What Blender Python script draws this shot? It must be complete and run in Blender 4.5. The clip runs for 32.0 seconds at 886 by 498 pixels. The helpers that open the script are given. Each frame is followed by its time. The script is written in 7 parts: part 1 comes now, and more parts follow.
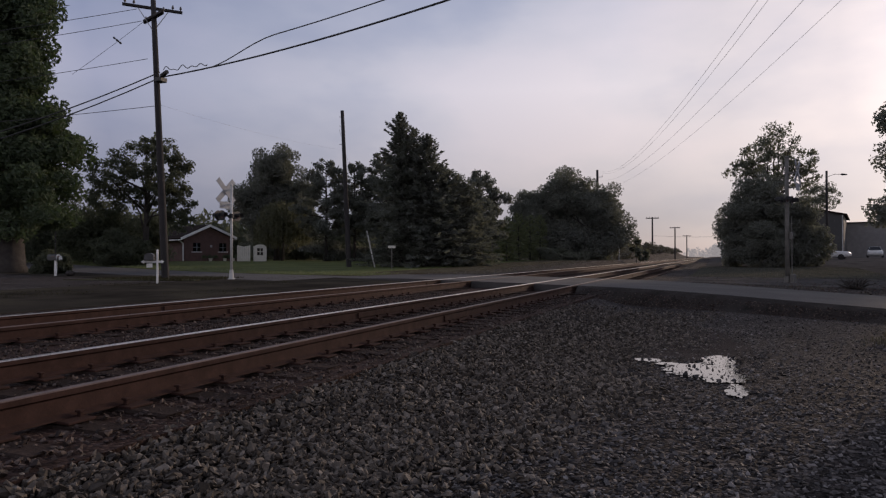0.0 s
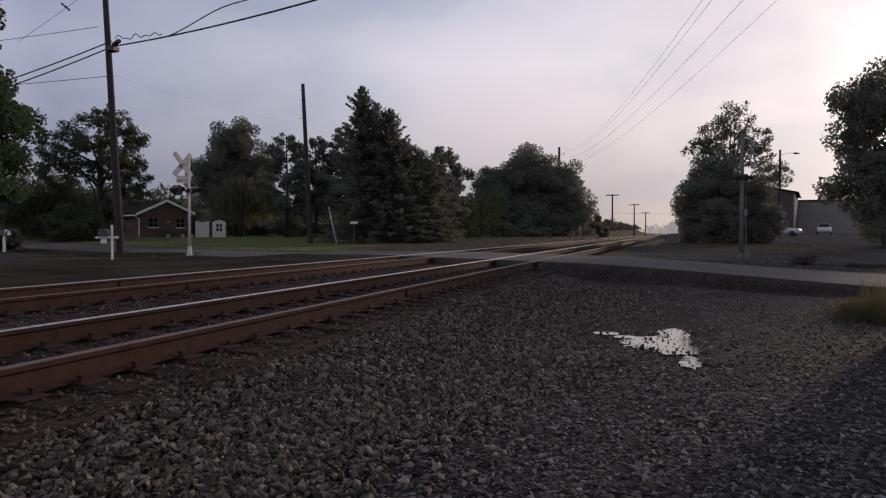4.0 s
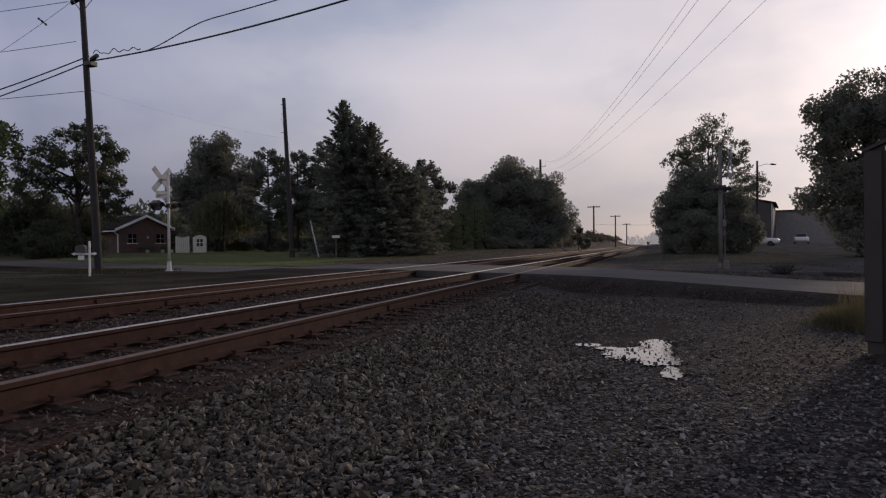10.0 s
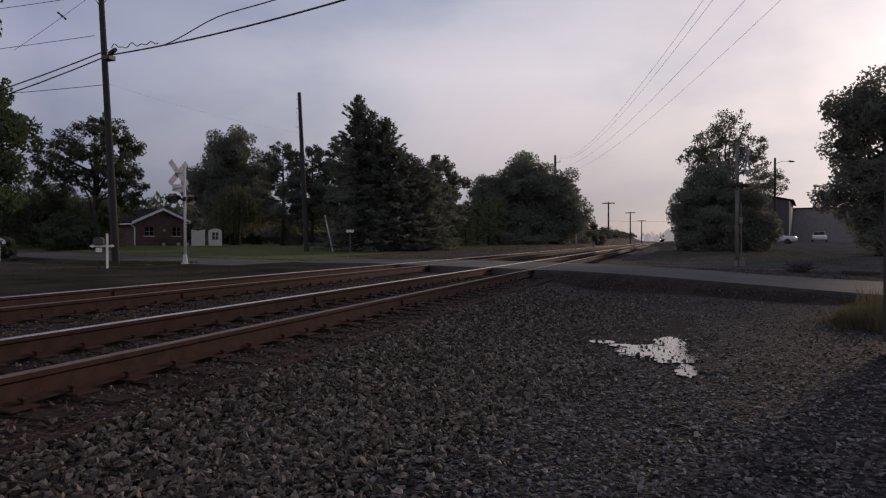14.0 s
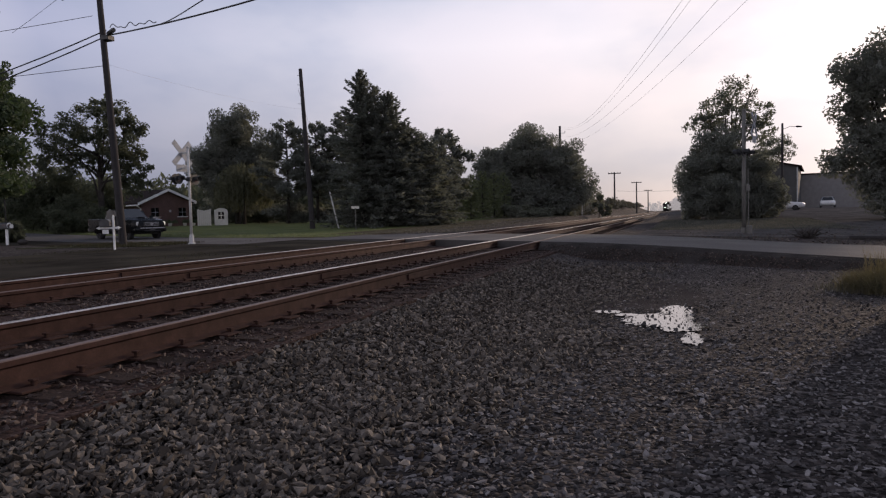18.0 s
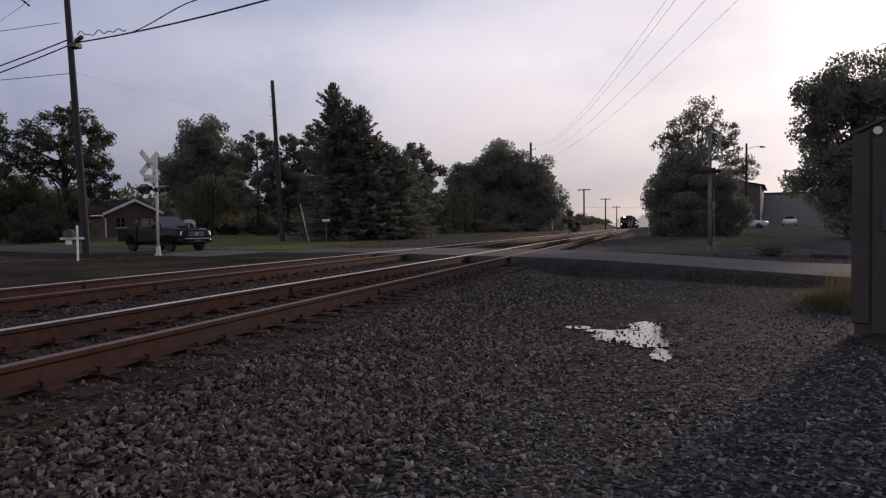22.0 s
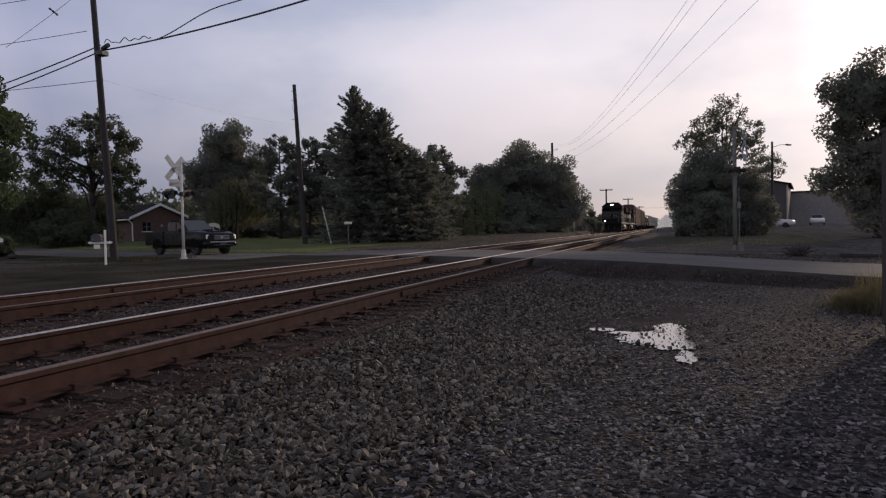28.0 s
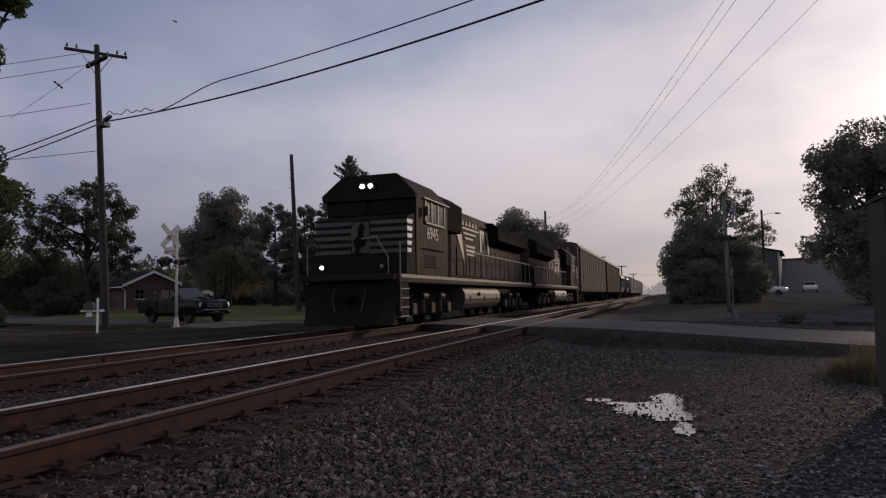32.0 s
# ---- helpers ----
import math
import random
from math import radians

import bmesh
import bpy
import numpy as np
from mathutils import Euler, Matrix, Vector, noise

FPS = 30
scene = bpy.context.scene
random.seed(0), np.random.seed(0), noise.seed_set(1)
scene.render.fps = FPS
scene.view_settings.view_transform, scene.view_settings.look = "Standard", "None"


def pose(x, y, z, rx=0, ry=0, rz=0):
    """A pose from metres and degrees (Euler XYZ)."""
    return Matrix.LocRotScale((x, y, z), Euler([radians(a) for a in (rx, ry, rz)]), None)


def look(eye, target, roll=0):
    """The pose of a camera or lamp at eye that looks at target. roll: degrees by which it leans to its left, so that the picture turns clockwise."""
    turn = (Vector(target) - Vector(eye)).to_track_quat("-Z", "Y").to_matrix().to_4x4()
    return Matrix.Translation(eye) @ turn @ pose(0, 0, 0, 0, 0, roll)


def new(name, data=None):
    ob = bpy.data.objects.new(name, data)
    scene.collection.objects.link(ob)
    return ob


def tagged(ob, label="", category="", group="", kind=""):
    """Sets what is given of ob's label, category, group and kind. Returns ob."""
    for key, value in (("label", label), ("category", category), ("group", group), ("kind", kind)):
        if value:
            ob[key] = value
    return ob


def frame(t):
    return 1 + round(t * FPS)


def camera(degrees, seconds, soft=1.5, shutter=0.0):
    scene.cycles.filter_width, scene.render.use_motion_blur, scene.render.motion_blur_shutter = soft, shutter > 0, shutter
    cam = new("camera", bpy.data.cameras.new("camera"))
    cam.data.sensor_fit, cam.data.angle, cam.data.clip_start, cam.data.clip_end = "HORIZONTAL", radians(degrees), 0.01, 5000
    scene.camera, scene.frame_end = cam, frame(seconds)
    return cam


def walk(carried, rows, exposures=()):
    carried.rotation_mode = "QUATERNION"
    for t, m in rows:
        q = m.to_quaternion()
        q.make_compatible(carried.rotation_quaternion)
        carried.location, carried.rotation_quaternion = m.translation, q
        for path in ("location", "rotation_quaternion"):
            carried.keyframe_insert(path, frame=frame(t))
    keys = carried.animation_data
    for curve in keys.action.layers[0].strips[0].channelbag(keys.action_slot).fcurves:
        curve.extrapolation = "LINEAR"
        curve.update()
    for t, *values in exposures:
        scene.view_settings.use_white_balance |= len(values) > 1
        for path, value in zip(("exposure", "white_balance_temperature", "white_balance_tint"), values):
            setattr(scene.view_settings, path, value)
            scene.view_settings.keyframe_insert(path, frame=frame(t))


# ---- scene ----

# ---- camera and its path: t, x, y, z, yaw, pitch, roll ----
cam = camera(67.0, 32.0, 1.24)
PATH = [
    (0, -0.006, -0.018, 0.842, 22.39, 0.64, 0.11),
    (0.5, -0.015, -0.026, 0.844, 22.75, -0.00, 1.63),
    (1, -0.019, -0.020, 0.841, 22.09, -0.51, 0.68),
    (1.5, -0.018, -0.012, 0.833, 21.78, -1.61, -0.57),
    (2, -0.014, -0.023, 0.830, 21.24, -1.97, -0.10),
    (2.5, -0.008, -0.026, 0.830, 20.69, -1.55, 0.20),
    (3, -0.005, -0.012, 0.828, 19.53, -1.76, -0.05),
    (3.5, 0.000, -0.016, 0.828, 19.21, -1.59, 0.16),
    (5.5, 0.002, -0.010, 0.835, 19.24, -0.62, -0.57),
    (6, 0.005, -0.021, 0.836, 19.22, -0.39, -0.41),
    (6.5, -0.000, -0.017, 0.831, 19.07, -0.88, -0.66),
    (7, -0.008, -0.006, 0.830, 18.83, -1.60, -0.14),
    (7.5, -0.003, -0.007, 0.829, 18.64, -0.26, 0.40),
    (8, 0.004, -0.013, 0.829, 18.90, -0.30, 0.28),
    (8.5, 0.006, -0.003, 0.831, 17.69, -0.11, 0.12),
    (9, 0.015, -0.011, 0.830, 17.81, -0.49, 0.23),
    (9.5, 0.016, 0.004, 0.828, 17.78, -0.24, 0.44),
    (10, 0.014, 0.010, 0.831, 17.73, -0.29, 0.57),
    (10.5, 0.008, 0.008, 0.835, 17.78, -0.30, 0.41),
    (11, 0.013, 0.009, 0.833, 17.97, -0.17, 0.40),
    (11.5, 0.014, 0.009, 0.835, 18.16, -0.32, 0.04),
    (12, 0.013, 0.014, 0.834, 18.03, -0.70, 0.05),
    (12.5, 0.016, 0.002, 0.834, 18.10, -0.68, 0.21),
    (13, 0.012, 0.002, 0.837, 18.20, -0.47, 0.26),
    (13.5, 0.011, 0.000, 0.833, 18.62, -0.59, 0.10),
    (15.5, 0.009, 0.000, 0.831, 19.22, -0.82, 0.23),
    (16, 0.014, 0.008, 0.827, 19.12, -1.13, 0.23),
    (16.5, 0.012, 0.006, 0.821, 19.95, -2.50, -0.09),
    (17, 0.010, 0.016, 0.819, 20.51, -3.24, 0.38),
    (17.5, 0.014, 0.023, 0.818, 20.20, -2.99, 0.99),
    (18, 0.028, 0.019, 0.824, 19.40, -2.88, 1.42),
    (18.5, 0.024, 0.028, 0.821, 18.50, -3.05, 0.99),
    (19, 0.027, 0.029, 0.826, 17.31, -2.51, 0.61),
    (19.5, 0.016, 0.014, 0.826, 17.47, -2.01, 0.36),
    (20, 0.019, 0.022, 0.828, 17.16, -2.28, 0.46),
    (20.5, 0.019, 0.018, 0.826, 16.80, -1.98, 0.55),
    (21, 0.019, 0.021, 0.830, 16.77, -2.33, 0.47),
    (21.5, 0.019, 0.018, 0.828, 16.55, -2.07, 0.50),
    (22, 0.012, 0.015, 0.832, 16.92, -1.72, 0.75),
    (22.5, 0.016, 0.011, 0.827, 17.03, -1.60, 0.90),
    (23, 0.016, 0.005, 0.832, 17.16, -1.67, 0.67),
    (23.5, 0.003, 0.012, 0.815, 19.35, -3.44, 1.03),
    (24, 0.019, 0.004, 0.825, 19.45, -3.39, 0.99),
    (24.5, 0.026, 0.005, 0.827, 18.69, -3.03, 0.70),
    (25, 0.016, 0.003, 0.826, 18.36, -2.97, 0.72),
    (25.5, 0.017, 0.002, 0.826, 18.67, -2.78, 0.80),
    (27.5, 0.012, -0.004, 0.834, 19.11, -1.43, 0.33),
    (28, 0.006, 0.003, 0.845, 18.75, -1.56, 1.17),
    (28.5, 0.001, 0.004, 0.860, 19.86, -0.06, 0.57),
    (29, -0.012, -0.006, 0.864, 20.24, 0.27, 0.92),
    (29.5, -0.007, -0.003, 0.861, 19.38, 0.60, 0.58),
    (30, -0.017, -0.016, 0.866, 18.65, 0.63, 0.84),
    (30.5, -0.008, -0.011, 0.880, 18.28, 1.50, 1.56),
    (31, -0.001, -0.017, 0.876, 17.68, 2.74, 1.84),
    (31.5, 0.009, -0.044, 0.881, 18.07, 3.83, 1.76),
    (32, 0.012, -0.049, 0.875, 18.26, 4.16, 1.19),
]
walk(cam, [(t, pose(x, y, z, 90 + p, r, w)) for t, x, y, z, w, p, r in PATH],
     [(0, 0.12, 6500, 10), (1, 0.06, 6500, 10), (2, 0.14, 6500, 10), (3, 0.24, 6500, 10), (3.5, 0.22, 6500, 10), (6, 0.07, 6500, 10), (7, 0.16, 6500, 10), (8, 0.04, 6500, 10), (13.5, 0.02, 6500, 10), (16, 0.1, 6500, 10), (18, 0.47, 6500, 10), (20, 0.36, 6500, 10), (22, 0.32, 6500, 10), (23, 0.3, 6500, 10), (24, 0.5, 6500, 10), (25, 0.55, 6500, 10), (26.5, 0.44, 6500, 10), (28, 0.32, 6500, 10), (30, 0.22, 6500, 10), (31, 0.08, 6500, 10), (32, -0.04, 6500, 10)])

# ---- sky and sun: fog with the low sun behind it, ahead and to the right ----
SUN_AZ, SUN_EL = 24.0, 14.5
SUN_DIR = Vector((math.sin(radians(SUN_AZ)) * math.cos(radians(SUN_EL)),
                  math.cos(radians(SUN_AZ)) * math.cos(radians(SUN_EL)), math.sin(radians(SUN_EL))))


class Nodes:
    """A small helper for node trees."""

    def __init__(self, tree):
        self.tree = tree
        tree.nodes.clear()

    def add(self, kind, **values):
        n = self.tree.nodes.new(kind)
        for k, v in values.items():
            if k in n.inputs:
                n.inputs[k].default_value = v
        return n

    def link(self, a, b):
        self.tree.links.new(a, b)

    def math(self, op, a, b=None, clamp=False):
        n = self.tree.nodes.new("ShaderNodeMath")
        n.operation, n.use_clamp = op, clamp
        for i, v in enumerate((a, b)):
            if v is None:
                continue
            if isinstance(v, (int, float)):
                n.inputs[i].default_value = v
            else:
                self.link(v, n.inputs[i])
        return n.outputs[0]

    def ramp(self, fac, stops):
        n = self.tree.nodes.new("ShaderNodeValToRGB")
        e = n.color_ramp.elements
        while len(e) < len(stops):
            e.new(0.5)
        for el, (p, c) in zip(e, stops):
            el.position, el.color = p, (*c, 1)
        self.link(fac, n.inputs[0])
        return n.outputs[0]

    def mix(self, fac, a, b, mode="MIX"):
        n = self.tree.nodes.new("ShaderNodeMix")
        n.data_type, n.blend_type = "RGBA", mode
        for sock, v in ((n.inputs[0], fac), (n.inputs[6], a), (n.inputs[7], b)):
            if isinstance(v, (int, float)):
                sock.default_value = v
            elif isinstance(v, tuple):
                sock.default_value = (*v, 1)
            else:
                self.link(v, sock)
        return n.outputs[2]

    def noise(self, vec, scale, detail=4.0, rough=0.55):
        n = self.tree.nodes.new("ShaderNodeTexNoise")
        n.inputs["Scale"].default_value, n.inputs["Detail"].default_value = scale, detail
        n.inputs["Roughness"].default_value = rough
        if vec is not None:
            self.link(vec, n.inputs["Vector"])
        return n.outputs["Fac"]


def make_world():
    world = bpy.data.worlds.new("sky")
    scene.world = world
    world.use_nodes = True
    nd = Nodes(world.node_tree)
    sky = nd.add("ShaderNodeTexSky")
    sky.sky_type, sky.sun_disc = "NISHITA", False
    sky.sun_elevation, sky.sun_rotation = radians(SUN_EL), radians(SUN_AZ)
    coord = nd.add("ShaderNodeTexCoord").outputs["Generated"]
    sep = nd.add("ShaderNodeSeparateXYZ")
    nd.link(coord, sep.inputs[0])
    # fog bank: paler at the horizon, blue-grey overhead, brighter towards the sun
    high = nd.math("MAXIMUM", sep.outputs[2], 0.0)
    veil = nd.ramp(high, [(0.0, (0.40, 0.365, 0.385)), (0.1, (0.565, 0.515, 0.53)), (0.24, (0.69, 0.665, 0.71)), (0.33, (0.57, 0.575, 0.655)), (0.43, (0.37, 0.41, 0.53)), (0.6, (0.30, 0.325, 0.41)), (1.0, (0.28, 0.3, 0.36))])
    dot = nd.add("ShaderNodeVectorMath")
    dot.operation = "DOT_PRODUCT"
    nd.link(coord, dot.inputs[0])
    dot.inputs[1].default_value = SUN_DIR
    # the unseen side away from the sun is raised too, as added fill on the trees
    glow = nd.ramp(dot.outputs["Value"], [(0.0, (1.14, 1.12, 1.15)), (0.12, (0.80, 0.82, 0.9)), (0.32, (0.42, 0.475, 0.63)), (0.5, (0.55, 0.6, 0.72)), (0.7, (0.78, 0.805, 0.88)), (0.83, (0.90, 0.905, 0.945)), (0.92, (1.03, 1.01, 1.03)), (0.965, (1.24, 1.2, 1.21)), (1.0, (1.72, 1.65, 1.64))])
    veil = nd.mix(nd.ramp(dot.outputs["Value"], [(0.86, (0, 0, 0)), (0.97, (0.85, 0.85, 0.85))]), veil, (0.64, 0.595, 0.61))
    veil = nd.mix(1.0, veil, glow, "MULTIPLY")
    mapping = nd.add("ShaderNodeMapping")
    mapping.inputs["Scale"].default_value = (1.0, 1.0, 2.3)
    nd.link(coord, mapping.inputs[0])
    cloud = nd.noise(mapping.outputs[0], 1.9, 5.0, 0.5)
    wisp = nd.noise(mapping.outputs[0], 6.0, 6.0, 0.55)
    cloud = nd.ramp(nd.math("ADD", nd.math("MULTIPLY", cloud, 0.86), nd.math("MULTIPLY", wisp, 0.14)), [(0.37, (0.74, 0.78, 0.87)), (0.47, (0.94, 0.94, 0.965)), (0.54, (1.11, 1.075, 1.05)), (0.63, (1.23, 1.155, 1.11))])
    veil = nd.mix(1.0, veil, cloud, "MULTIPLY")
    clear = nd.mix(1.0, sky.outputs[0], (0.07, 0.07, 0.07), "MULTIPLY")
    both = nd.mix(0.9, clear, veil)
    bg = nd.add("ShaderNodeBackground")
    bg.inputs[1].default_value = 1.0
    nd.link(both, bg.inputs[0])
    out = nd.add("ShaderNodeOutputWorld")
    nd.link(bg.outputs[0], out.inputs[0])


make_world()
sun = new("sun", bpy.data.lights.new("sun", "SUN"))
sun.data.energy, sun.data.angle, sun.data.color = 1.6, radians(5), (1.0, 0.76, 0.58)
sun.matrix_world = look(SUN_DIR * 200, (0, 0, 0))


# ---- materials ----
def mat(name, col, rough=0.8, metal=0.0, scale=8.0, vary=0.3, fine=60.0, bump=0.3, tint=None, spec=0.5, coat=0.0, trans=0.0, rand=0.0, dist=0.02):
    """A surface of one colour with stains at a coarse scale, grain at a fine one, and relief."""
    m = bpy.data.materials.new(name)
    m.use_nodes = True
    nd = Nodes(m.node_tree)
    b = nd.add("ShaderNodeBsdfPrincipled")
    co = nd.add("ShaderNodeTexCoord").outputs["Object"]
    big = nd.noise(co, scale, 5.0, 0.6)
    small = nd.noise(co, fine, 3.0, 0.6)
    dark = tuple(c * (1 - vary) for c in col)
    lite = tint or tuple(min(1, c * (1 + vary)) for c in col)
    c = nd.ramp(big, [(0.3, dark), (0.52, col), (0.72, lite)])
    c = nd.mix(0.5, c, nd.ramp(small, [(0.3, (0.6, 0.6, 0.6)), (0.7, (1.4, 1.4, 1.4))]), "MULTIPLY")
    if rand:
        info = nd.add("ShaderNodeObjectInfo").outputs["Random"]
        c = nd.mix(1.0, c, nd.ramp(info, [(0.0, (1 - rand,) * 3), (1.0, (1 + rand,) * 3)]), "MULTIPLY")
    nd.link(c, b.inputs["Base Color"])
    r = nd.ramp(small, [(0.3, (max(0, rough - 0.12),) * 3), (0.7, (min(1, rough + 0.1),) * 3)])
    nd.link(r, b.inputs["Roughness"])
    b.inputs["Metallic"].default_value = metal
    b.inputs["Specular IOR Level"].default_value = spec
    b.inputs["Coat Weight"].default_value = coat
    if bump:
        bp = nd.add("ShaderNodeBump", Strength=bump, Distance=dist)
        nd.link(nd.math("ADD", big, small), bp.inputs["Height"])
        nd.link(bp.outputs[0], b.inputs["Normal"])
    out = nd.add("ShaderNodeOutputMaterial")
    nd.link(b.outputs[0], out.inputs[0])
    return m


def leaf_mat(name, a, b2, trans=0.4, sheen=0.22):
    """Leaves: each island its own green, with light passing through."""
    m = bpy.data.materials.new(name)
    m.use_nodes = True
    nd = Nodes(m.node_tree)
    rnd = nd.add("ShaderNodeNewGeometry").outputs["Random Per Island"]
    co = nd.add("ShaderNodeTexCoord").outputs["Object"]
    c = nd.mix(nd.noise(co, 0.5, 3), a, b2)
    c = nd.mix(1.0, c, nd.ramp(rnd, [(0.0, (0.9, 0.9, 0.9)), (1.0, (1.1, 1.1, 1.08))]), "MULTIPLY")
    d = nd.add("ShaderNodeBsdfPrincipled", Roughness=0.7)
    d.inputs["Specular IOR Level"].default_value = 0.06
    # pale sheen put on the leaves in place of haze
    d.inputs["Sheen Weight"].default_value = sheen
    d.inputs["Sheen Roughness"].default_value = 0.9
    nd.link(c, d.inputs["Base Color"])
    t = nd.add("ShaderNodeBsdfTranslucent")
    nd.link(nd.mix(1.0, c, (1.6, 1.6, 1.35), "MULTIPLY"), t.inputs[0])
    mx = nd.add("ShaderNodeMixShader")
    mx.inputs[0].default_value = trans
    nd.link(d.outputs[0], mx.inputs[1])
    nd.link(t.outputs[0], mx.inputs[2])
    out = nd.add("ShaderNodeOutputMaterial")
    nd.link(mx.outputs[0], out.inputs[0])
    return m


def glow_mat(name, col, power):
    m = bpy.data.materials.new(name)
    m.use_nodes = True
    nd = Nodes(m.node_tree)
    e = nd.add("ShaderNodeEmission")
    e.inputs[0].default_value, e.inputs[1].default_value = (*col, 1), power
    out = nd.add("ShaderNodeOutputMaterial")
    nd.link(e.outputs[0], out.inputs[0])
    return m


def stone_mat(name, stops, rough=0.75, bump=0.4, rand_object=False):
    """Broken stone: each piece its own grey or brown."""
    m = bpy.data.materials.new(name)
    m.use_nodes = True
    nd = Nodes(m.node_tree)
    if rand_object:
        rnd = nd.add("ShaderNodeObjectInfo").outputs["Random"]
    else:
        rnd = nd.add("ShaderNodeNewGeometry").outputs["Random Per Island"]
    co = nd.add("ShaderNodeTexCoord").outputs["Object"]
    c = nd.ramp(rnd, stops)
    grain = nd.noise(co, 55.0, 4)
    c = nd.mix(0.6, c, nd.ramp(grain, [(0.3, (0.55, 0.55, 0.55)), (0.7, (1.4, 1.4, 1.4))]), "MULTIPLY")
    b = nd.add("ShaderNodeBsdfPrincipled", Roughness=rough)
    b.inputs["Specular IOR Level"].default_value = 0.3
    nd.link(c, b.inputs["Base Color"])
    bp = nd.add("ShaderNodeBump", Strength=bump, Distance=0.01)
    nd.link(grain, bp.inputs["Height"])
    nd.link(bp.outputs[0], b.inputs["Normal"])
    out = nd.add("ShaderNodeOutputMaterial")
    nd.link(b.outputs[0], out.inputs[0])
    return m


def gravel_mat(name, stops, cell=22.0, bump=0.9, dist=0.03):
    """A bed of small stones where single ones can no longer be picked out."""
    m = bpy.data.materials.new(name)
    m.use_nodes = True
    nd = Nodes(m.node_tree)
    co = nd.add("ShaderNodeTexCoord").outputs["Object"]
    v = nd.add("ShaderNodeTexVoronoi", Scale=cell)
    nd.link(co, v.inputs["Vector"])
    sp = nd.add("ShaderNodeSeparateXYZ")
    nd.link(v.outputs["Color"], sp.inputs[0])
    c = nd.ramp(sp.outputs[0], stops)
    big = nd.noise(co, 0.6, 5, 0.65)
    c = nd.mix(1.0, c, nd.ramp(big, [(0.3, (0.65, 0.63, 0.62)), (0.5, (1.0, 1.0, 1.0)), (0.7, (1.3, 1.3, 1.3))]), "MULTIPLY")
    b = nd.add("ShaderNodeBsdfPrincipled", Roughness=0.9)
    b.inputs["Specular IOR Level"].default_value = 0.08
    nd.link(c, b.inputs["Base Color"])
    bp = nd.add("ShaderNodeBump", Strength=bump, Distance=dist)
    nd.link(nd.math("SUBTRACT", 1.0, v.outputs["Distance"]), bp.inputs["Height"])
    nd.link(bp.outputs[0], b.inputs["Normal"])
    out = nd.add("ShaderNodeOutputMaterial")
    nd.link(b.outputs[0], out.inputs[0])
    return m


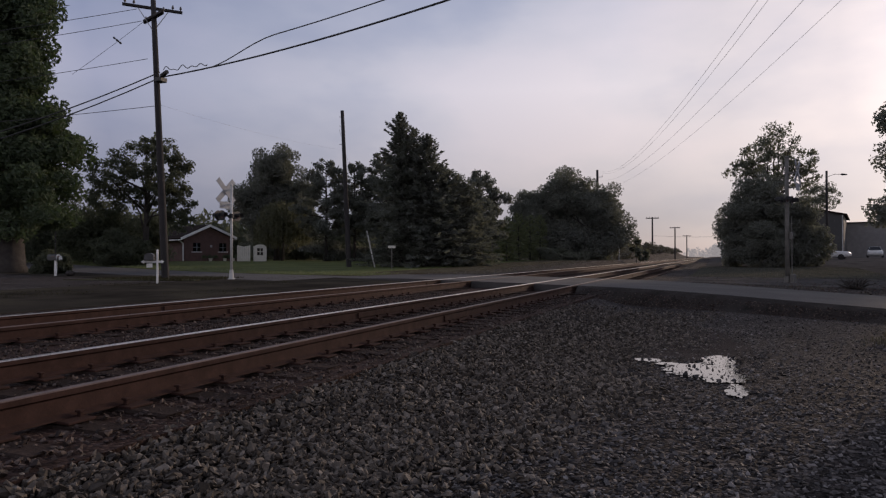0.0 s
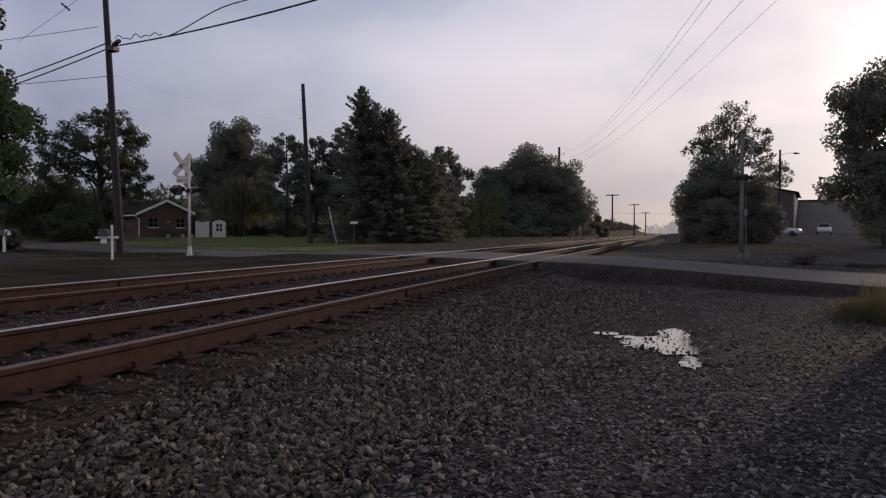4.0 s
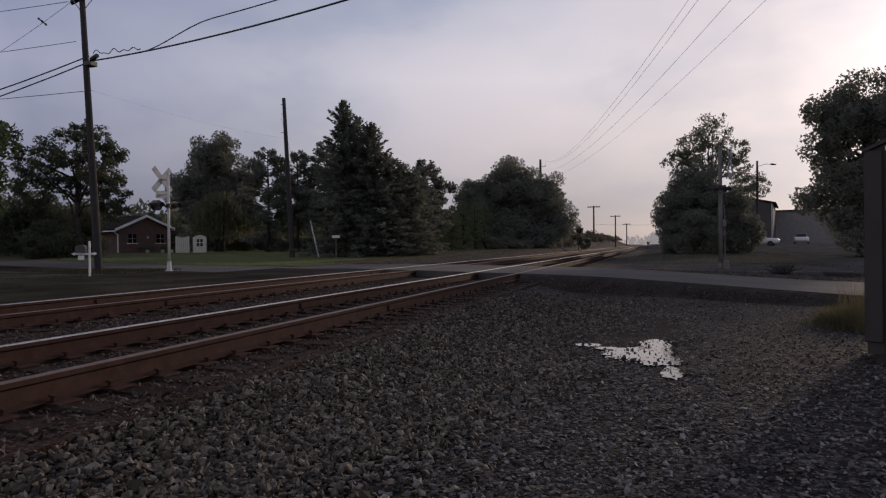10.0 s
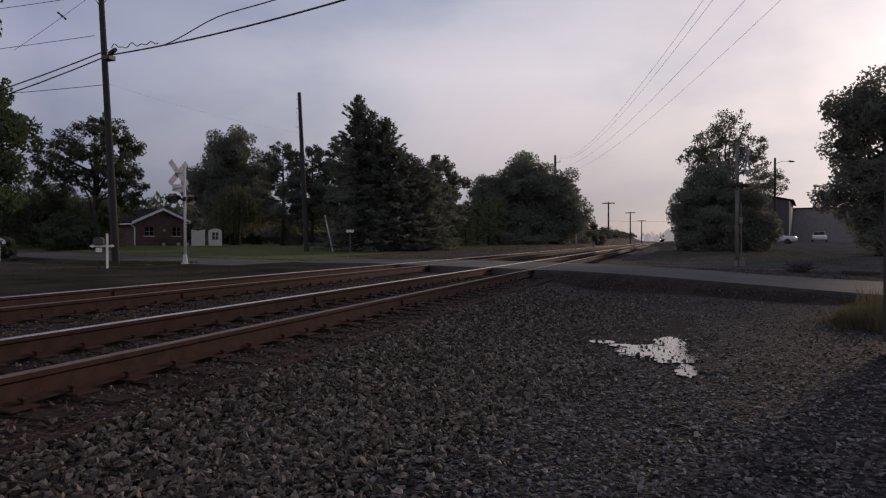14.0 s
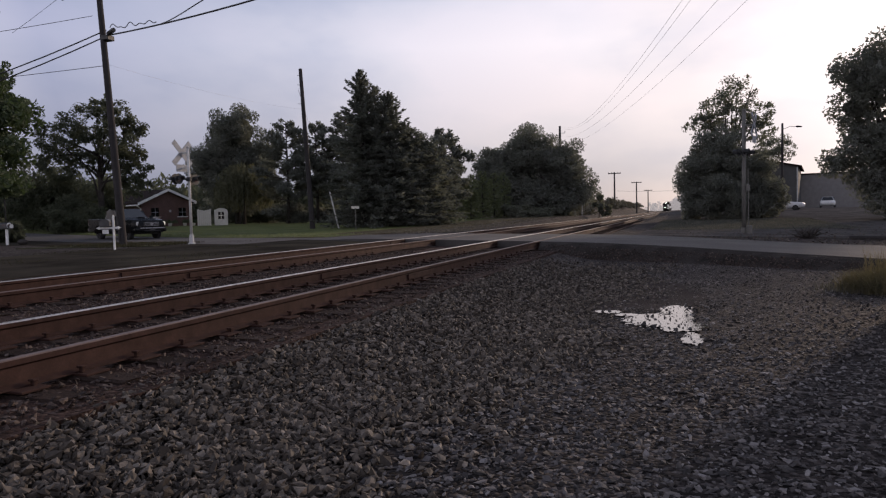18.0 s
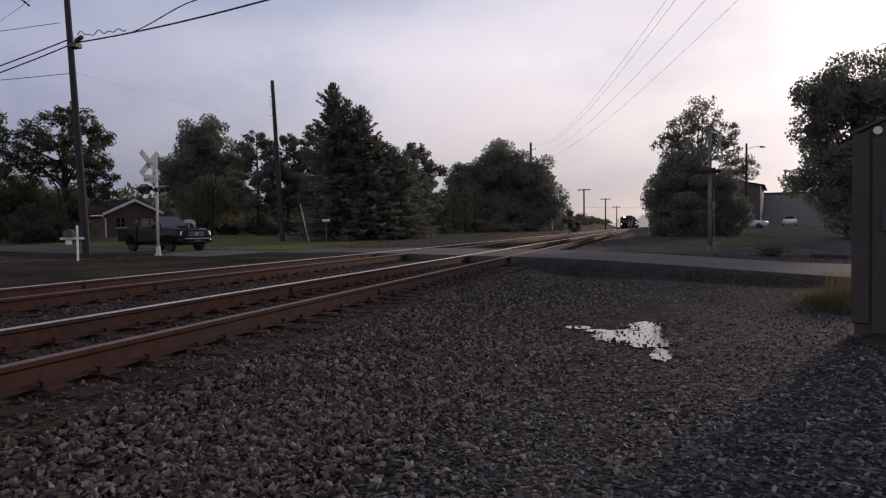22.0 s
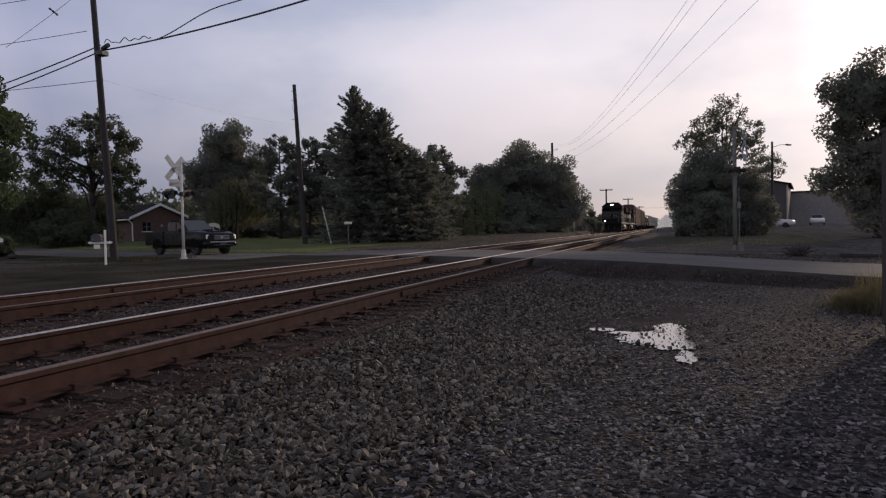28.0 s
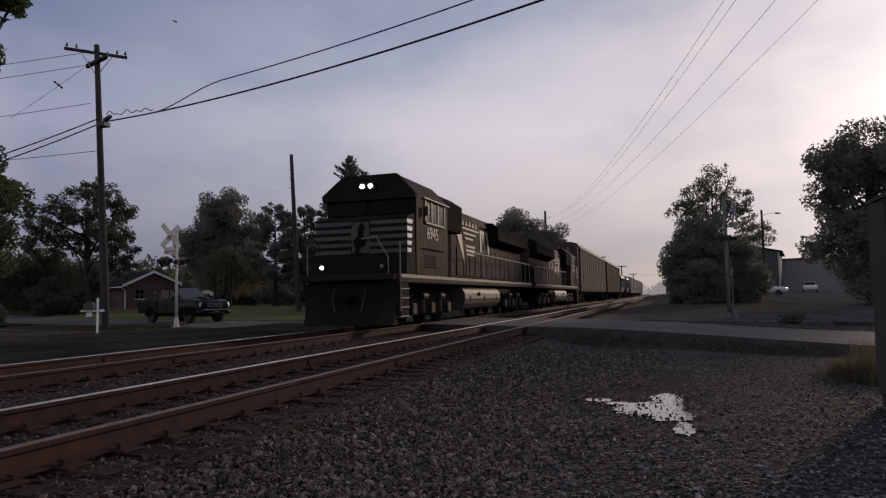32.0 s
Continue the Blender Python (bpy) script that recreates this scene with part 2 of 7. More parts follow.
STONES = [(0.0, (0.0184, 0.0164, 0.0159)), (0.3, (0.0418, 0.0372, 0.0364)), (0.6, (0.0878, 0.0798, 0.0774)), (0.85, (0.1379, 0.1231, 0.1176)), (1.0, (0.2174, 0.2019, 0.1978))]
WARM = [(0.0, (0.0211, 0.0163, 0.0128)), (0.3, (0.0440, 0.0348, 0.0273)), (0.6, (0.0880, 0.0730, 0.0590)), (0.85, (0.1276, 0.1065, 0.0880)), (1.0, (0.1848, 0.1584, 0.1338))]
M = dict(
    gravel=gravel_mat("gravel_bed", [(0.0, (0.0110, 0.0094, 0.0088)), (0.5, (0.0313, 0.0267, 0.0253)), (0.8, (0.0644, 0.0544, 0.0506)), (1.0, (0.1380, 0.1228, 0.1155))], 28.0),
    dirt=mat("packed_stone_dust", (0.084, 0.079, 0.075), 0.95, 0, 0.7, 0.4, 25, 0.15, dist=0.02, spec=0.0),
    stone=stone_mat("ballast_stone", STONES),
    stone_warm=stone_mat("brown_ballast_stone", WARM),
    stone_one=stone_mat("ballast_stone_single", WARM, rand_object=True),
    asphalt=mat("asphalt", (0.043, 0.039, 0.033), 0.98, 0, 0.45, 0.5, 60, 0.5, tint=(0.062, 0.057, 0.042), dist=0.008, spec=0.0),
    old_asphalt=mat("worn_asphalt", (0.064, 0.0595, 0.0575), 0.88, 0, 0.6, 0.3, 90, 0.4, dist=0.008, spec=0.3),
    paint=mat("faded_white_paint", (0.72, 0.72, 0.70), 0.6, 0, 3, 0.12, 60, 0.1),
    rust=mat("rusted_steel", (0.047, 0.0245, 0.0195), 0.85, 0.0, 6, 0.35, 60, 0.3, dist=0.004, spec=0.15),
    railtop=mat("polished_steel", (0.68, 0.61, 0.55), 0.33, 1.0, 5, 0.12, 80, 0.05, dist=0.002),
    raildull=mat("dull_steel", (0.13, 0.09, 0.076), 0.6, 0.35, 5, 0.2, 80, 0.08, dist=0.002),
    tie=mat("creosoted_timber", (0.034, 0.024, 0.02), 0.95, 0, 5, 0.4, 40, 0.6, rand=0.35, spec=0.08),
    grass=mat("lawn_grass", (0.098, 0.115, 0.042), 0.95, 0, 0.35, 0.4, 30, 0.8, tint=(0.125, 0.125, 0.05), dist=0.05, spec=0.1),
    verge=mat("dull_verge", (0.062, 0.062, 0.036), 0.95, 0, 0.8, 0.4, 30, 0.8, dist=0.05, spec=0.1),
    verge_soil=mat("trodden_verge", (0.062, 0.054, 0.036), 0.95, 0, 0.9, 0.45, 18, 0.7, tint=(0.085, 0.085, 0.045), dist=0.04, spec=0.05),
    darkbox=mat("dark_grey_sheet_box", (0.05, 0.05, 0.052), 0.5, 0.2, 4, 0.3, 40, 0.1, dist=0.003),
    mastpale=mat("pale_grey_mast_paint", (0.46, 0.46, 0.45), 0.6, 0.0, 3, 0.2, 40, 0.1, dist=0.003),
    mastdark=mat("tarnished_mast_paint", (0.12, 0.115, 0.105), 0.75, 0.0, 3, 0.3, 40, 0.1, dist=0.003),
    mast=mat("dull_grey_mast_paint", (0.24, 0.24, 0.235), 0.7, 0.0, 3, 0.2, 40, 0.1, dist=0.003),
    crib=stone_mat("dark_oiled_ballast", [(0.0, (0.02, 0.0135, 0.0115)), (0.4, (0.046, 0.031, 0.026)), (0.75, (0.07, 0.049, 0.041)), (1.0, (0.12, 0.09, 0.075))]),
    fines=gravel_mat("oily_brown_fines", [(0.0, (0.019, 0.0115, 0.009)), (0.5, (0.037, 0.0225, 0.0185)), (0.85, (0.057, 0.036, 0.03)), (1.0, (0.09, 0.063, 0.052))], 40.0, 0.6, 0.015),
    thin_grass=mat("thin_trodden_grass", (0.066, 0.065, 0.052), 0.95, 0, 0.6, 0.35, 20, 0.4, dist=0.03, spec=0.0),
    signback=mat("weathered_sign_back", (0.25, 0.265, 0.29), 0.6, 0.1, 4, 0.2, 40, 0.1),
    earth=mat("dark_road_shoulder", (0.034, 0.0295, 0.0265), 0.95, 0, 2.5, 0.5, 35, 0.9, dist=0.03, spec=0.08),
    blade=leaf_mat("grass_blade", (0.06, 0.09, 0.025), (0.13, 0.14, 0.05), 0.3),
    dryblade=leaf_mat("dry_grass_blade", (0.07, 0.063, 0.032), (0.125, 0.103, 0.055), 0.45, 0.1),
    weed=leaf_mat("dull_weed", (0.045, 0.045, 0.028), (0.085, 0.072, 0.045), 0.25),
    lowweed=leaf_mat("dark_low_weed", (0.03, 0.03, 0.02), (0.042, 0.04, 0.024), 0.3, 0.0),
    darkrock=mat("dark_weathered_rock", (0.04, 0.036, 0.034), 0.95, 0, 3, 0.4, 20, 0.6, spec=0.1),
    bark=mat("bark", (0.040, 0.034, 0.030), 0.95, 0, 3, 0.4, 25, 0.9, dist=0.04),
    leaf=leaf_mat("leaf_green", (0.088, 0.096, 0.07), (0.118, 0.124, 0.09), 0.5),
    leaf_warm=leaf_mat("leaf_bright_green", (0.032, 0.055, 0.02), (0.058, 0.085, 0.03), 0.3, 0.15),
    leaf_dark=leaf_mat("leaf_dark_green", (0.094, 0.10, 0.086), (0.12, 0.127, 0.106), 0.5),
    leaf_shade=leaf_mat("leaf_shaded_green", (0.074, 0.082, 0.062), (0.094, 0.103, 0.075), 0.5, 0.0),
    leaf_hedge=leaf_mat("leaf_hedge_green", (0.10, 0.12, 0.05), (0.12, 0.135, 0.06), 0.5),
    needle=leaf_mat("needle_green", (0.073, 0.081, 0.07), (0.094, 0.101, 0.084), 0.5),
    leaf_willow=leaf_mat("leaf_willow_olive", (0.095, 0.098, 0.062), (0.11, 0.11, 0.068), 0.5, 0.1),
    leaf_autumn=leaf_mat("leaf_olive", (0.05, 0.05, 0.022), (0.075, 0.062, 0.025), 0.3),
    pole=mat("weathered_pole_timber", (0.028, 0.025, 0.0255), 0.95, 0, 2, 0.3, 30, 0.5),
    # line wires coloured pale to stand in for the fog that fades them
    thinwire=mat("fog_paled_wire", (0.34, 0.33, 0.325), 0.6, 0, 5, 0.1, 20, 0),
    wire=mat("cable_black", (0.02, 0.02, 0.022), 0.6, 0, 5, 0.1, 20, 0),
    galv=mat("galvanised_steel", (0.42, 0.43, 0.44), 0.5, 0.7, 6, 0.2, 50, 0.1, dist=0.003),
    black=mat("black_paint", (0.018, 0.018, 0.02), 0.55, 0, 4, 0.3, 40, 0.1, dist=0.003),
    brick=mat("red_brick", (0.115, 0.069, 0.06), 0.9, 0, 2, 0.2, 30, 0.3, dist=0.006),
    roofing=mat("brown_shingle", (0.021, 0.0145, 0.0125), 0.95, 0, 2, 0.25, 30, 0.5, spec=0.05),
    glass=mat("dark_glass", (0.006, 0.007, 0.008), 0.1, 0, 2, 0.1, 10, 0, spec=0.35),
    white=mat("white_board", (0.55, 0.53, 0.47), 0.65, 0, 2, 0.1, 40, 0.1, dist=0.004),
    mud=mat("wet_silt", (0.036, 0.030, 0.029), 0.95, 0, 1.5, 0.35, 45, 0.9, dist=0.02, spec=0.04),
    water=mat("puddle_water", (0.03, 0.03, 0.032), 0.03, 0, 2, 0.1, 12, 0.015, spec=1.0, dist=0.004),
)


# ---- mesh helpers ----
def obj(name, bm, material, parent=None, label="", smooth=False):
    me = bpy.data.meshes.new(name)
    bm.to_mesh(me)
    bm.free()
    for m in (material if isinstance(material, (list, tuple)) else [material]):
        me.materials.append(m)
    if smooth:
        for p in me.polygons:
            p.use_smooth = True
    ob = new(name, me)
    if parent is not None:
        ob.parent = parent
    if label:
        ob["label"] = label
    return ob


def part(name, bm, material, parent, label="", smooth=False):
    return obj(name, bm, material, parent, label, smooth)


def thing(name, m, label, category, group="", kind=""):
    ob = new(name)
    ob.matrix_basis = m if isinstance(m, Matrix) else pose(*m)
    ob.empty_display_size = 0.2
    return tagged(ob, label, category, group, kind)


def box(bm, x0, x1, y0, y1, z0, z1, bev=0.0, rot=None, idx=0):
    """A box between two corners, with its edges eased by bev."""
    ret = bmesh.ops.create_cube(bm, size=1)
    vs = ret["verts"]
    bmesh.ops.scale(bm, verts=vs, vec=(abs(x1 - x0), abs(y1 - y0), abs(z1 - z0)))
    mid = Vector(((x0 + x1) / 2, (y0 + y1) / 2, (z0 + z1) / 2))
    if rot is not None:
        bmesh.ops.rotate(bm, verts=vs, matrix=rot, cent=(0, 0, 0))
    bmesh.ops.translate(bm, verts=vs, vec=mid)
    fs = {f for v in vs for f in v.link_faces}
    if idx:
        for f in fs:
            f.material_index = idx
    if bev > 0:
        es = list({e for f in fs for e in f.edges})
        bmesh.ops.bevel(bm, geom=es, offset=bev, segments=1, affect="EDGES")
    return bm


def B(*args, **kw):
    return box(bmesh.new(), *args, **kw)


def tube(bm, path, radii, sides=8, cap=True):
    """A tube through points with a radius at each."""
    rings = []
    pts = [Vector(p) for p in path]
    if not isinstance(radii, (list, tuple)):
        radii = [radii] * len(pts)
    for i, p in enumerate(pts):
        d = (pts[min(i + 1, len(pts) - 1)] - pts[max(i - 1, 0)]).normalized()
        a = d.orthogonal().normalized() if abs(d.z) > 0.9 else d.cross(Vector((0, 0, 1))).normalized()
        if abs(d.z) > 0.9:
            a = Vector((1, 0, 0)) - d * d.x
            a.normalize()
        b = d.cross(a)
        rings.append([bm.verts.new(p + (a * math.cos(2 * math.pi * k / sides) + b * math.sin(2 * math.pi * k / sides)) * radii[i]) for k in range(sides)])
    for r0, r1 in zip(rings, rings[1:]):
        for k in range(sides):
            bm.faces.new((r0[k], r0[(k + 1) % sides], r1[(k + 1) % sides], r1[k]))
    if cap:
        bm.faces.new(rings[0][::-1])
        bm.faces.new(rings[-1])
    return bm


def T(path, radii, sides=8, cap=True):
    return tube(bmesh.new(), path, radii, sides, cap)


def prism(bm, outline, a, b, axis="x", idx=0):
    """An outline in the plane across an axis, drawn out from a to b along it."""
    def at(u, v, w):
        return {"x": (w, u, v), "y": (u, w, v), "z": (u, v, w)}[axis]
    lo = [bm.verts.new(at(u, v, a)) for u, v in outline]
    hi = [bm.verts.new(at(u, v, b)) for u, v in outline]
    n = len(outline)
    fs = [bm.faces.new(lo[::-1]), bm.faces.new(hi)]
    for k in range(n):
        fs.append(bm.faces.new((lo[k], lo[(k + 1) % n], hi[(k + 1) % n], hi[k])))
    for f in fs:
        f.material_index = idx
    bmesh.ops.recalc_face_normals(bm, faces=fs)
    return bm


def P(outline, a, b, axis="x"):
    return prism(bmesh.new(), outline, a, b, axis)


def disc(bm, c, r, depth, axis="y", sides=14):
    ol = [(c[{"x": 1, "y": 0, "z": 0}[axis]] + r * math.cos(2 * math.pi * k / sides), c[{"x": 2, "y": 2, "z": 1}[axis]] + r * math.sin(2 * math.pi * k / sides)) for k in range(sides)]
    w = c[{"x": 0, "y": 1, "z": 2}[axis]]
    return prism(bm, ol, w - depth / 2, w + depth / 2, axis)


def mesh_np(name, verts, faces, material, parent=None, label="", smooth=False):
    me = bpy.data.meshes.new(name)
    me.from_pydata(verts.tolist() if hasattr(verts, "tolist") else verts, [], faces.tolist() if hasattr(faces, "tolist") else faces)
    me.materials.append(material)
    if smooth:
        for p in me.polygons:
            p.use_smooth = True
    ob = new(name, me)
    if parent is not None:
        ob.parent = parent
    if label:
        ob["label"] = label
    return ob


def smooth01(a, b, v):
    u = np.clip((np.asarray(v, float) - a) / (b - a), 0, 1)
    return u * u * (3 - 2 * u)


# ---- the plan: the tracks run along y, rail tops at z = 0 ----
NEAR_X, FAR_X, HALF = -4.66, -8.75, 0.7525


def track_z(y):
    """The line falls away far off."""
    u = np.maximum(np.asarray(y, float) - 400, 0) / 230
    return -2.2 * np.minimum(u * u, 4.0)


def track_bend(y):
    """A slight swing of the line to the east, far off."""
    return 2.2 * smooth01(230, 400, y)


def ground_z(x, y):
    x, y = np.asarray(x, float) - track_bend(y), np.asarray(y, float)
    d = np.hypot(x, y)
    lot = -0.43 + 0.08 * smooth01(14, 32, y) + 0.9 * smooth01(40, 95, d)
    left = -0.13 + 0.5 * smooth01(38, 75, d)
    bed = -0.27 + 0 * x
    z = lot + (bed - lot) * smooth01(-2.05, -3.2, x)
    z = z + (left - z) * smooth01(-10.6, -11.6, x)
    far_right = smooth01(-2.5, 2.0, x)
    # the railway's own level goes on between the banks
    z = np.where((x < -2.1) & (x > -11), -0.27, z)
    lotmix = smooth01(-2.05, -3.2, x)
    z = np.where((x >= -3.3) & (x <= -2.0), lot + (-0.27 - lot) * lotmix, z)
    # earth bank beside the line, beyond the trees
    z = z + 2.0 * smooth01(-11.5, -15.0, x) * smooth01(98, 125, y) * (1 - smooth01(260, 330, y))
    roll = 0.02 * smooth01(2.2, 3.4, np.hypot(x + 0.3, y - 7.8)) * np.sin(x * 1.3 + 0.5 * y) * np.sin(y * 0.9) * smooth01(-1.8, 0, x) * (1 - smooth01(30, 40, d))
    return z + roll + track_z(y)


def grid_sheet(name, xs, ys, fz, material, parent=None):
    X, Y = np.meshgrid(xs, ys)
    V = np.stack([X, Y, fz(X, Y)], -1).reshape(-1, 3)
    n, m = len(xs), len(ys)
    i = (np.arange(m - 1)[:, None] * n + np.arange(n - 1)[None]).reshape(-1)
    F = np.stack([i, i + 1, i + n + 1, i + n], 1)
    return mesh_np(name, V, F, material, parent, smooth=True)


def spaced(fine0, fine1, step, far):
    a = list(np.arange(fine0, fine1 + step / 2, step))
    s, lo, hi = step, [], []
    v = fine0
    while v > -far:
        s *= 1.22
        v -= s
        lo.append(v)
    s, v = step, fine1
    while v < far:
        s *= 1.22
        v += s
        hi.append(v)
    return np.array(lo[::-1] + a + hi)


ground = tagged(grid_sheet("ground", spaced(-14, 6, 0.25, 1800), spaced(-4, 45, 0.5, 1800), ground_z, M["gravel"]),
                "dark grey gravel ground running out to the horizon", "ground", kind="structure")


def draped(name, outline, lift, thick, material, label, category, step=0.8, fz=ground_z):
    """A slab that follows the ground inside an outline (convex), with a skirt."""
    bm = bmesh.new()
    f = bm.faces.new([bm.verts.new((x, y, 0)) for x, y in outline])
    x0, x1 = min(p[0] for p in outline), max(p[0] for p in outline)
    y0, y1 = min(p[1] for p in outline), max(p[1] for p in outline)
    for axis, a, b in ((0, x0, x1), (1, y0, y1)):
        v = a + step
        while v < b:
            no = (1, 0, 0) if axis == 0 else (0, 1, 0)
            bmesh.ops.bisect_plane(bm, geom=bm.verts[:] + bm.edges[:] + bm.faces[:], plane_co=tuple(v * c for c in no), plane_no=no)
            v += step
    for v in bm.verts:
        v.co.z = float(fz(v.co.x, v.co.y)) + lift
    ret = bmesh.ops.extrude_face_region(bm, geom=bm.faces[:])
    for e in ret["geom"]:
        if isinstance(e, bmesh.types.BMVert):
            e.co.z -= thick
    bmesh.ops.recalc_face_normals(bm, faces=bm.faces[:])
    return tagged(obj(name, bm, material), label, category, kind="structure")


def road_near(x):
    return 17.2 - 0.57 * x


def road_far(x):
    return 23.4 - 0.57 * x


def road_z(x, y):
    """The crossing road: level with the rails between them, falling away on either side."""
    x = np.asarray(x, float)
    return -0.008 - 0.26 * smooth01(-2.9, 6, x) - 0.09 * smooth01(-10.5, -15, x) + 0.7 * smooth01(30, 90, x)


# ---- roads, verges, lawn ----
def strip(name, xa, xb, fa, fb, thick, material, label, category, step=0.7):
    """A road between two edge lines, over a span of x."""
    n = max(2, int((xb - xa) / step))
    bm = bmesh.new()
    cols = []
    for i in range(n + 1):
        x = xa + (xb - xa) * i / n
        row = []
        for k in range(9):
            y = fa(x) + (fb(x) - fa(x)) * k / 8
            row.append(bm.verts.new((x, y, float(road_z(x, y)) + 0.03 * math.sin(math.pi * k / 8) * float(smooth01(-2.5, 1, x)))))
        cols.append(row)
    for c0, c1 in zip(cols, cols[1:]):
        for k in range(8):
            bm.faces.new((c0[k], c1[k], c1[k + 1], c0[k + 1]))
    ret = bmesh.ops.extrude_face_region(bm, geom=bm.faces[:])
    for e in ret["geom"]:
        if isinstance(e, bmesh.types.BMVert):
            e.co.z -= thick
    bmesh.ops.recalc_face_normals(bm, faces=bm.faces[:])
    return tagged(obj(name, bm, material), label, category, kind="structure")


# the road is cut by the four rails: panels between them
GAUGE = [NEAR_X + HALF, NEAR_X - HALF, FAR_X + HALF, FAR_X - HALF]
cuts = [(-60.0, GAUGE[3] - 0.09, "road_west"), (GAUGE[3] + 0.10, GAUGE[2] - 0.10, "crossing_panel_1"), (GAUGE[2] + 0.09, GAUGE[1] - 0.09, "crossing_panel_2"),
        (GAUGE[1] + 0.10, GAUGE[0] - 0.10, "crossing_panel_3"), (GAUGE[0] + 0.09, 70.0, "road_east")]
for xa, xb, nm in cuts:
    if nm == "road_west":
        strip(nm, -16.5, xb, road_near, road_far, 0.5, M["old_asphalt"], "worn grey asphalt road running up to the level crossing", "road")
    else:
        strip(nm, xa, xb, road_near, road_far, 0.5, M["old_asphalt"], "worn grey asphalt of the level crossing beside the rails", "road")


def lane(x):
    """The line on which vehicles drive, west of the tracks."""
    return 26.8 - 0.321 * (x + 20.3)


draped("road_side", [(-11.45, -30), (-11.45, 29.5), (-16.6, 29.4), (-19.6, 22.3), (-19.0, -30)], 0.012, 0.3, M["asphalt"], "dark asphalt yard beside the tracks", "road", 1.2)
draped("road_lane", [(-16.3, 22.0), (-16.3, 28.3), (-110, 58.4), (-110, 52.5), (-24, 25.0)], 0.022, 0.3, M["old_asphalt"], "worn asphalt lane leading to the crossing", "road", 1.5)
draped("driveway", [(-26, 22.3), (-25.6, 25.2), (-60, 36.2), (-60, 31.6)], 0.016, 0.2, M["asphalt"], "dark asphalt apron beside the lane", "driveway", 1.5)
draped("verge_west", [(-19.65, 21.2), (-20.6, 24.0), (-25.0, 24.8), (-25.6, 20.0)], 0.035, 0.2, M["verge"], "thin rough grass round the foot of the pole", "grass verge", 0.8)
draped("verge_track", [(-16.0, 28.4), (-14.6, 46), (-14.2, 72), (-17.8, 72), (-18.6, 46), (-19.6, 29.5)], 0.038, 0.25, M["verge_soil"], "trodden brown grass and dirt beside the line", "grass verge", 1.5)
draped("lawn", [(-19.6, 29.55), (-18.55, 46), (-17.7, 70), (-75, 85), (-90, 52.2)], 0.04, 0.25, M["grass"], "mown green lawn behind the lane", "lawn", 2.0)
draped("verge_east", [(-1.9, 32), (6, 27), (24, 22), (60, 40), (60, 125), (-0.5, 125), (-1.0, 62)], 0.05, 0.3, M["dirt"], "dark packed stone yard beyond the road", "yard", 2.0)
draped("grass_east", [(-1.6, 40), (8.5, 37.5), (9.5, 58), (-1.2, 60)], 0.062, 0.3, M["thin_grass"], "rough green grass strip in front of the bushes", "grass verge", 1.5)


draped("track_fines", [(-10.75, -30), (-3.12, -30), (-3.12, 75), (-10.75, 75)], 0.046, 0.05, M["fines"], "dark oily fines packed between the ties", "ballast", 1.0)


def shoulder():
    """The road's edge falls to the lot in a short earth slope."""
    bm = bmesh.new()
    rows = []
    for i in range(61):
        x = -3.75 + 10.0 * i / 60
        row = []
        for k in range(6):
            u = k / 5
            y = road_near(x) + 0.06 - (0.06 + 0.95 * u) * (1 + 0.18 * noise.noise(Vector((x * 1.3, 0, 3))))
            top, low = float(road_z(x, y)) - 0.012, float(ground_z(x, y)) - 0.03
            z = top + (low - top) * (u * u * (3 - 2 * u)) + 0.03 * noise.noise(Vector((x * 3, y * 3, 0))) * math.sin(math.pi * u)
            row.append(bm.verts.new((x, y, z)))
        rows.append(row)
    for a, b in zip(rows, rows[1:]):
        for k in range(5):
            bm.faces.new((a[k + 1], b[k + 1], b[k], a[k]))
    return tagged(obj("road_shoulder", bm, M["earth"], smooth=True), "dark earth slope along the edge of the road", "road shoulder", kind="structure")


shoulder()


# ---- tracks ----
def rail_profile():
    return [(-0.068, -0.186), (0.068, -0.186), (0.068, -0.176), (0.012, -0.158), (0.009, -0.058), (0.034, -0.043), (0.037, -0.007), (0.03, 0.0), (-0.03, 0.0), (-0.037, -0.007), (-0.034, -0.043), (-0.009, -0.058), (-0.012, -0.158), (-0.068, -0.176)]


def make_rail(track, x, shine):
    ys = [-45, 0, 20, 45, 90, 150, 230, 260, 290, 320, 350, 400, 470, 540, 630, 700, 800, 950]
    bm = bmesh.new()
    prof = rail_profile()
    rings = [[bm.verts.new((u + float(track_bend(y)), y, v + float(track_z(y)))) for u, v in prof] for y in ys]
    n = len(prof)
    for r0, r1 in zip(rings, rings[1:]):
        for k in range(n):
            f = bm.faces.new((r0[k], r0[(k + 1) % n], r1[(k + 1) % n], r1[k]))
            if k in (6, 7, 8):
                f.material_index = 1 if k in (6, 7) else 2
    bmesh.ops.recalc_face_normals(bm, faces=bm.faces[:])
    r = obj("rail", bm, [M["rust"], M["railtop"] if shine else M["raildull"], M["raildull"]], track, "rusted steel rail with a bright running surface")
    r.location.x = x
    # joint bars on the web
    for y in (9.9, 21.9, 33.9):
        for s in (-1, 1):
            part("joint_bar", B(s * 0.014, s * 0.036, y - 0.45, y + 0.45, -0.15, -0.065, 0.006), M["rust"], r)
    return r


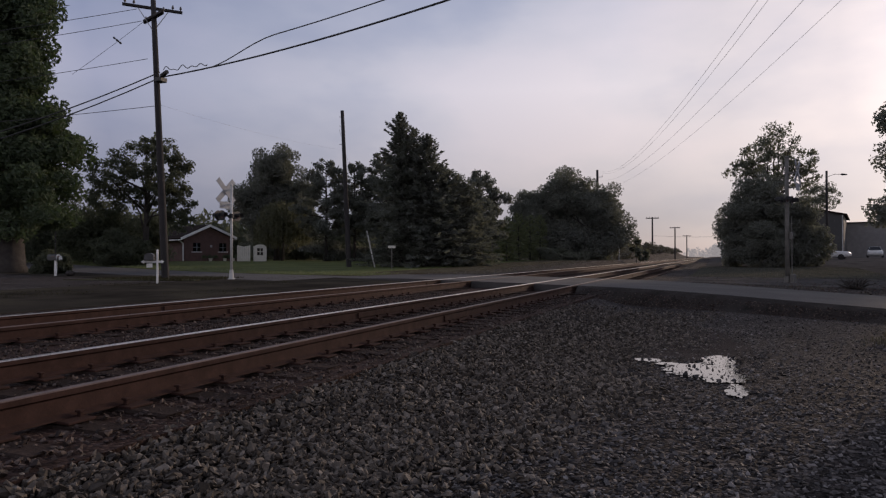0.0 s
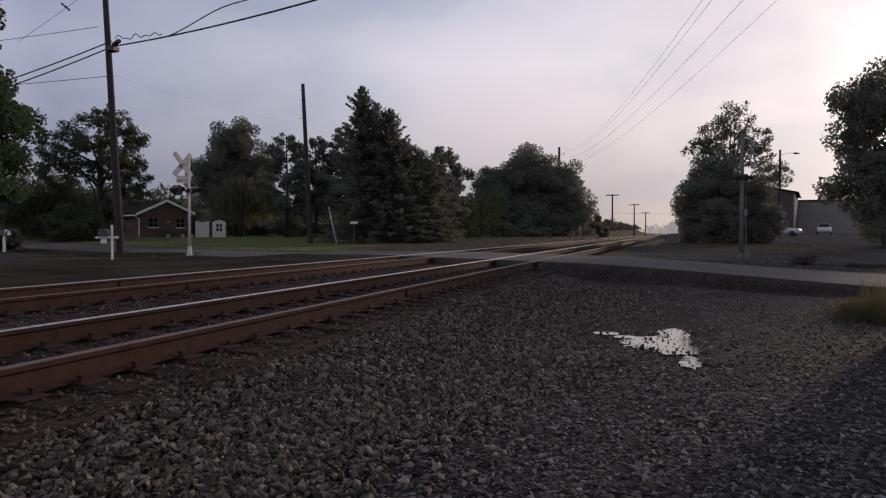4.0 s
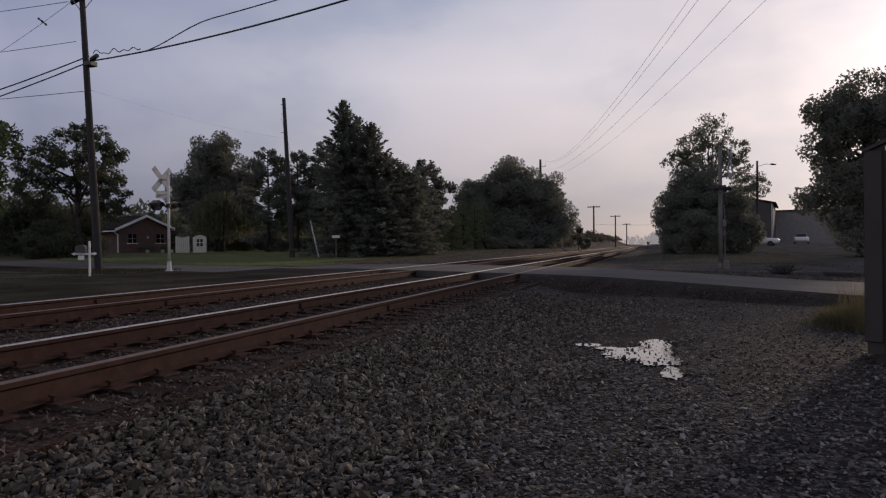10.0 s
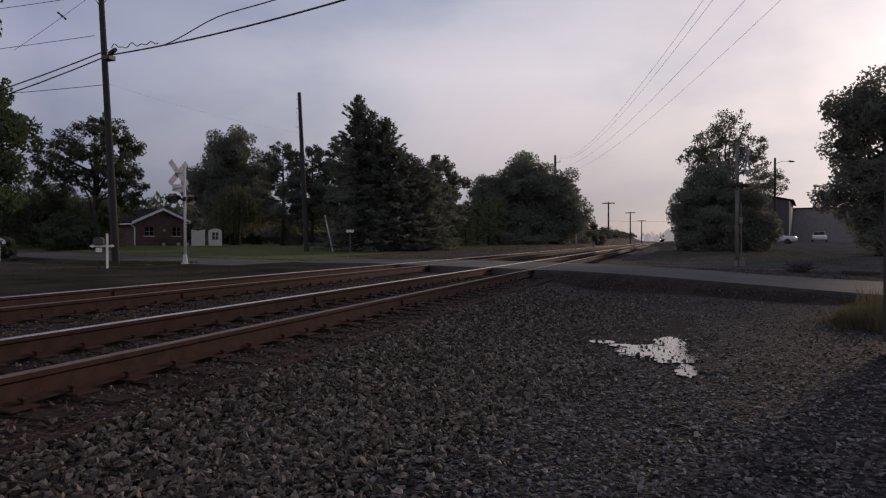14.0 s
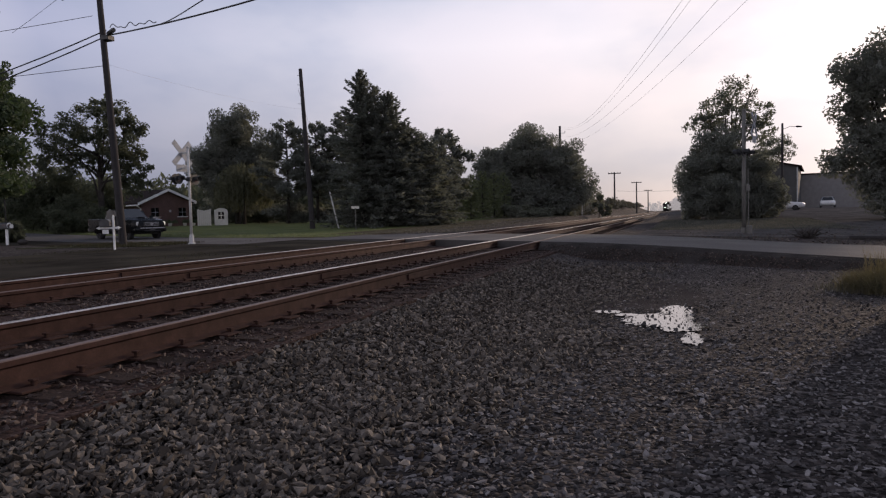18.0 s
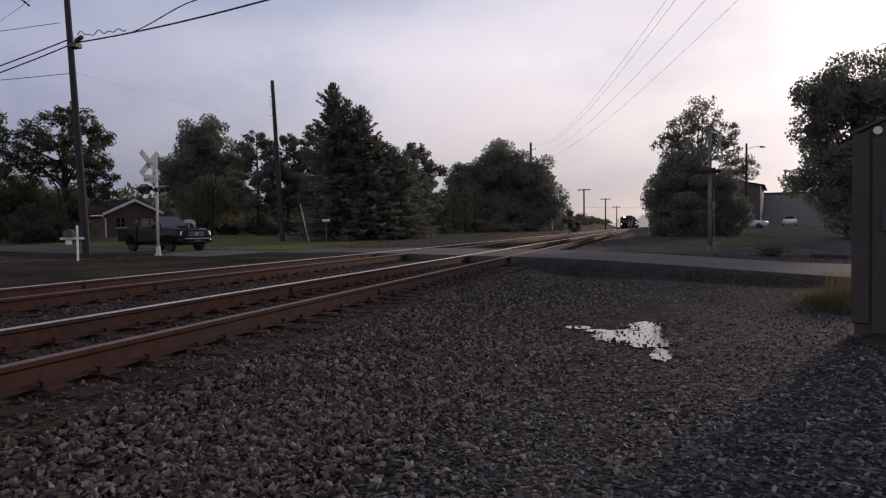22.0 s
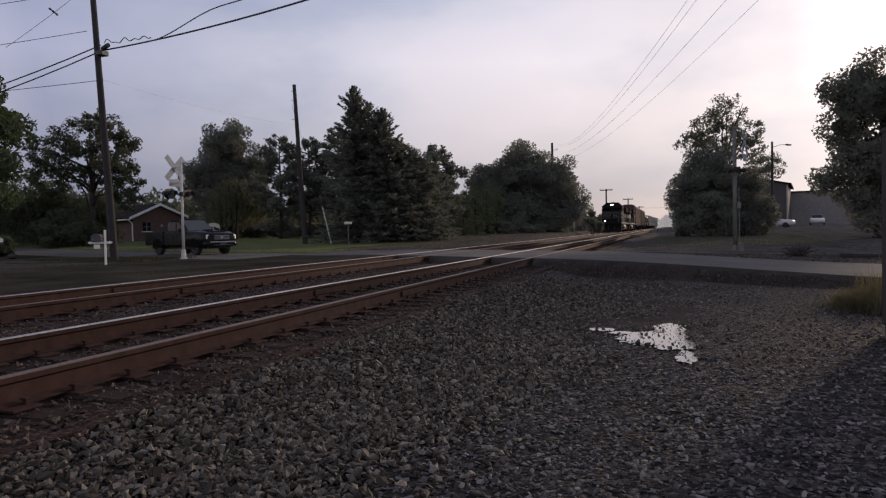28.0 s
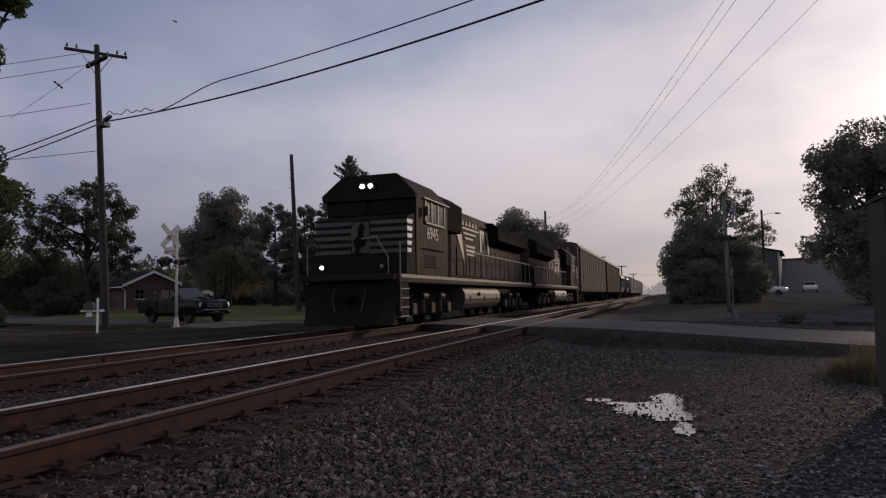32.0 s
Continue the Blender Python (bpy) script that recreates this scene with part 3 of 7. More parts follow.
def make_track(name, cx, label, y0, y1, shine):
    track = thing(name, (cx, 0, 0), label, "railway track", kind="structure")
    for s, sh in ((HALF, shine[0]), (-HALF, shine[1])):
        make_rail(track, s, sh)
    rng = random.Random(int(-cx * 100))
    shapes = []
    for k in range(4):
        bm = B(-1.3, 1.3, -0.115, 0.115, -0.36, -0.2, 0.012)
        for v in bm.verts:
            v.co += Vector((rng.uniform(-0.03, 0.03) if abs(v.co.x) > 1.2 else 0, rng.uniform(-0.008, 0.008), rng.uniform(-0.006, 0.004)))
        me = bpy.data.meshes.new("tie")
        bm.to_mesh(me)
        bm.free()
        me.materials.append(M["tie"])
        shapes.append(me)
    plate = bpy.data.meshes.new("tie_plate")
    bm = B(-0.18, 0.18, -0.1, 0.1, -0.202, -0.184, 0.004)
    bm.to_mesh(plate)
    bm.free()
    plate.materials.append(M["rust"])
    spike = bpy.data.meshes.new("spike")
    bm = bmesh.new()
    box(bm, -0.016, 0.016, -0.012, 0.012, -0.19, -0.152, 0.003)
    box(bm, -0.03, 0.022, -0.019, 0.019, -0.158, -0.142, 0.004)
    bm.to_mesh(spike)
    bm.free()
    spike.materials.append(M["rust"])
    y = y0
    while y < y1:
        if not (road_near(cx) - 1.0 < y < road_far(cx) + 1.0):
            tie = new("tie", shapes[rng.randrange(4)])
            tie.parent = track
            tie.matrix_basis = pose(rng.uniform(-0.05, 0.05), y, rng.uniform(-0.012, 0.0), 0, 0, rng.uniform(-1.5, 1.5))
            if y < 17 and y > 1.5:
                for s in (HALF, -HALF):
                    pl = new("tie_plate", plate)
                    pl.parent = track
                    pl.matrix_basis = pose(s, y, 0)
                    for q in (-1, 1):
                        sp = new("spike", spike)
                        sp.parent = track
                        sp.matrix_basis = pose(s + q * 0.088, y + rng.choice((-0.055, 0.055)), rng.uniform(-0.004, 0.012), 0, 0, 0 if q > 0 else 180)
        y += 0.5 + rng.uniform(-0.03, 0.03)
    return track


make_track("track_near", NEAR_X, "railway track with rusted rails on timber ties in ballast", -3, 70, (False, True))
make_track("track_far", FAR_X, "second railway track with worn rails on timber ties", -3, 70, (False, True))


# ---- trees ----
def leaf_cloud(rng, blobs, n, size, shell=0.55):
    """Leaves as bent quads, thrown into overlapping ellipsoids."""
    vol = np.array([b[3] * b[4] * b[5] for b in blobs]) ** (2 / 3)
    pick = rng.choice(len(blobs), n, p=vol / vol.sum())
    bl = np.array(blobs)[pick]
    d = rng.normal(size=(n, 3))
    d /= np.linalg.norm(d, axis=1)[:, None]
    # clumped: sprays gather round fewer directions
    r = 1 - (1 - shell) * rng.random(n) ** 1.6
    r *= 1 + 0.05 * rng.normal(size=n) * (rng.random(n) < 0.35)
    c = bl[:, :3] + d * r[:, None] * bl[:, 3:6]
    a = rng.normal(size=(n, 3))
    a /= np.linalg.norm(a, axis=1)[:, None]
    b = np.cross(a, rng.normal(size=(n, 3)))
    b /= np.linalg.norm(b, axis=1)[:, None]
    s = size * (0.6 + 0.8 * rng.random(n))[:, None]
    up = np.cross(a, b) * s * 0.25
    V = np.stack([c - a * s, c + b * s * 0.5 + up, c + a * s, c - b * s * 0.5 + up], 1).reshape(-1, 3)
    F = np.arange(n * 4).reshape(n, 4)
    return V, F


def clumps(rng, blobs, per, spread=0.34):
    """Break each ellipsoid into smaller clumps near its surface, for an uneven outline."""
    out = []
    for x, y, z, rx, ry, rz in blobs:
        for _ in range(per):
            d = rng.normal(size=3)
            d /= np.linalg.norm(d)
            k = 0.55 + 0.5 * rng.random()
            f = spread * (0.6 + 0.8 * rng.random())
            out.append((x + d[0] * rx * k, y + d[1] * ry * k, z + d[2] * rz * k, rx * f, ry * f, rz * f))
    return out


def tree(name, x, y, label, height, crown, n=5000, size=0.22, leaf="leaf", trunk_r=0.25, per=14, seed=1, core=0.62, limbs=6, shell=0.35, category="tree", spread=0.34):
    """A broadleaf tree: tapered trunk, limbs, and a crown of leaves on clumps. crown: ellipsoids in the tree's own space."""
    rng = np.random.default_rng(seed)
    t = thing(name, (x, y, float(ground_z(x, y)) - 0.05), label, category)
    top = height * 0.8
    path = [(0.06 * math.sin(h * 4 + seed), 0.05 * math.cos(h * 5 + seed), h * top) for h in (0, 0.03, 0.15, 0.35, 0.6, 0.85, 1.0)]
    rad = [trunk_r * k for k in (1.5, 1.12, 0.95, 0.8, 0.55, 0.28, 0.08)]
    part("trunk", T(path, rad, 9), M["bark"], t, smooth=True)
    for i in range(limbs):
        bm = bmesh.new()
        b = crown[i % len(crown)]
        h = 0.22 + 0.5 * rng.random()
        s = Vector((0, 0, h * top))
        d = np.clip(rng.normal(size=3), -1.1, 1.1)
        e = Vector((b[0] + d[0] * b[3] * 0.5, b[1] + d[1] * b[4] * 0.5, b[2] + abs(d[2]) * b[5] * 0.45))
        m = s.lerp(e, 0.5) + Vector((rng.normal() * 0.3, rng.normal() * 0.3, 0.25))
        tube(bm, [s, m, e], [trunk_r * 0.42, trunk_r * 0.26, trunk_r * 0.07], 6)
        for _ in range(2):
            q = m.lerp(e, 0.3 + 0.5 * rng.random())
            w = q + Vector((rng.normal() * b[3] * 0.35, rng.normal() * b[4] * 0.35, abs(rng.normal()) * b[5] * 0.3))
            tube(bm, [q, q.lerp(w, 0.5) + Vector((0, 0, 0.1)), w], [trunk_r * 0.16, trunk_r * 0.1, 0.01], 5)
        part("limb", bm, M["bark"], t, smooth=True)
    cl = clumps(rng, crown, per, spread)
    V, F = leaf_cloud(rng, cl, n, size, shell)
    if core:
        cv, cf = leaf_cloud(rng, [(b[0], b[1], b[2], b[3] * core, b[4] * core, b[5] * core) for b in crown], n // 2, size * 1.6, 0.1)
        F = np.concatenate([F, cf + len(V)])
        V = np.concatenate([V, cv])
    mesh_np("crown", V, F, M[leaf], t)
    return t


def conifer(name, x, y, label, height, radius, n=7000, seed=1, size=0.28, leaf="needle", low=0.04, ragged=0.25, power=0.85):
    """A spruce or pine: straight trunk, tiers of boughs that droop and turn up at the tips."""
    rng = np.random.default_rng(seed)
    t = thing(name, (x, y, float(ground_z(x, y)) - 0.05), label, "tree")
    part("trunk", T([(0, 0, 0), (0.03, 0, height * 0.5), (0, 0, height * 0.985)], [height * 0.018, height * 0.011, 0.02], 8), M["bark"], t, smooth=True)
    boughs = bmesh.new()
    vs, fs = [], []
    nb = int(height * 34)
    per = max(5, n // nb)
    for i in range(nb):
        h = low + (1 - low) * (i + rng.random()) / nb
        L = radius * (1 - h) ** power * (1 + ragged * rng.normal()) + 0.05
        L = max(0.08, L)
        a = rng.random() * 2 * math.pi
        d = np.array([math.cos(a), math.sin(a), 0])
        z = h * height
        rise = 0.55 * float(smooth01(0.45, 0.9, h)) + 0.12 - 0.3 * (1 - h)
        s, e = np.array([0, 0, z]), d * L + np.array([0, 0, z + L * rise])
        if i % 3 == 0:
            tube(boughs, [s, (s + e) / 2 + [0, 0, -0.04 * L], e], [0.035, 0.02, 0.006], 4, False)
        u = rng.random(per) ** 0.7
        c = s + (e - s) * u[:, None]
        side = np.array([-d[1], d[0], 0])
        w = (rng.random(per) - 0.5) * L * 0.55 * (1.05 - u)
        c = c + side * w[:, None] + np.stack([0 * u, 0 * u, -0.06 * L * np.sin(u * 3) + rng.normal(size=per) * 0.06], 1)
        dirv = d * 0.8 + side * np.sign(w)[:, None] * 0.6 + rng.normal(size=(per, 3)) * 0.25 + np.array([0, 0, 0.12])
        dirv /= np.linalg.norm(dirv, axis=1)[:, None]
        b = np.cross(dirv, rng.normal(size=(per, 3)))
        b /= np.linalg.norm(b, axis=1)[:, None]
        sz = size * (0.4 + 0.6 * min(1, (1 - h) * 3)) * (0.6 + 0.8 * rng.random(per))[:, None]
        vs.append(np.stack([c - dirv * sz * 0.6, c + b * sz * 0.28, c + dirv * sz, c - b * sz * 0.28], 1).reshape(-1, 3))
    V = np.concatenate(vs)
    tagged(part("bough_wood", boughs, M["bark"], t), kind="stuff")
    mesh_np("crown", V, np.arange(len(V)).reshape(-1, 4), M[leaf], t)
    return t


def pine(name, x, y, label, height, radius, boughs, n, seed, leaf="needle"):
    """An old pine: bare lower trunk, boughs at uneven heights that sweep out and up, each with flat tufts of needles."""
    rng = np.random.default_rng(seed)
    t = thing(name, (x, y, float(ground_z(x, y)) - 0.05), label, "tree")
    part("trunk", T([(0, 0, 0), (0.06, 0.02, height * 0.5), (0, 0, height * 0.97)], [height * 0.017, height * 0.011, 0.03], 8), M["bark"], t, smooth=True)
    wood, tufts = bmesh.new(), []
    for i in range(boughs):
        h = 0.22 + 0.78 * (i + 0.6 * rng.random()) / boughs
        reach = radius * min(1.0, 1.9 * (1 - h) ** 0.75 + 0.1) * (0.6 + 0.5 * rng.random())
        a = 2.4 * i + rng.normal() * 0.4
        d = Vector((math.cos(a), math.sin(a), 0))
        s0 = Vector((0, 0, h * height * 0.96))
        e0 = s0 + d * reach + Vector((0, 0, reach * (0.12 + 0.25 * h) + 0.1))
        tube(wood, [s0, s0.lerp(e0, 0.55) - Vector((0, 0, 0.05 * reach)), e0], [0.06, 0.035, 0.012], 5, False)
        for u in (0.55, 0.8, 1.0) if reach > 0.7 else (1.0,):
            c = s0.lerp(e0, u)
            w = 0.22 + 0.24 * reach * (0.5 + 0.7 * rng.random())
            tufts.append((c.x + rng.normal() * 0.12, c.y + rng.normal() * 0.12, c.z + 0.08, w * 0.9, w * 0.9, 0.18 + 0.3 * w))
    tagged(part("bough_wood", wood, M["bark"], t), kind="stuff")
    V, F = leaf_cloud(rng, tufts, n, 0.15, 0.0)
    mesh_np("crown", V, F, M[leaf], t)
    return t


def weeping(name, x, y, label, height, radius, strands):
    """A weeping tree: arching limbs, and twigs that hang from a dome nearly to the ground."""
    rng = np.random.default_rng(8)
    t = thing(name, (x, y, float(ground_z(x, y)) - 0.05), label, "tree")
    part("trunk", T([(0, 0, 0), (0.05, 0, height * 0.3), (0, 0.05, height * 0.6)], [0.2, 0.15, 0.08], 8), M["bark"], t, smooth=True)
    for k in range(7):
        a = 0.9 * k
        d = Vector((math.cos(a), math.sin(a), 0)) * radius * 0.7
        part("limb", T([(0, 0, height * 0.45), d * 0.5 + Vector((0, 0, height * 0.82)), d + Vector((0, 0, height * 0.78))], [0.08, 0.05, 0.015], 6), M["bark"], t, smooth=True)
    a, r = rng.random(strands) * 2 * math.pi, np.sqrt(rng.random(strands))
    top = height * (0.60 + 0.38 * np.sqrt(1 - r * r)) + 0.15 * rng.normal(size=strands)
    low = np.maximum(1.4, top - height * (0.3 + 0.4 * rng.random(strands)))
    per = 34
    u = rng.random((strands, per))
    z = top[:, None] + (low - top)[:, None] * u
    rr = (radius * r)[:, None] * (1 + 0.08 * u) + 0.05 * rng.normal(size=u.shape)
    c = np.stack([rr * np.cos(a)[:, None], rr * np.sin(a)[:, None], z], -1).reshape(-1, 3)
    n = len(c)
    way = np.array([0, 0, -1]) + 0.35 * rng.normal(size=(n, 3))
    way /= np.linalg.norm(way, axis=1)[:, None]
    side = np.cross(way, rng.normal(size=(n, 3)))
    side /= np.linalg.norm(side, axis=1)[:, None]
    V = np.stack([c - way * 0.13, c + side * 0.06, c + way * 0.15, c - side * 0.06], 1).reshape(-1, 3)
    mesh_np("crown", V, np.arange(4 * n).reshape(n, 4), M["leaf_willow"], t)
    return t


# west side, from the big maple by the lane round to the wood beyond the line
tree("tree", -38.5, 26.7, "large green broadleaf tree beside the lane", 19, [(0.1, 0.1, 4.7, 3.4, 3.4, 2.1), (0.1, 0.2, 7.7, 3.2, 3.2, 2.6), (-0.2, 0, 11.4, 2.9, 2.9, 2.6), (-0.4, 0, 14.4, 2.7, 2.7, 2.4), (-0.4, 0, 16.8, 2.0, 2.0, 1.8), (1.7, 2.2, 19.2, 1.3, 1.3, 0.6)], 46000, 0.15, "leaf_warm", 0.75, 22, 3, limbs=10)
tree("tree", -43.4, 41.4, "open-crowned dark tree with sky showing through", 11.6, [(-0.4, 0.2, 8.4, 2.4, 2.4, 1.8), (1.4, 1.0, 7.4, 2.0, 2.0, 1.7), (-2.1, -1.4, 7.4, 1.9, 1.9, 1.5), (1.9, 1.5, 5.0, 1.4, 1.4, 1.4), (-2.4, -1.9, 5.2, 1.5, 1.5, 1.2), (0.6, 0.5, 9.7, 1.6, 1.6, 1.1), (1.0, 0.6, 5.9, 1.6, 1.6, 1.1), (2.0, 1.6, 3.7, 1.1, 1.1, 1.0), (-0.6, -0.5, 5.6, 1.3, 1.3, 0.9)], 17000, 0.12, "leaf_shade", 0.26, 34, 5, core=0.0, limbs=14, spread=0.24, shell=0.1)
tree("tree", -46.9, 61.5, "thin half-bare tree behind the house", 8.2, [(0, 0, 6.2, 1.6, 1.6, 1.7), (0.8, 0.6, 4.2, 1.3, 1.3, 1.2)], 2200, 0.14, "leaf_autumn", 0.16, 7, 6, core=0.0, limbs=10)
tree("tree", -46.3, 62.8, "tall dark broadleaf tree behind the lawn", 14.2, [(0, 0, 10.3, 3.0, 3.0, 2.8), (-2.1, -1.4, 6.7, 2.6, 2.6, 2.9), (2.1, 1.6, 7.2, 2.7, 2.7, 2.9), (0.6, 0, 4.3, 3.6, 3.6, 3.1)], 34000, 0.13, "leaf_dark", 0.3, 36, 7, spread=0.26)
weeping("weeping_tree", -43.9, 60.65, "olive weeping tree with hanging twigs behind the playhouse", 6.6, 2.9, 560)
pine("pine_tree", -37.4, 59.1, "dark pine with gaps between its boughs", 10.6, 3.0, 42, 10500, 9)
pine("pine_tree", -34.9, 60.6, "dark pine with gaps between its boughs", 10.4, 2.8, 40, 9800, 10)
pine("pine_tree", -32.4, 62.3, "dark pine with gaps between its boughs", 11.4, 3.2, 44, 11500, 11)
pine("pine_tree", -30.2, 62.8, "dark pine with gaps between its boughs", 11.0, 2.9, 40, 9800, 111)
conifer("spruce_tree", -22.84, 46.71, "tall dark spruce standing on the lawn", 12.0, 2.8, 26000, 12, 0.2, ragged=0.3, power=0.66, low=0.06)
conifer("spruce_tree", -22.2, 47.9, "dark spruce crowding the tallest one", 10.9, 2.6, 15000, 121, 0.2, ragged=0.35, power=0.58)
conifer("spruce_tree", -21.0, 47.56, "dark spruce crowding the tallest one", 10.3, 2.85, 20000, 122, 0.2, ragged=0.3, power=0.64, low=0.06)
conifer("spruce_tree", -20.07, 49.05, "dark spruce beside the taller one", 7.9, 2.6, 16000, 13, 0.2, ragged=0.3, power=0.58)
conifer("spruce_tree", -19.63, 50.3, "dark spruce beside the taller one", 7.3, 2.7, 13000, 123, 0.2, ragged=0.3, power=0.5)
conifer("spruce_tree", -19.15, 51.56, "dark spruce beside the taller one", 6.7, 2.7, 12000, 14, 0.2, ragged=0.3, power=0.48)
pine("pine_tree", -20.36, 58.56, "ragged pine with upturned boughs", 8.6, 2.7, 42, 10000, 15)
pine("pine_tree", -22.6, 60.2, "ragged pine with upturned boughs", 7.4, 2.8, 34, 8000, 16)
for i, (x, y, h) in enumerate([(-22.2, 58.3, 4.3), (-21.4, 60.6, 4.5), (-20.7, 63.0, 4.7), (-20.0, 65.4, 4.5), (-19.4, 67.8, 4.9), (-18.8, 70.2, 4.8), (-18.3, 72.6, 5.0)]):
    conifer("arborvitae", x, y, "clipped dark evergreen in a hedge row", h, 1.05, 3200, 30 + i, 0.17, "leaf_hedge", ragged=0.1, power=0.36)
tree("tree", -16.6, 78.6, "broad round dark tree beside the line", 11.9, [(0, 0, 7.6, 4.1, 4.1, 3.2), (-4.3, -0.6, 6.4, 2.6, 2.6, 2.4), (3.4, 0.8, 5.9, 3.8, 3.8, 3.2), (-2.6, 0, 3.4, 4.2, 4.2, 3.2), (4.4, 0.8, 2.9, 3.2, 3.2, 3.0), (0.4, -1, 2.6, 4.4, 4.4, 2.6), (-5.2, -1.2, 4.4, 1.9, 1.9, 1.8)], 62000, 0.125, "leaf_dark", 0.45, 40, 17, spread=0.25, limbs=8, core=0.74)
tree("shrub", -9.9, 90.2, "small leafy shrub at the edge of the bank", 3.4, [(0, 0, 2.2, 1.0, 1.0, 1.0), (0.6, 0.3, 1.2, 0.9, 0.9, 0.8)], 700, 0.25, "leaf", 0.06, 6, 18, core=0.0, category="shrub")
# low growth that closes the west side
for i, (x, y, r, h, lf) in enumerate([(-48.5, 41.0, 2.9, 4.9, "leaf_shade"), (-44.0, 39.5, 2.3, 2.4, "leaf_shade"), (-50, 42, 3.6, 5.9, "leaf_shade"), (-48.8, 46.0, 2.9, 5.0, "leaf_shade"), (-55, 44.8, 3.6, 5.4, "leaf_shade"), (-59, 31, 3.2, 4.6, "leaf_shade"), (-66, 34, 4.4, 6.2, "leaf_shade"), (-53, 37.5, 3.4, 6.2, "leaf_shade"),
                                        (-46.0, 66.3, 2.8, 2.4, "leaf_dark"), (-38.4, 60.2, 2.4, 2.0, "leaf_dark"), (-35.4, 62.0, 2.2, 1.7, "leaf_dark"), (-32.0, 62.6, 2.2, 1.6, "leaf_dark"), (-30.0, 64, 2.4, 2.0, "leaf_dark"), (-50.6, 66.5, 3.0, 3.4, "leaf_dark"),
                                        (-16.6, 70.5, 1.6, 1.4, "leaf"), (-14.6, 73.0, 1.5, 1.1, "leaf"), (-13.0, 77, 1.6, 1.3, "leaf"), (-42.9, 37.8, 1.6, 1.9, "leaf_shade"), (-35.0, 26.6, 0.95, 1.35, "leaf_shade")]):
    tree("shrub", x, y, "low dark shrub at the foot of the trees", h, [(0, 0, h * 0.5, r, r, h * 0.52), (r * 0.5, 0.3, h * 0.4, r * 0.6, r * 0.6, h * 0.4)], 3600, 0.13, lf, 0.07, 14, 50 + i, limbs=3, category="shrub")
# woods far behind, one mass
rng = np.random.default_rng(77)
far = []
for a in np.arange(-72, -17, 1.3):
    d = 95 + 25 * rng.random()
    hgt = 5.2 + 2.8 * rng.random()
    far.append((d * math.sin(radians(a)), d * math.cos(radians(a)), hgt * 0.4, 4.5, 4.5, hgt * 0.62))
V, F = leaf_cloud(rng, clumps(rng, far, 8, 0.42), 24000, 0.34, 0.4)
V2, F2 = leaf_cloud(rng, [(b[0], b[1], b[2], b[3] * 0.8, b[4] * 0.8, b[5] * 0.8) for b in far], 10000, 0.7, 0.2)
tagged(mesh_np("far_woods", np.concatenate([V, V2]), np.concatenate([F, F2 + len(V)]), M["leaf_shade"]), "dark belt of woods far behind the house", "woods", kind="stuff")
far = []
for k in range(26):
    y = 330 + 240 * rng.random()
    x = -0.002 * y + rng.uniform(-9, 26) - 4
    if -16 < x < -1 and y < 640:
        x += 16
    hgt = 5 + 6 * rng.random()
    far.append((x, y, hgt * 0.4 + float(track_z(y)), 6, 6, hgt * 0.7))
for k in range(10):
    off = -46 + 6.4 * k
    hgt = 12 + 6 * rng.random()
    far.append((960 * off / 1184, 960 + 12 * rng.random(), hgt * 0.42 - 1.5, 5.5, 5.5, hgt * 0.6))
# grey emission on these far trees stands in for haze
M["misty"] = mat("haze_glow_foliage", (0.10, 0.10, 0.095), 0.9, 0, 0.1, 0.2, 2, 0)
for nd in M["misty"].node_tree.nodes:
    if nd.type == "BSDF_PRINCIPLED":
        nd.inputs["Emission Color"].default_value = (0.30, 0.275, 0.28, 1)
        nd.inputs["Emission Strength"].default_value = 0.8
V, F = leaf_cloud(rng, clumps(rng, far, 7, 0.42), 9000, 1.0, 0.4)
tagged(mesh_np("distant_trees", V, F, M["misty"]), "distant trees with a haze glow at the end of the line", "woods", kind="stuff")

# east side
tree("bush_mass", 4.0, 60.6, "dense dark overgrown bush beside the line", 8.6, [(-0.6, 0, 5.2, 2.7, 2.7, 2.2), (-2.2, 0, 3.4, 2.0, 2.0, 2.4), (1.0, 0.2, 4.0, 2.1, 2.1, 2.2), (-2.3, -0.3, 1.6, 1.6, 1.6, 1.7), (-0.4, -0.8, 2.0, 3.0, 2.8, 2.1), (1.6, -0.3, 1.7, 2.0, 2.0, 1.9), (2.7, 0.4, 2.0, 1.6, 1.6, 1.7)], 52000, 0.105, "leaf_dark", 0.3, 40, 20, spread=0.25, limbs=6, category="bush")
tree("tree", 4.6, 66.0, "tall thin-crowned tree rising behind the bush", 12.4, [(0.5, 0, 10.7, 2.0, 2.0, 1.8), (-1.6, 0, 9.7, 1.8, 1.8, 1.5), (2.0, 0.3, 9.5, 1.6, 1.6, 1.6), (-2.7, 0, 8.4, 1.4, 1.4, 1.0), (-0.4, 0, 8.4, 2.4, 2.4, 1.4), (1.9, 0, 7.6, 1.6, 1.6, 1.1)], 7000, 0.12, "leaf", 0.22, 34, 21, core=0.0, limbs=12, spread=0.26, shell=0.1)
tree("tree", 13.6, 113.2, "sparse small-leaved tree behind the roof", 12.9, [(0, 0, 10.6, 1.9, 1.9, 1.6), (1.7, 0.3, 9.2, 1.6, 1.6, 1.3), (-1.6, 0, 9.4, 1.4, 1.4, 1.3), (0.2, 0, 8.2, 2.2, 2.2, 1.4)], 4200, 0.13, "leaf", 0.12, 20, 22, core=0.0, limbs=12)
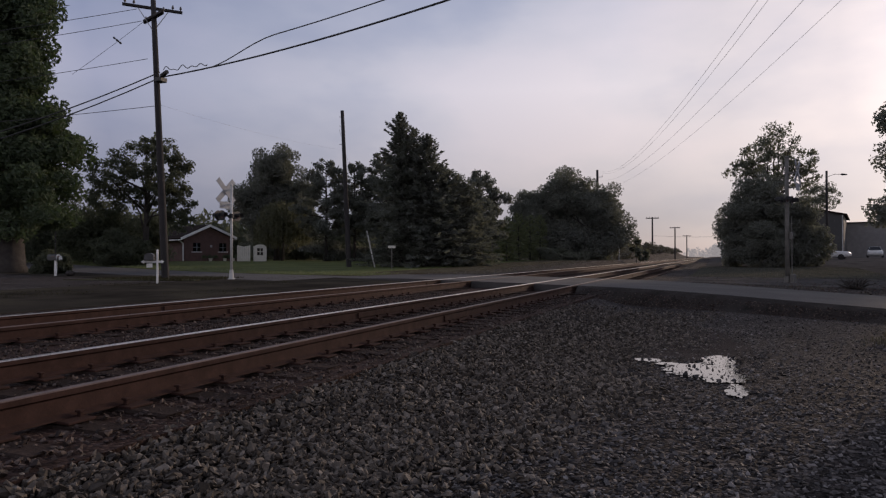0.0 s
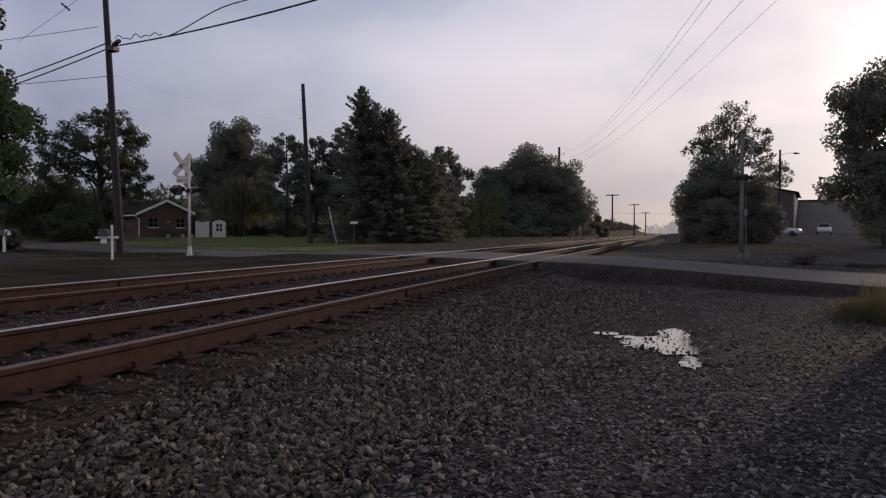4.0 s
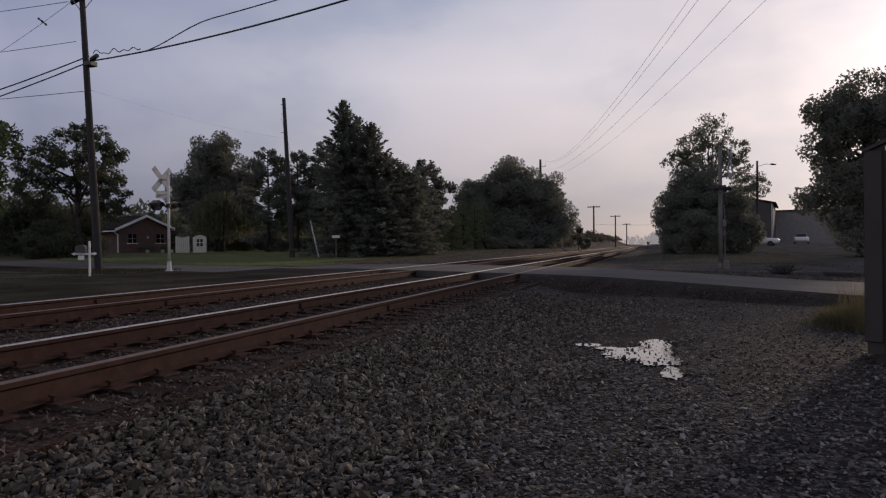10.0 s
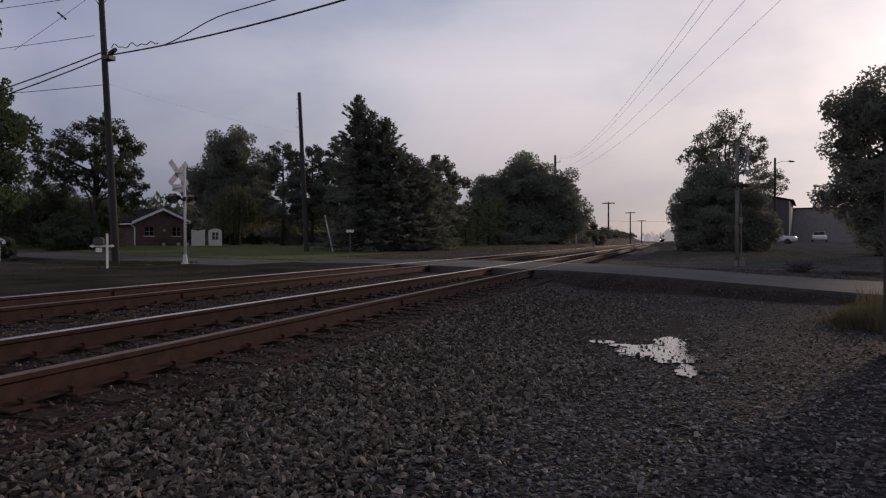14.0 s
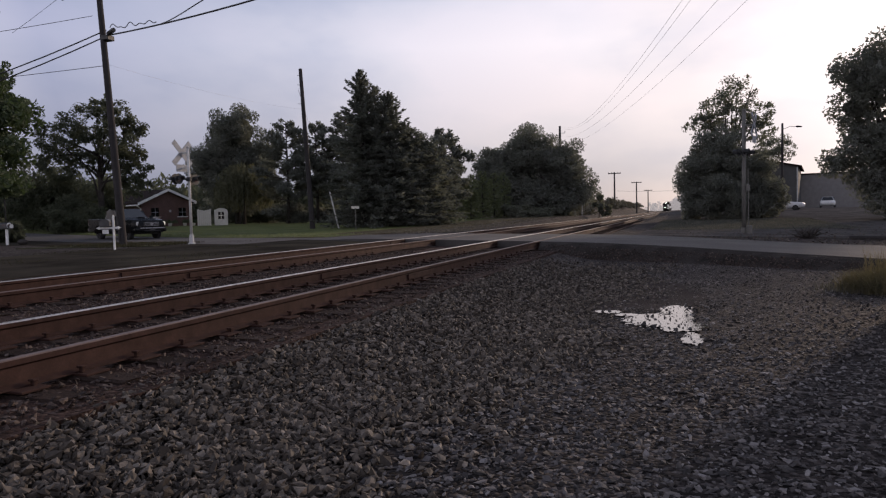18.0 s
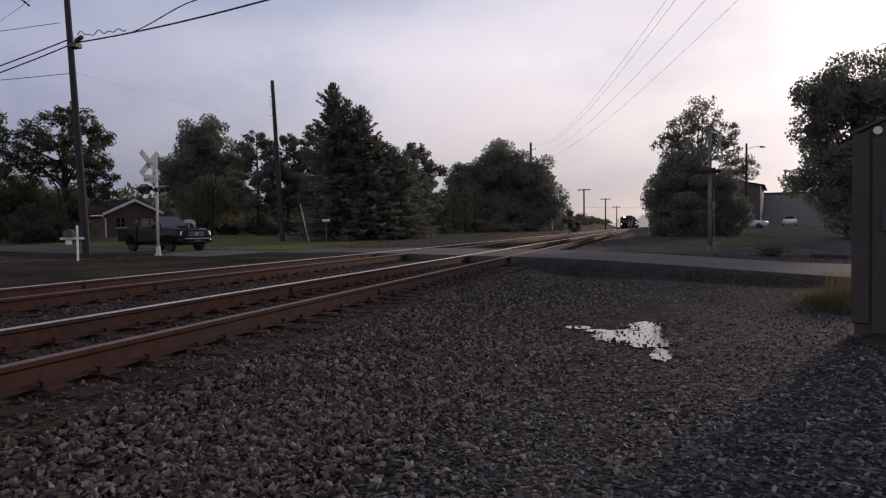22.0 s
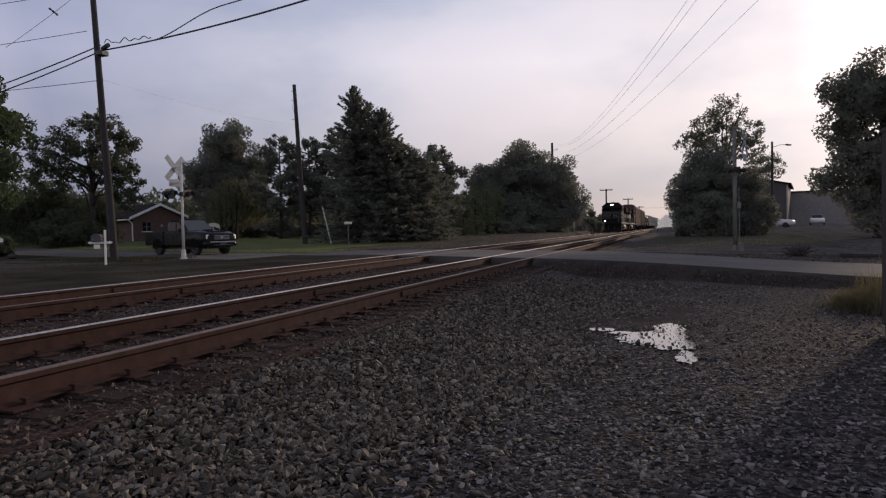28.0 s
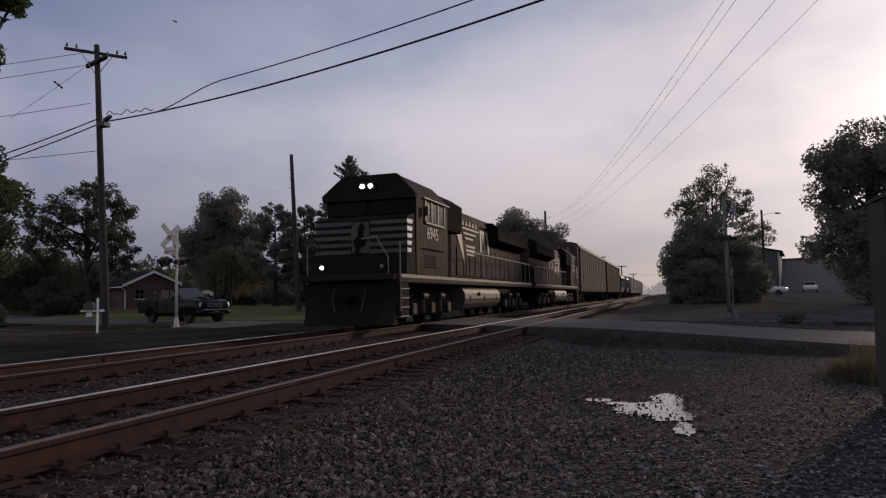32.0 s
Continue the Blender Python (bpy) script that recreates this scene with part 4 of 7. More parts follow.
tree("tree", 13.2, 51.0, "large spreading tree against the bright sky", 12.8, [(0.0, 0, 9.6, 3.0, 3.0, 2.2), (-1.8, -0.2, 9.2, 2.0, 2.0, 2.2), (-2.2, 0, 7.5, 1.6, 1.6, 1.4), (3.0, 0, 9.4, 3.4, 3.4, 2.8), (-0.8, 0, 5.2, 2.3, 2.3, 1.8), (-0.9, 0, 2.6, 1.9, 1.9, 2.2), (-3.1, 0, 3.9, 1.3, 1.3, 1.1), (-1.8, 0, 5.4, 1.6, 1.6, 1.1), (0.4, 0, 6.2, 2.2, 2.2, 1.8), (2.6, 0, 4.4, 3.2, 3.2, 3.2), (1.6, 0, 1.6, 3.4, 3.4, 1.8)], 40000, 0.125, "leaf_dark", 0.4, 34, 23, core=0.42, limbs=12, spread=0.3)

# scrub on the bank, one mass
far = [(-12.2 - 4.5 * rng.random(), y, 0.25 + float(ground_z(-14.5, y)), 1.3, 1.8, 0.5 + 0.5 * rng.random()) for y in np.arange(84, 250, 2.2)]
V, F = leaf_cloud(rng, clumps(rng, far, 5, 0.5), 12000, 0.22, 0.3)
tagged(mesh_np("bank_scrub", V, F, M["weed"]), "low brown scrub on the earth bank beside the line", "scrub", kind="stuff")
# ---- poles and wires ----
def wire(name, a, b, sag, r, label, n=26, m="wire"):
    a, b = Vector(a), Vector(b)
    path = [a.lerp(b, i / n) - Vector((0, 0, 4 * sag * (i / n) * (1 - i / n))) for i in range(n + 1)]
    return tagged(obj(name, T(path, r, 6), M[m], smooth=True), label, "wire")


def pole_shaft(t, h, r0, r1, lean=(0, 0)):
    return part("shaft", T([(lean[0] * k, lean[1] * k, h * k) for k in (-0.03, 0, 0.25, 0.5, 0.75, 1.0)], [r0, r0, r0 * 0.93 + r1 * 0.07, (r0 + r1) / 2, r0 * 0.25 + r1 * 0.75, r1], 12), M["pole"], t, smooth=True)


M["darkglaze"] = mat("dark_glazed_porcelain", (0.05, 0.04, 0.036), 0.35, 0, 5, 0.2, 40, 0.0)


def insulator(parent, x, y, z):
    bm = T([(x, y, z), (x, y, z + 0.05), (x, y, z + 0.06), (x, y, z + 0.13), (x, y, z + 0.14), (x, y, z + 0.2)], [0.015, 0.02, 0.055, 0.05, 0.035, 0.03], 8)
    return part("insulator", bm, M["darkglaze"], parent)


def power_pole():
    z0 = -0.13
    t = thing("utility_pole", (-22.25, 22.3, z0), "tall leaning weathered timber utility pole with crossarms", "utility pole")
    pole_shaft(t, 12.1, 0.165, 0.11, (-0.36, -0.38))
    arm = part("crossarm", B(-1.2, 1.2, -0.05, 0.05, -0.06, 0.06, 0.01), M["pole"], t)
    arm.matrix_basis = pose(-0.38, -0.38, 11.75, 0, 1.5, 45)
    for k in (-1.1, -0.75, 0.8, 1.12):
        insulator(arm, k, 0, 0.06)
    low = part("crossarm", B(-0.9, 0.9, -0.05, 0.05, -0.06, 0.06, 0.01), M["pole"], t)
    low.matrix_basis = pose(-0.36, -0.36, 11.35, 0, 0, -20)
    low2 = part("crossarm", B(-0.9, 0.9, -0.05, 0.05, -0.06, 0.06, 0.01), M["pole"], t)
    low2.matrix_basis = pose(-0.24, -0.5, 11.35, 0, 0, -20)
    for k in (-0.85, 0.85):
        insulator(low, k, 0.05, 0.06)
    for s in (-1, 1):
        part("brace", T([(-0.36, -0.36, 10.75), (-0.36 + s * 0.42, -0.36 + s * 0.42, 11.68)], 0.018, 6), M["galv"], t)
    part("cable_bracket", B(-0.3, 0.1, -0.4, -0.02, 8.55, 8.75, 0.02), M["black"], t)
    part("splice_case", T([(0.1, -0.35, 8.78), (0.55, -0.5, 8.86)], 0.09, 8), M["black"], t)
    part("guard", B(-0.03, 0.03, -0.20, -0.15, 0.1, 2.6, 0.008), M["pole"], t)
    return t


power_pole()
TRUNK_A, TRUNK_B = Vector((-22.3, 22.2, 8.68)), Vector((14.0, 10.2, 9.25))


def trunk(u):
    return TRUNK_A.lerp(TRUNK_B, u) - Vector((0, 0, 4 * 1.0 * u * (1 - u)))


wire("trunk_cable", TRUNK_A, TRUNK_B, 1.0, 0.03, "thick black communication cable slung from the timber pole")
rise = []
for i in range(40):
    u = 0.094 + 0.906 * (i / 39) ** 1.6
    w = min(1.0, (u - 0.094) / 0.12)
    rise.append(trunk(u) + Vector((0, 0, 0.62 * w * w * (3 - 2 * w))))
tagged(obj("trunk_cable", T(rise, 0.02, 6), M["wire"], smooth=True), "second black cable joining the thick one near the pole", "wire")
loops = [(-22.3 + 3.4 * u, 22.2 - 1.1 * u, 8.98 - 0.42 * u + 0.11 * math.sin(u * 17) * (1 - u) + 0.05 * math.sin(u * 31)) for u in np.linspace(0, 1, 40)]
tagged(obj("slack_cable", T(loops, 0.018, 6), M["wire"], smooth=True), "slack looped black cable beside the pole", "cable")
wire("trunk_cable", (-22.5, 22.2, 8.9), (-60.0, 14.0, 6.0), 2.6, 0.026, "black cable running behind the big tree")
wire("trunk_cable", (-22.5, 22.1, 8.6), (-60.0, 13.4, 5.4), 2.7, 0.026, "black cable running behind the big tree")
wire("service_wire", (-22.4, 22.2, 7.45), (-60.0, 20.0, 8.4), 0.4, 0.013, "thin wire running behind the big tree")
wire("service_wire", (-22.4, 22.2, 7.45), (-26.4, 44.35, 9.0), 0.25, 0.003, "hair-thin wire between two poles", 26, "thinwire")
for k, (ox, zz) in enumerate([(-0.9, 11.5), (-0.7, 11.0), (-0.4, 9.4)]):
    wire("power_wire", (-22.5 + ox * 0.6, 22.0 + ox * 0.6, zz), (-62.0, 16.0 + k, zz + 0.3), 0.6, 0.012, "thin power wire running from the crossarm")
strain = thing("strain_insulator", (-24.35, 21.6, 10.35, 0, 40, 20), "strain insulator hanging in the guy wire", "insulator")
part("body", T([(-0.25, 0, 0), (-0.22, 0, 0), (-0.2, 0, 0), (-0.1, 0, 0), (0, 0, 0), (0.1, 0, 0), (0.2, 0, 0), (0.25, 0, 0)], [0.01, 0.02, 0.05, 0.025, 0.05, 0.025, 0.05, 0.015], 8), M["black"], strain)
wire("guy_wire", (-22.5, 22.0, 11.5), (-26.6, 21.2, 9.0), 0.05, 0.008, "thin guy wire with an insulator")

M["foot"] = mat("weathered_concrete", (0.12, 0.115, 0.105), 0.9, 0, 3, 0.3, 30, 0.4)
pb = thing("utility_pole", (-26.1, 44.5, -0.1), "bare weathered timber pole leaning slightly", "utility pole")
pole_shaft(pb, 12.1, 0.2, 0.13, (-0.45, -0.25))
for k, z in enumerate((11.6, 10.9, 9.5)):
    part("step_bolt", T([(-0.4, -0.2, z), (-0.66, -0.36, z + 0.02)], 0.022, 6), M["galv"], pb)
gs = thing("guy_guard", (-24.05, 44.85, -0.1), "pale guard on the guy wire of the pole", "guy wire")
part("guard", T([(0, 0, 0), (-0.62, -0.15, 2.9)], 0.055, 8), M["mastpale"], gs)
part("guy", T([(-0.62, -0.15, 2.9), (-2.6, -0.85, 10.6)], 0.008, 5), M["wire"], gs)

pf = thing("utility_pole", (-15.0, 90.8, 0.4), "timber pole half hidden by the round tree", "utility pole")
pole_shaft(pf, 12.0, 0.22, 0.15)
for z in (11.0, 9.9, 8.8):
    part("bracket", B(0.1, 0.7, -0.04, 0.04, z, z + 0.08, 0.01), M["galv"], pf)
    insulator(pf, 0.66, 0, z + 0.08)
for ex, r, z0, z1, sag in ((8.8, 0.0062, 12.2, 10.4, 3.45), (9.1, 0.006, 12.0, 10.4, 3.5), (10.9, 0.0066, 10.9, 10.8, 3.1), (12.2, 0.0056, 9.9, 10.6, 2.8)):
    wire("line_wire", (-14.4, 90.8, z0), (ex, -15.0, z1), sag, r, "slack overhead line wire crossing the tracks", 40, "thinwire")
near_pole = thing("utility_pole", (11.0, -15.0, -0.4), "timber pole carrying the overhead wires", "utility pole")
pole_shaft(near_pole, 11.6, 0.2, 0.14)
na = part("crossarm", B(-2.3, 2.3, -0.06, 0.06, 10.55, 10.68, 0.01), M["pole"], near_pole)
east_pole = thing("utility_pole", (14.1, 10.2, -0.4), "timber pole holding the thick cables", "utility pole")
pole_shaft(east_pole, 11.4, 0.2, 0.14)

for k, (x, y, top) in enumerate([(-13.1, 149.4, 9.2), (-10.94, 191.7, 8.75), (-9.85, 237.8, 7.8)]):
    zg = float(ground_z(x, y)) - 0.1
    p = thing("line_pole", (x, y, zg), "distant timber line pole with one crossarm", "utility pole", group="poles along the line")
    pole_shaft(p, top - zg, 0.2, 0.15)
    arm = part("crossarm", B(-1.35, 1.35, -0.08, 0.08, top - zg - 0.35, top - zg - 0.15, 0.01), M["pole"], p)
    for q in (-1.2, -0.6, 0.6, 1.2):
        insulator(arm, q, 0, top - zg - 0.15)
wire("line_wire", (-13.1, 149.4, 5.2), (12, 141, 5.2), 0.5, 0.02, "thin wire strung across the line far off")

lp = thing("street_lamp", (9.75, 74.4, 0.2), "timber pole with a lamp arm behind the shed", "street lamp")
pole_shaft(lp, 8.9, 0.13, 0.1)
part("arm", T([(0, 0, 8.3), (0.7, 0, 8.55), (1.3, 0, 8.5)], 0.025, 6), M["pole"], lp)
part("lamp_head", T([(1.2, 0, 8.52), (1.35, 0, 8.5), (1.75, 0, 8.46)], [0.05, 0.1, 0.05], 8), M["pole"], lp)


# ---- crossing signals, one on each side of the line ----
def crossing_signal(m, top, buck, arm_z, out, r, label, paint, back=0.0):
    t = thing("crossing_signal", m, label, "crossing signal", group="crossing signals")
    mast = part("mast", T([(0, 0, 0.1), (0, 0, top)], [r, r * 0.85], 12), paint, t, smooth=True)
    part("base", T([(0, 0, 0), (0, 0, 0.06), (0, 0, 0.08), (0, 0, 0.42)], [r + 0.09, r + 0.09, r + 0.045, r + 0.02], 10), paint, t)
    part("finial", T([(0, 0, top), (0, 0, top + 0.05), (0, 0, top + 0.09)], [r * 1.1, r, 0.01], 8), paint, mast)
    for s in (-1, 1):
        b = part("crossbuck_board", B(-0.66, 0.66, -0.012, 0.012, -0.12, 0.12, 0.01), M["signback"], t, "weathered white board of the crossbuck")
        b.matrix_basis = pose(0, -out - 0.014 * s, buck, 0, s * 45, 0)
        for q in (-0.46, 0.14):
            part("painted_bar", B(q, q + 0.32, -0.016, -0.012, -0.05, 0.05), M["black"], b)
    part("bracket", B(-0.04, 0.04, -out + 0.03, 0.0, buck - 0.04, buck + 0.04), paint, t)
    part("tracks_panel", B(-0.34, 0.34, -out - 0.012, -out + 0.003, buck - 0.78, buck - 0.48, 0.01), M["signback"], t, "weathered white panel under the crossbuck")
    part("panel_bracket", B(-0.03, 0.03, -out + 0.005, 0.0, buck - 0.66, buck - 0.6), paint, t)
    part("lamp_arm", T([(-0.5, -back, arm_z), (0.5, -back, arm_z)], 0.03, 8), M["black"], t)
    part("arm_stay", B(-0.03, 0.03, -back - 0.02, 0.0, arm_z - 0.03, arm_z + 0.03), M["black"], t)
    part("arm_clamp", T([(0, 0, arm_z - 0.09), (0, 0, arm_z + 0.09)], r + 0.035, 10), M["black"], t)
    for side in (-1, 1):
        for s in (-0.45, 0.45):
            lamp = part("lamp", disc(bmesh.new(), (s, side * 0.10 - back, arm_z), 0.22, 0.012, "y", 20), M["black"], t, "round black lamp background")
            part("housing", T([(s, side * 0.02 - back, arm_z), (s, side * 0.09 - back, arm_z)], [0.10, 0.12], 12), M["black"], lamp)
            part("lens", disc(bmesh.new(), (s, side * 0.115 - back, arm_z), 0.105, 0.02, "y", 16), M["lens"], lamp)
            hood = bmesh.new()
            rings = []
            for w in (0.11, 0.33):
                rings.append([hood.verts.new((s + 0.13 * math.cos(a), side * w - back, arm_z + 0.13 * math.sin(a))) for a in np.linspace(-0.4, math.pi + 0.4, 12)])
            for k in range(11):
                hood.faces.new((rings[0][k], rings[0][k + 1], rings[1][k + 1], rings[1][k]))
            bmesh.ops.solidify(hood, geom=hood.faces[:], thickness=0.006)
            part("hood", hood, M["darkbox"], lamp, "dark hood")
    return t


M["lens"] = mat("dark_red_lens", (0.14, 0.085, 0.08), 0.15, 0, 3, 0.1, 20, 0, spec=0.8)
crossing_signal((-19.38, 23.13, -0.14, 0, 0, 264), 4.05, 3.85, 2.75, 0.34, 0.06, "level crossing signal mast with white crossbuck and dark flashing lamps", M["mastpale"], 0.2)
east = crossing_signal((2.72, 32.2, -0.45, 0, 0, 72), 5.5, 4.85, 3.68, 0.42, 0.095, "grey level crossing signal mast with crossbuck and lamps beyond the road", M["mastdark"])
part("foot_box", B(-0.16, 0.22, -0.3, -0.12, 0.0, 0.5, 0.03), M["mastdark"], east, "weathered metal box")
part("conduit", T([(0.1, -0.16, 0.5), (0.1, -0.14, 3.0)], 0.025, 8), M["mastdark"], east)
part("side_box", B(-0.1, 0.1, -0.22, -0.1, 2.0, 2.3, 0.02), M["mastdark"], east)


# ---- mailboxes and posts ----
def mailbox(name, x, y, rz, label, boxes, arm=0.75, h=1.15, tin="darkbox"):
    t = thing(name, (x, y, -0.14, 0, 0, rz), label, "mailbox")
    part("post", B(-0.034, 0.034, -0.034, 0.034, 0, h, 0.008), M["paint"], t)
    part("cap", P([(-0.05, h), (0.05, h), (0, h + 0.04)], -0.05, 0.05, "y"), M["paint"], t)
    bm = P([(-arm, 0.81), (-arm + 0.1, 0.75), (-arm + 0.1, 0.775), (0.14, 0.775), (0.14, 0.75), (0.24, 0.81), (0.14, 0.87), (0.14, 0.845), (-arm + 0.1, 0.845), (-arm + 0.1, 0.87)], -0.04, 0.04, "y")
    part("arm", bm, M["paint"], t)
    for k in range(boxes):
        x0 = -0.26 - 0.3 * k
        ol = [(x0 - 0.16, 0.87), (x0 + 0.16, 0.87), (x0 + 0.16, 1.0)] + [(x0 + 0.16 * math.cos(a), 1.0 + 0.13 * math.sin(a)) for a in np.linspace(0.3, math.pi - 0.3, 7)] + [(x0 - 0.16, 1.0)]
        bx = part("box", P(ol, -0.24, 0.24, "y"), M[tin], t, "metal mailbox")
        part("flag", B(x0 + 0.16, x0 + 0.175, -0.1, 0.06, 0.95, 0.99), M["lens"], bx)
    part("blank_panel", B(-0.36, -0.16, -0.05, -0.042, 0.6, 0.75, 0.004), M["paint"], t)
    return t


mailbox("mailbox", -18.95, 18.6, 38, "dark mailbox on a white timber post with an arrow-shaped arm", 1, 0.56, 1.22)
sg = thing("garden_sign", (-20.7, 41.0, float(ground_z(-20.7, 41.0)) + 0.03, 0, 0, 25), "small white board on a thin post under the spruces", "sign")
part("post", B(-0.03, 0.03, -0.03, 0.03, 0, 1.5, 0.005), M["foot"], sg)
part("board", B(-0.26, 0.26, -0.015, 0.015, 1.46, 1.64, 0.005), M["white"], sg)
pair = thing("mailbox", (-31.5, 24.2, -0.14, 0, 0, 6), "dark barrel mailbox and a smaller one sharing a white post", "mailbox")
part("post", B(-0.05, 0.05, -0.05, 0.05, 0, 0.82, 0.008), M["paint"], pair)
part("board", B(-0.42, 0.32, -0.09, 0.09, 0.82, 0.86, 0.006), M["darkbox"], pair)
for name, x0, r, half, tin in (("barrel_box", -0.12, 0.15, 0.28, "darkbox"), ("small_box", 0.2, 0.11, 0.1, "darkbox")):
    ol = [(-r, 0.86), (r, 0.86), (r, 0.86 + r)] + [(r * math.cos(q), 0.86 + r + 0.9 * r * math.sin(q)) for q in np.linspace(0.25, math.pi - 0.25, 8)] + [(-r, 0.86 + r)]
    bx = part(name, P(ol, x0 - half, x0 + half, "x"), M[tin], pair)
    part("door", P([(u * 0.92, 0.865 + (v - 0.86) * 0.95) for u, v in ol], x0 + half, x0 + half + 0.012, "x"), M["paint"], bx)
    part("flag", B(x0, x0 + 0.16, -r - 0.012, -r, 1.0, 1.04), M["lens"], bx)
rock = bmesh.new()
bmesh.ops.create_icosphere(rock, subdivisions=2, radius=0.24)
for v in rock.verts:
    v.co *= 1 + 0.25 * noise.noise(v.co * 3)
    v.co.z *= 0.6
rk = tagged(obj("boulder", rock, M["darkrock"]), "grey boulder lying by the mailboxes", "rock")
rk.location = (-30.6, 24.3, 0.02)
lamp_post = thing("thin_post", (-34.0, 26.1, -0.15), "thin dark post in front of the trees", "post")
part("shaft", T([(0, 0, 0), (0, 0, 2.4)], 0.025, 8), M["pole"], lamp_post)
for x, y, h in ((-12.4, 86.0, 1.9), (-11.5, 85.5, 1.9), (0.35, 88.0, 2.2)):
    p = thing("line_post", (x, y, float(ground_z(x, y)) - 0.02), "pale square post beside the line", "post", group="posts beside the line")
    part("shaft", B(-0.09, 0.09, -0.09, 0.09, 0, h, 0.02), M["galv"], p)
fs = thing("fallen_sign", (-17.6, 51.0, -0.05), "bent yellow-topped marker stake on the verge", "marker")
part("stake", T([(0.8, 0, 0), (-0.5, 0, 0.75)], 0.04, 6), M["pole"], fs)
part("head", B(-0.05, 0.05, -0.05, 0.05, 0.9, 1.15, 0.01), M["paint"], fs)
part("stem", T([(0, 0, 0), (0, 0, 0.95)], 0.025, 6), M["pole"], fs)


# ---- house, garden things ----
def house():
    t = thing("house", (-49.9, 55.9, 0.35, 0, 0, -17), "single-storey red brick house with a brown hipped gable roof", "house")
    W, L, H, R = 2.75, 10.0, 2.62, 3.75
    W2, H2 = 2.6, 2.81  # the far half of the gable is shorter
    wall = bmesh.new()
    prism(wall, [(-W, 0), (W2, 0), (W2, H2), (0, R - 0.1), (-W, H)], -L, 0, "x")
    w = part("wall", wall, M["brick"], t, "red brick wall")
    # brick courses on the gable that faces the crossing
    for k in range(26):
        z = 0.04 + k * 0.13
        half = W - 0.02 if z < H - 0.06 else max(0.2, W * (R - 0.12 - z) / (R - 0.1 - H) - 0.15)
        part("brick_course", B(0.0, 0.012, -half, min(half, W2 - 0.02), z, z + 0.118, 0.004), M["brick"], w)
    roof = bmesh.new()
    for s, w1, h1 in ((-1, W, H), (1, W2, H2)):
        prism(roof, [(s * (w1 + 0.55), h1 - 0.38), (s * (w1 + 0.55), h1 - 0.2), (0, R + 0.14), (0, R - 0.04)], -L - 0.4, 0.45, "x")
    part("roof", roof, M["roofing"], t, "dark brown shingle roof")
    for s, w1, h1 in ((-1, W, H), (1, W2, H2)):
        part("bargeboard", P([(s * (w1 + 0.58), h1 - 0.42), (s * (w1 + 0.58), h1 - 0.16), (0, R + 0.17), (0, R - 0.09)], 0.44, 0.5, "x"), M["paint"], t, "white bargeboard")
    for s, w1, h1 in ((-1, W, H), (1, W2, H2)):
        part("gutter", B(-L - 0.3, 0.4, s * (w1 + 0.56) - 0.06, s * (w1 + 0.56) + 0.06, h1 - 0.46, h1 - 0.34, 0.02), M["paint"], t)
    part("downpipe", T([(0.1, -W - 0.5, H - 0.45), (0.1, -W - 0.12, H - 0.75), (0.1, -W - 0.1, 0.1)], 0.06, 8), M["paint"], t, "white downpipe")
    for y in (-1.3, 1.75):
        win = part("window", B(0.0, 0.03, y - 0.42, y + 0.42, 1.05, 1.95, 0.01), M["glass"], t, "dark window")
        part("frame", B(0.03, 0.06, y - 0.02, y + 0.02, 1.05, 1.95), M["signback"], win)
        part("frame", B(0.03, 0.06, y - 0.42, y + 0.42, 1.48, 1.52), M["signback"], win)
        part("sill", B(0.0, 0.1, y - 0.58, y + 0.58, 0.97, 1.05, 0.01), M["paint"], win)
    part("vent", B(0.0, 0.03, 0.25, 0.5, 1.5, 1.75, 0.01), M["galv"], t)
    return t


house()
for i, (x, y) in enumerate([(-43.3, 53.5), (-42.0, 54.4)]):
    rz = 42
    t = thing("garden_screen" if i == 0 else "playhouse", (x, y, 0.4, 0, 0, rz), "white boarded garden screen with a scalloped top" if i == 0 else "white arched playhouse with a small window", "garden screen" if i == 0 else "playhouse")
    if i == 0:
        for k in range(7):
            u = -0.62 + 0.18 * k
            part("board", B(u, u + 0.165, -0.03, 0.03, 0, 1.45 + 0.12 * abs(k - 3) / 3, 0.008), M["white"], t)
        part("rail", B(-0.62, 0.64, 0.03, 0.07, 0.35, 0.45), M["white"], t)
    else:
        ol = [(-0.6, 0), (0.6, 0), (0.6, 1.35)] + [(0.6 * math.cos(a), 1.35 + 0.32 * math.sin(a)) for a in np.linspace(0.2, math.pi - 0.2, 9)] + [(-0.6, 1.35)]
        part("front", P(ol, -0.04, 0.0, "y"), M["white"], t)
        part("body", B(-0.58, 0.58, 0.0, 1.2, 0, 1.5, 0.02), M["white"], t)
        win = part("window", B(-0.3, 0.26, -0.06, -0.041, 0.6, 1.3), M["glass"], t)
        part("frame", B(-0.05, 0.01, -0.08, -0.061, 0.6, 1.3), M["white"], win)
        part("frame", B(-0.3, 0.26, -0.08, -0.061, 0.92, 0.98), M["white"], win)
pot_rng = random.Random(4)
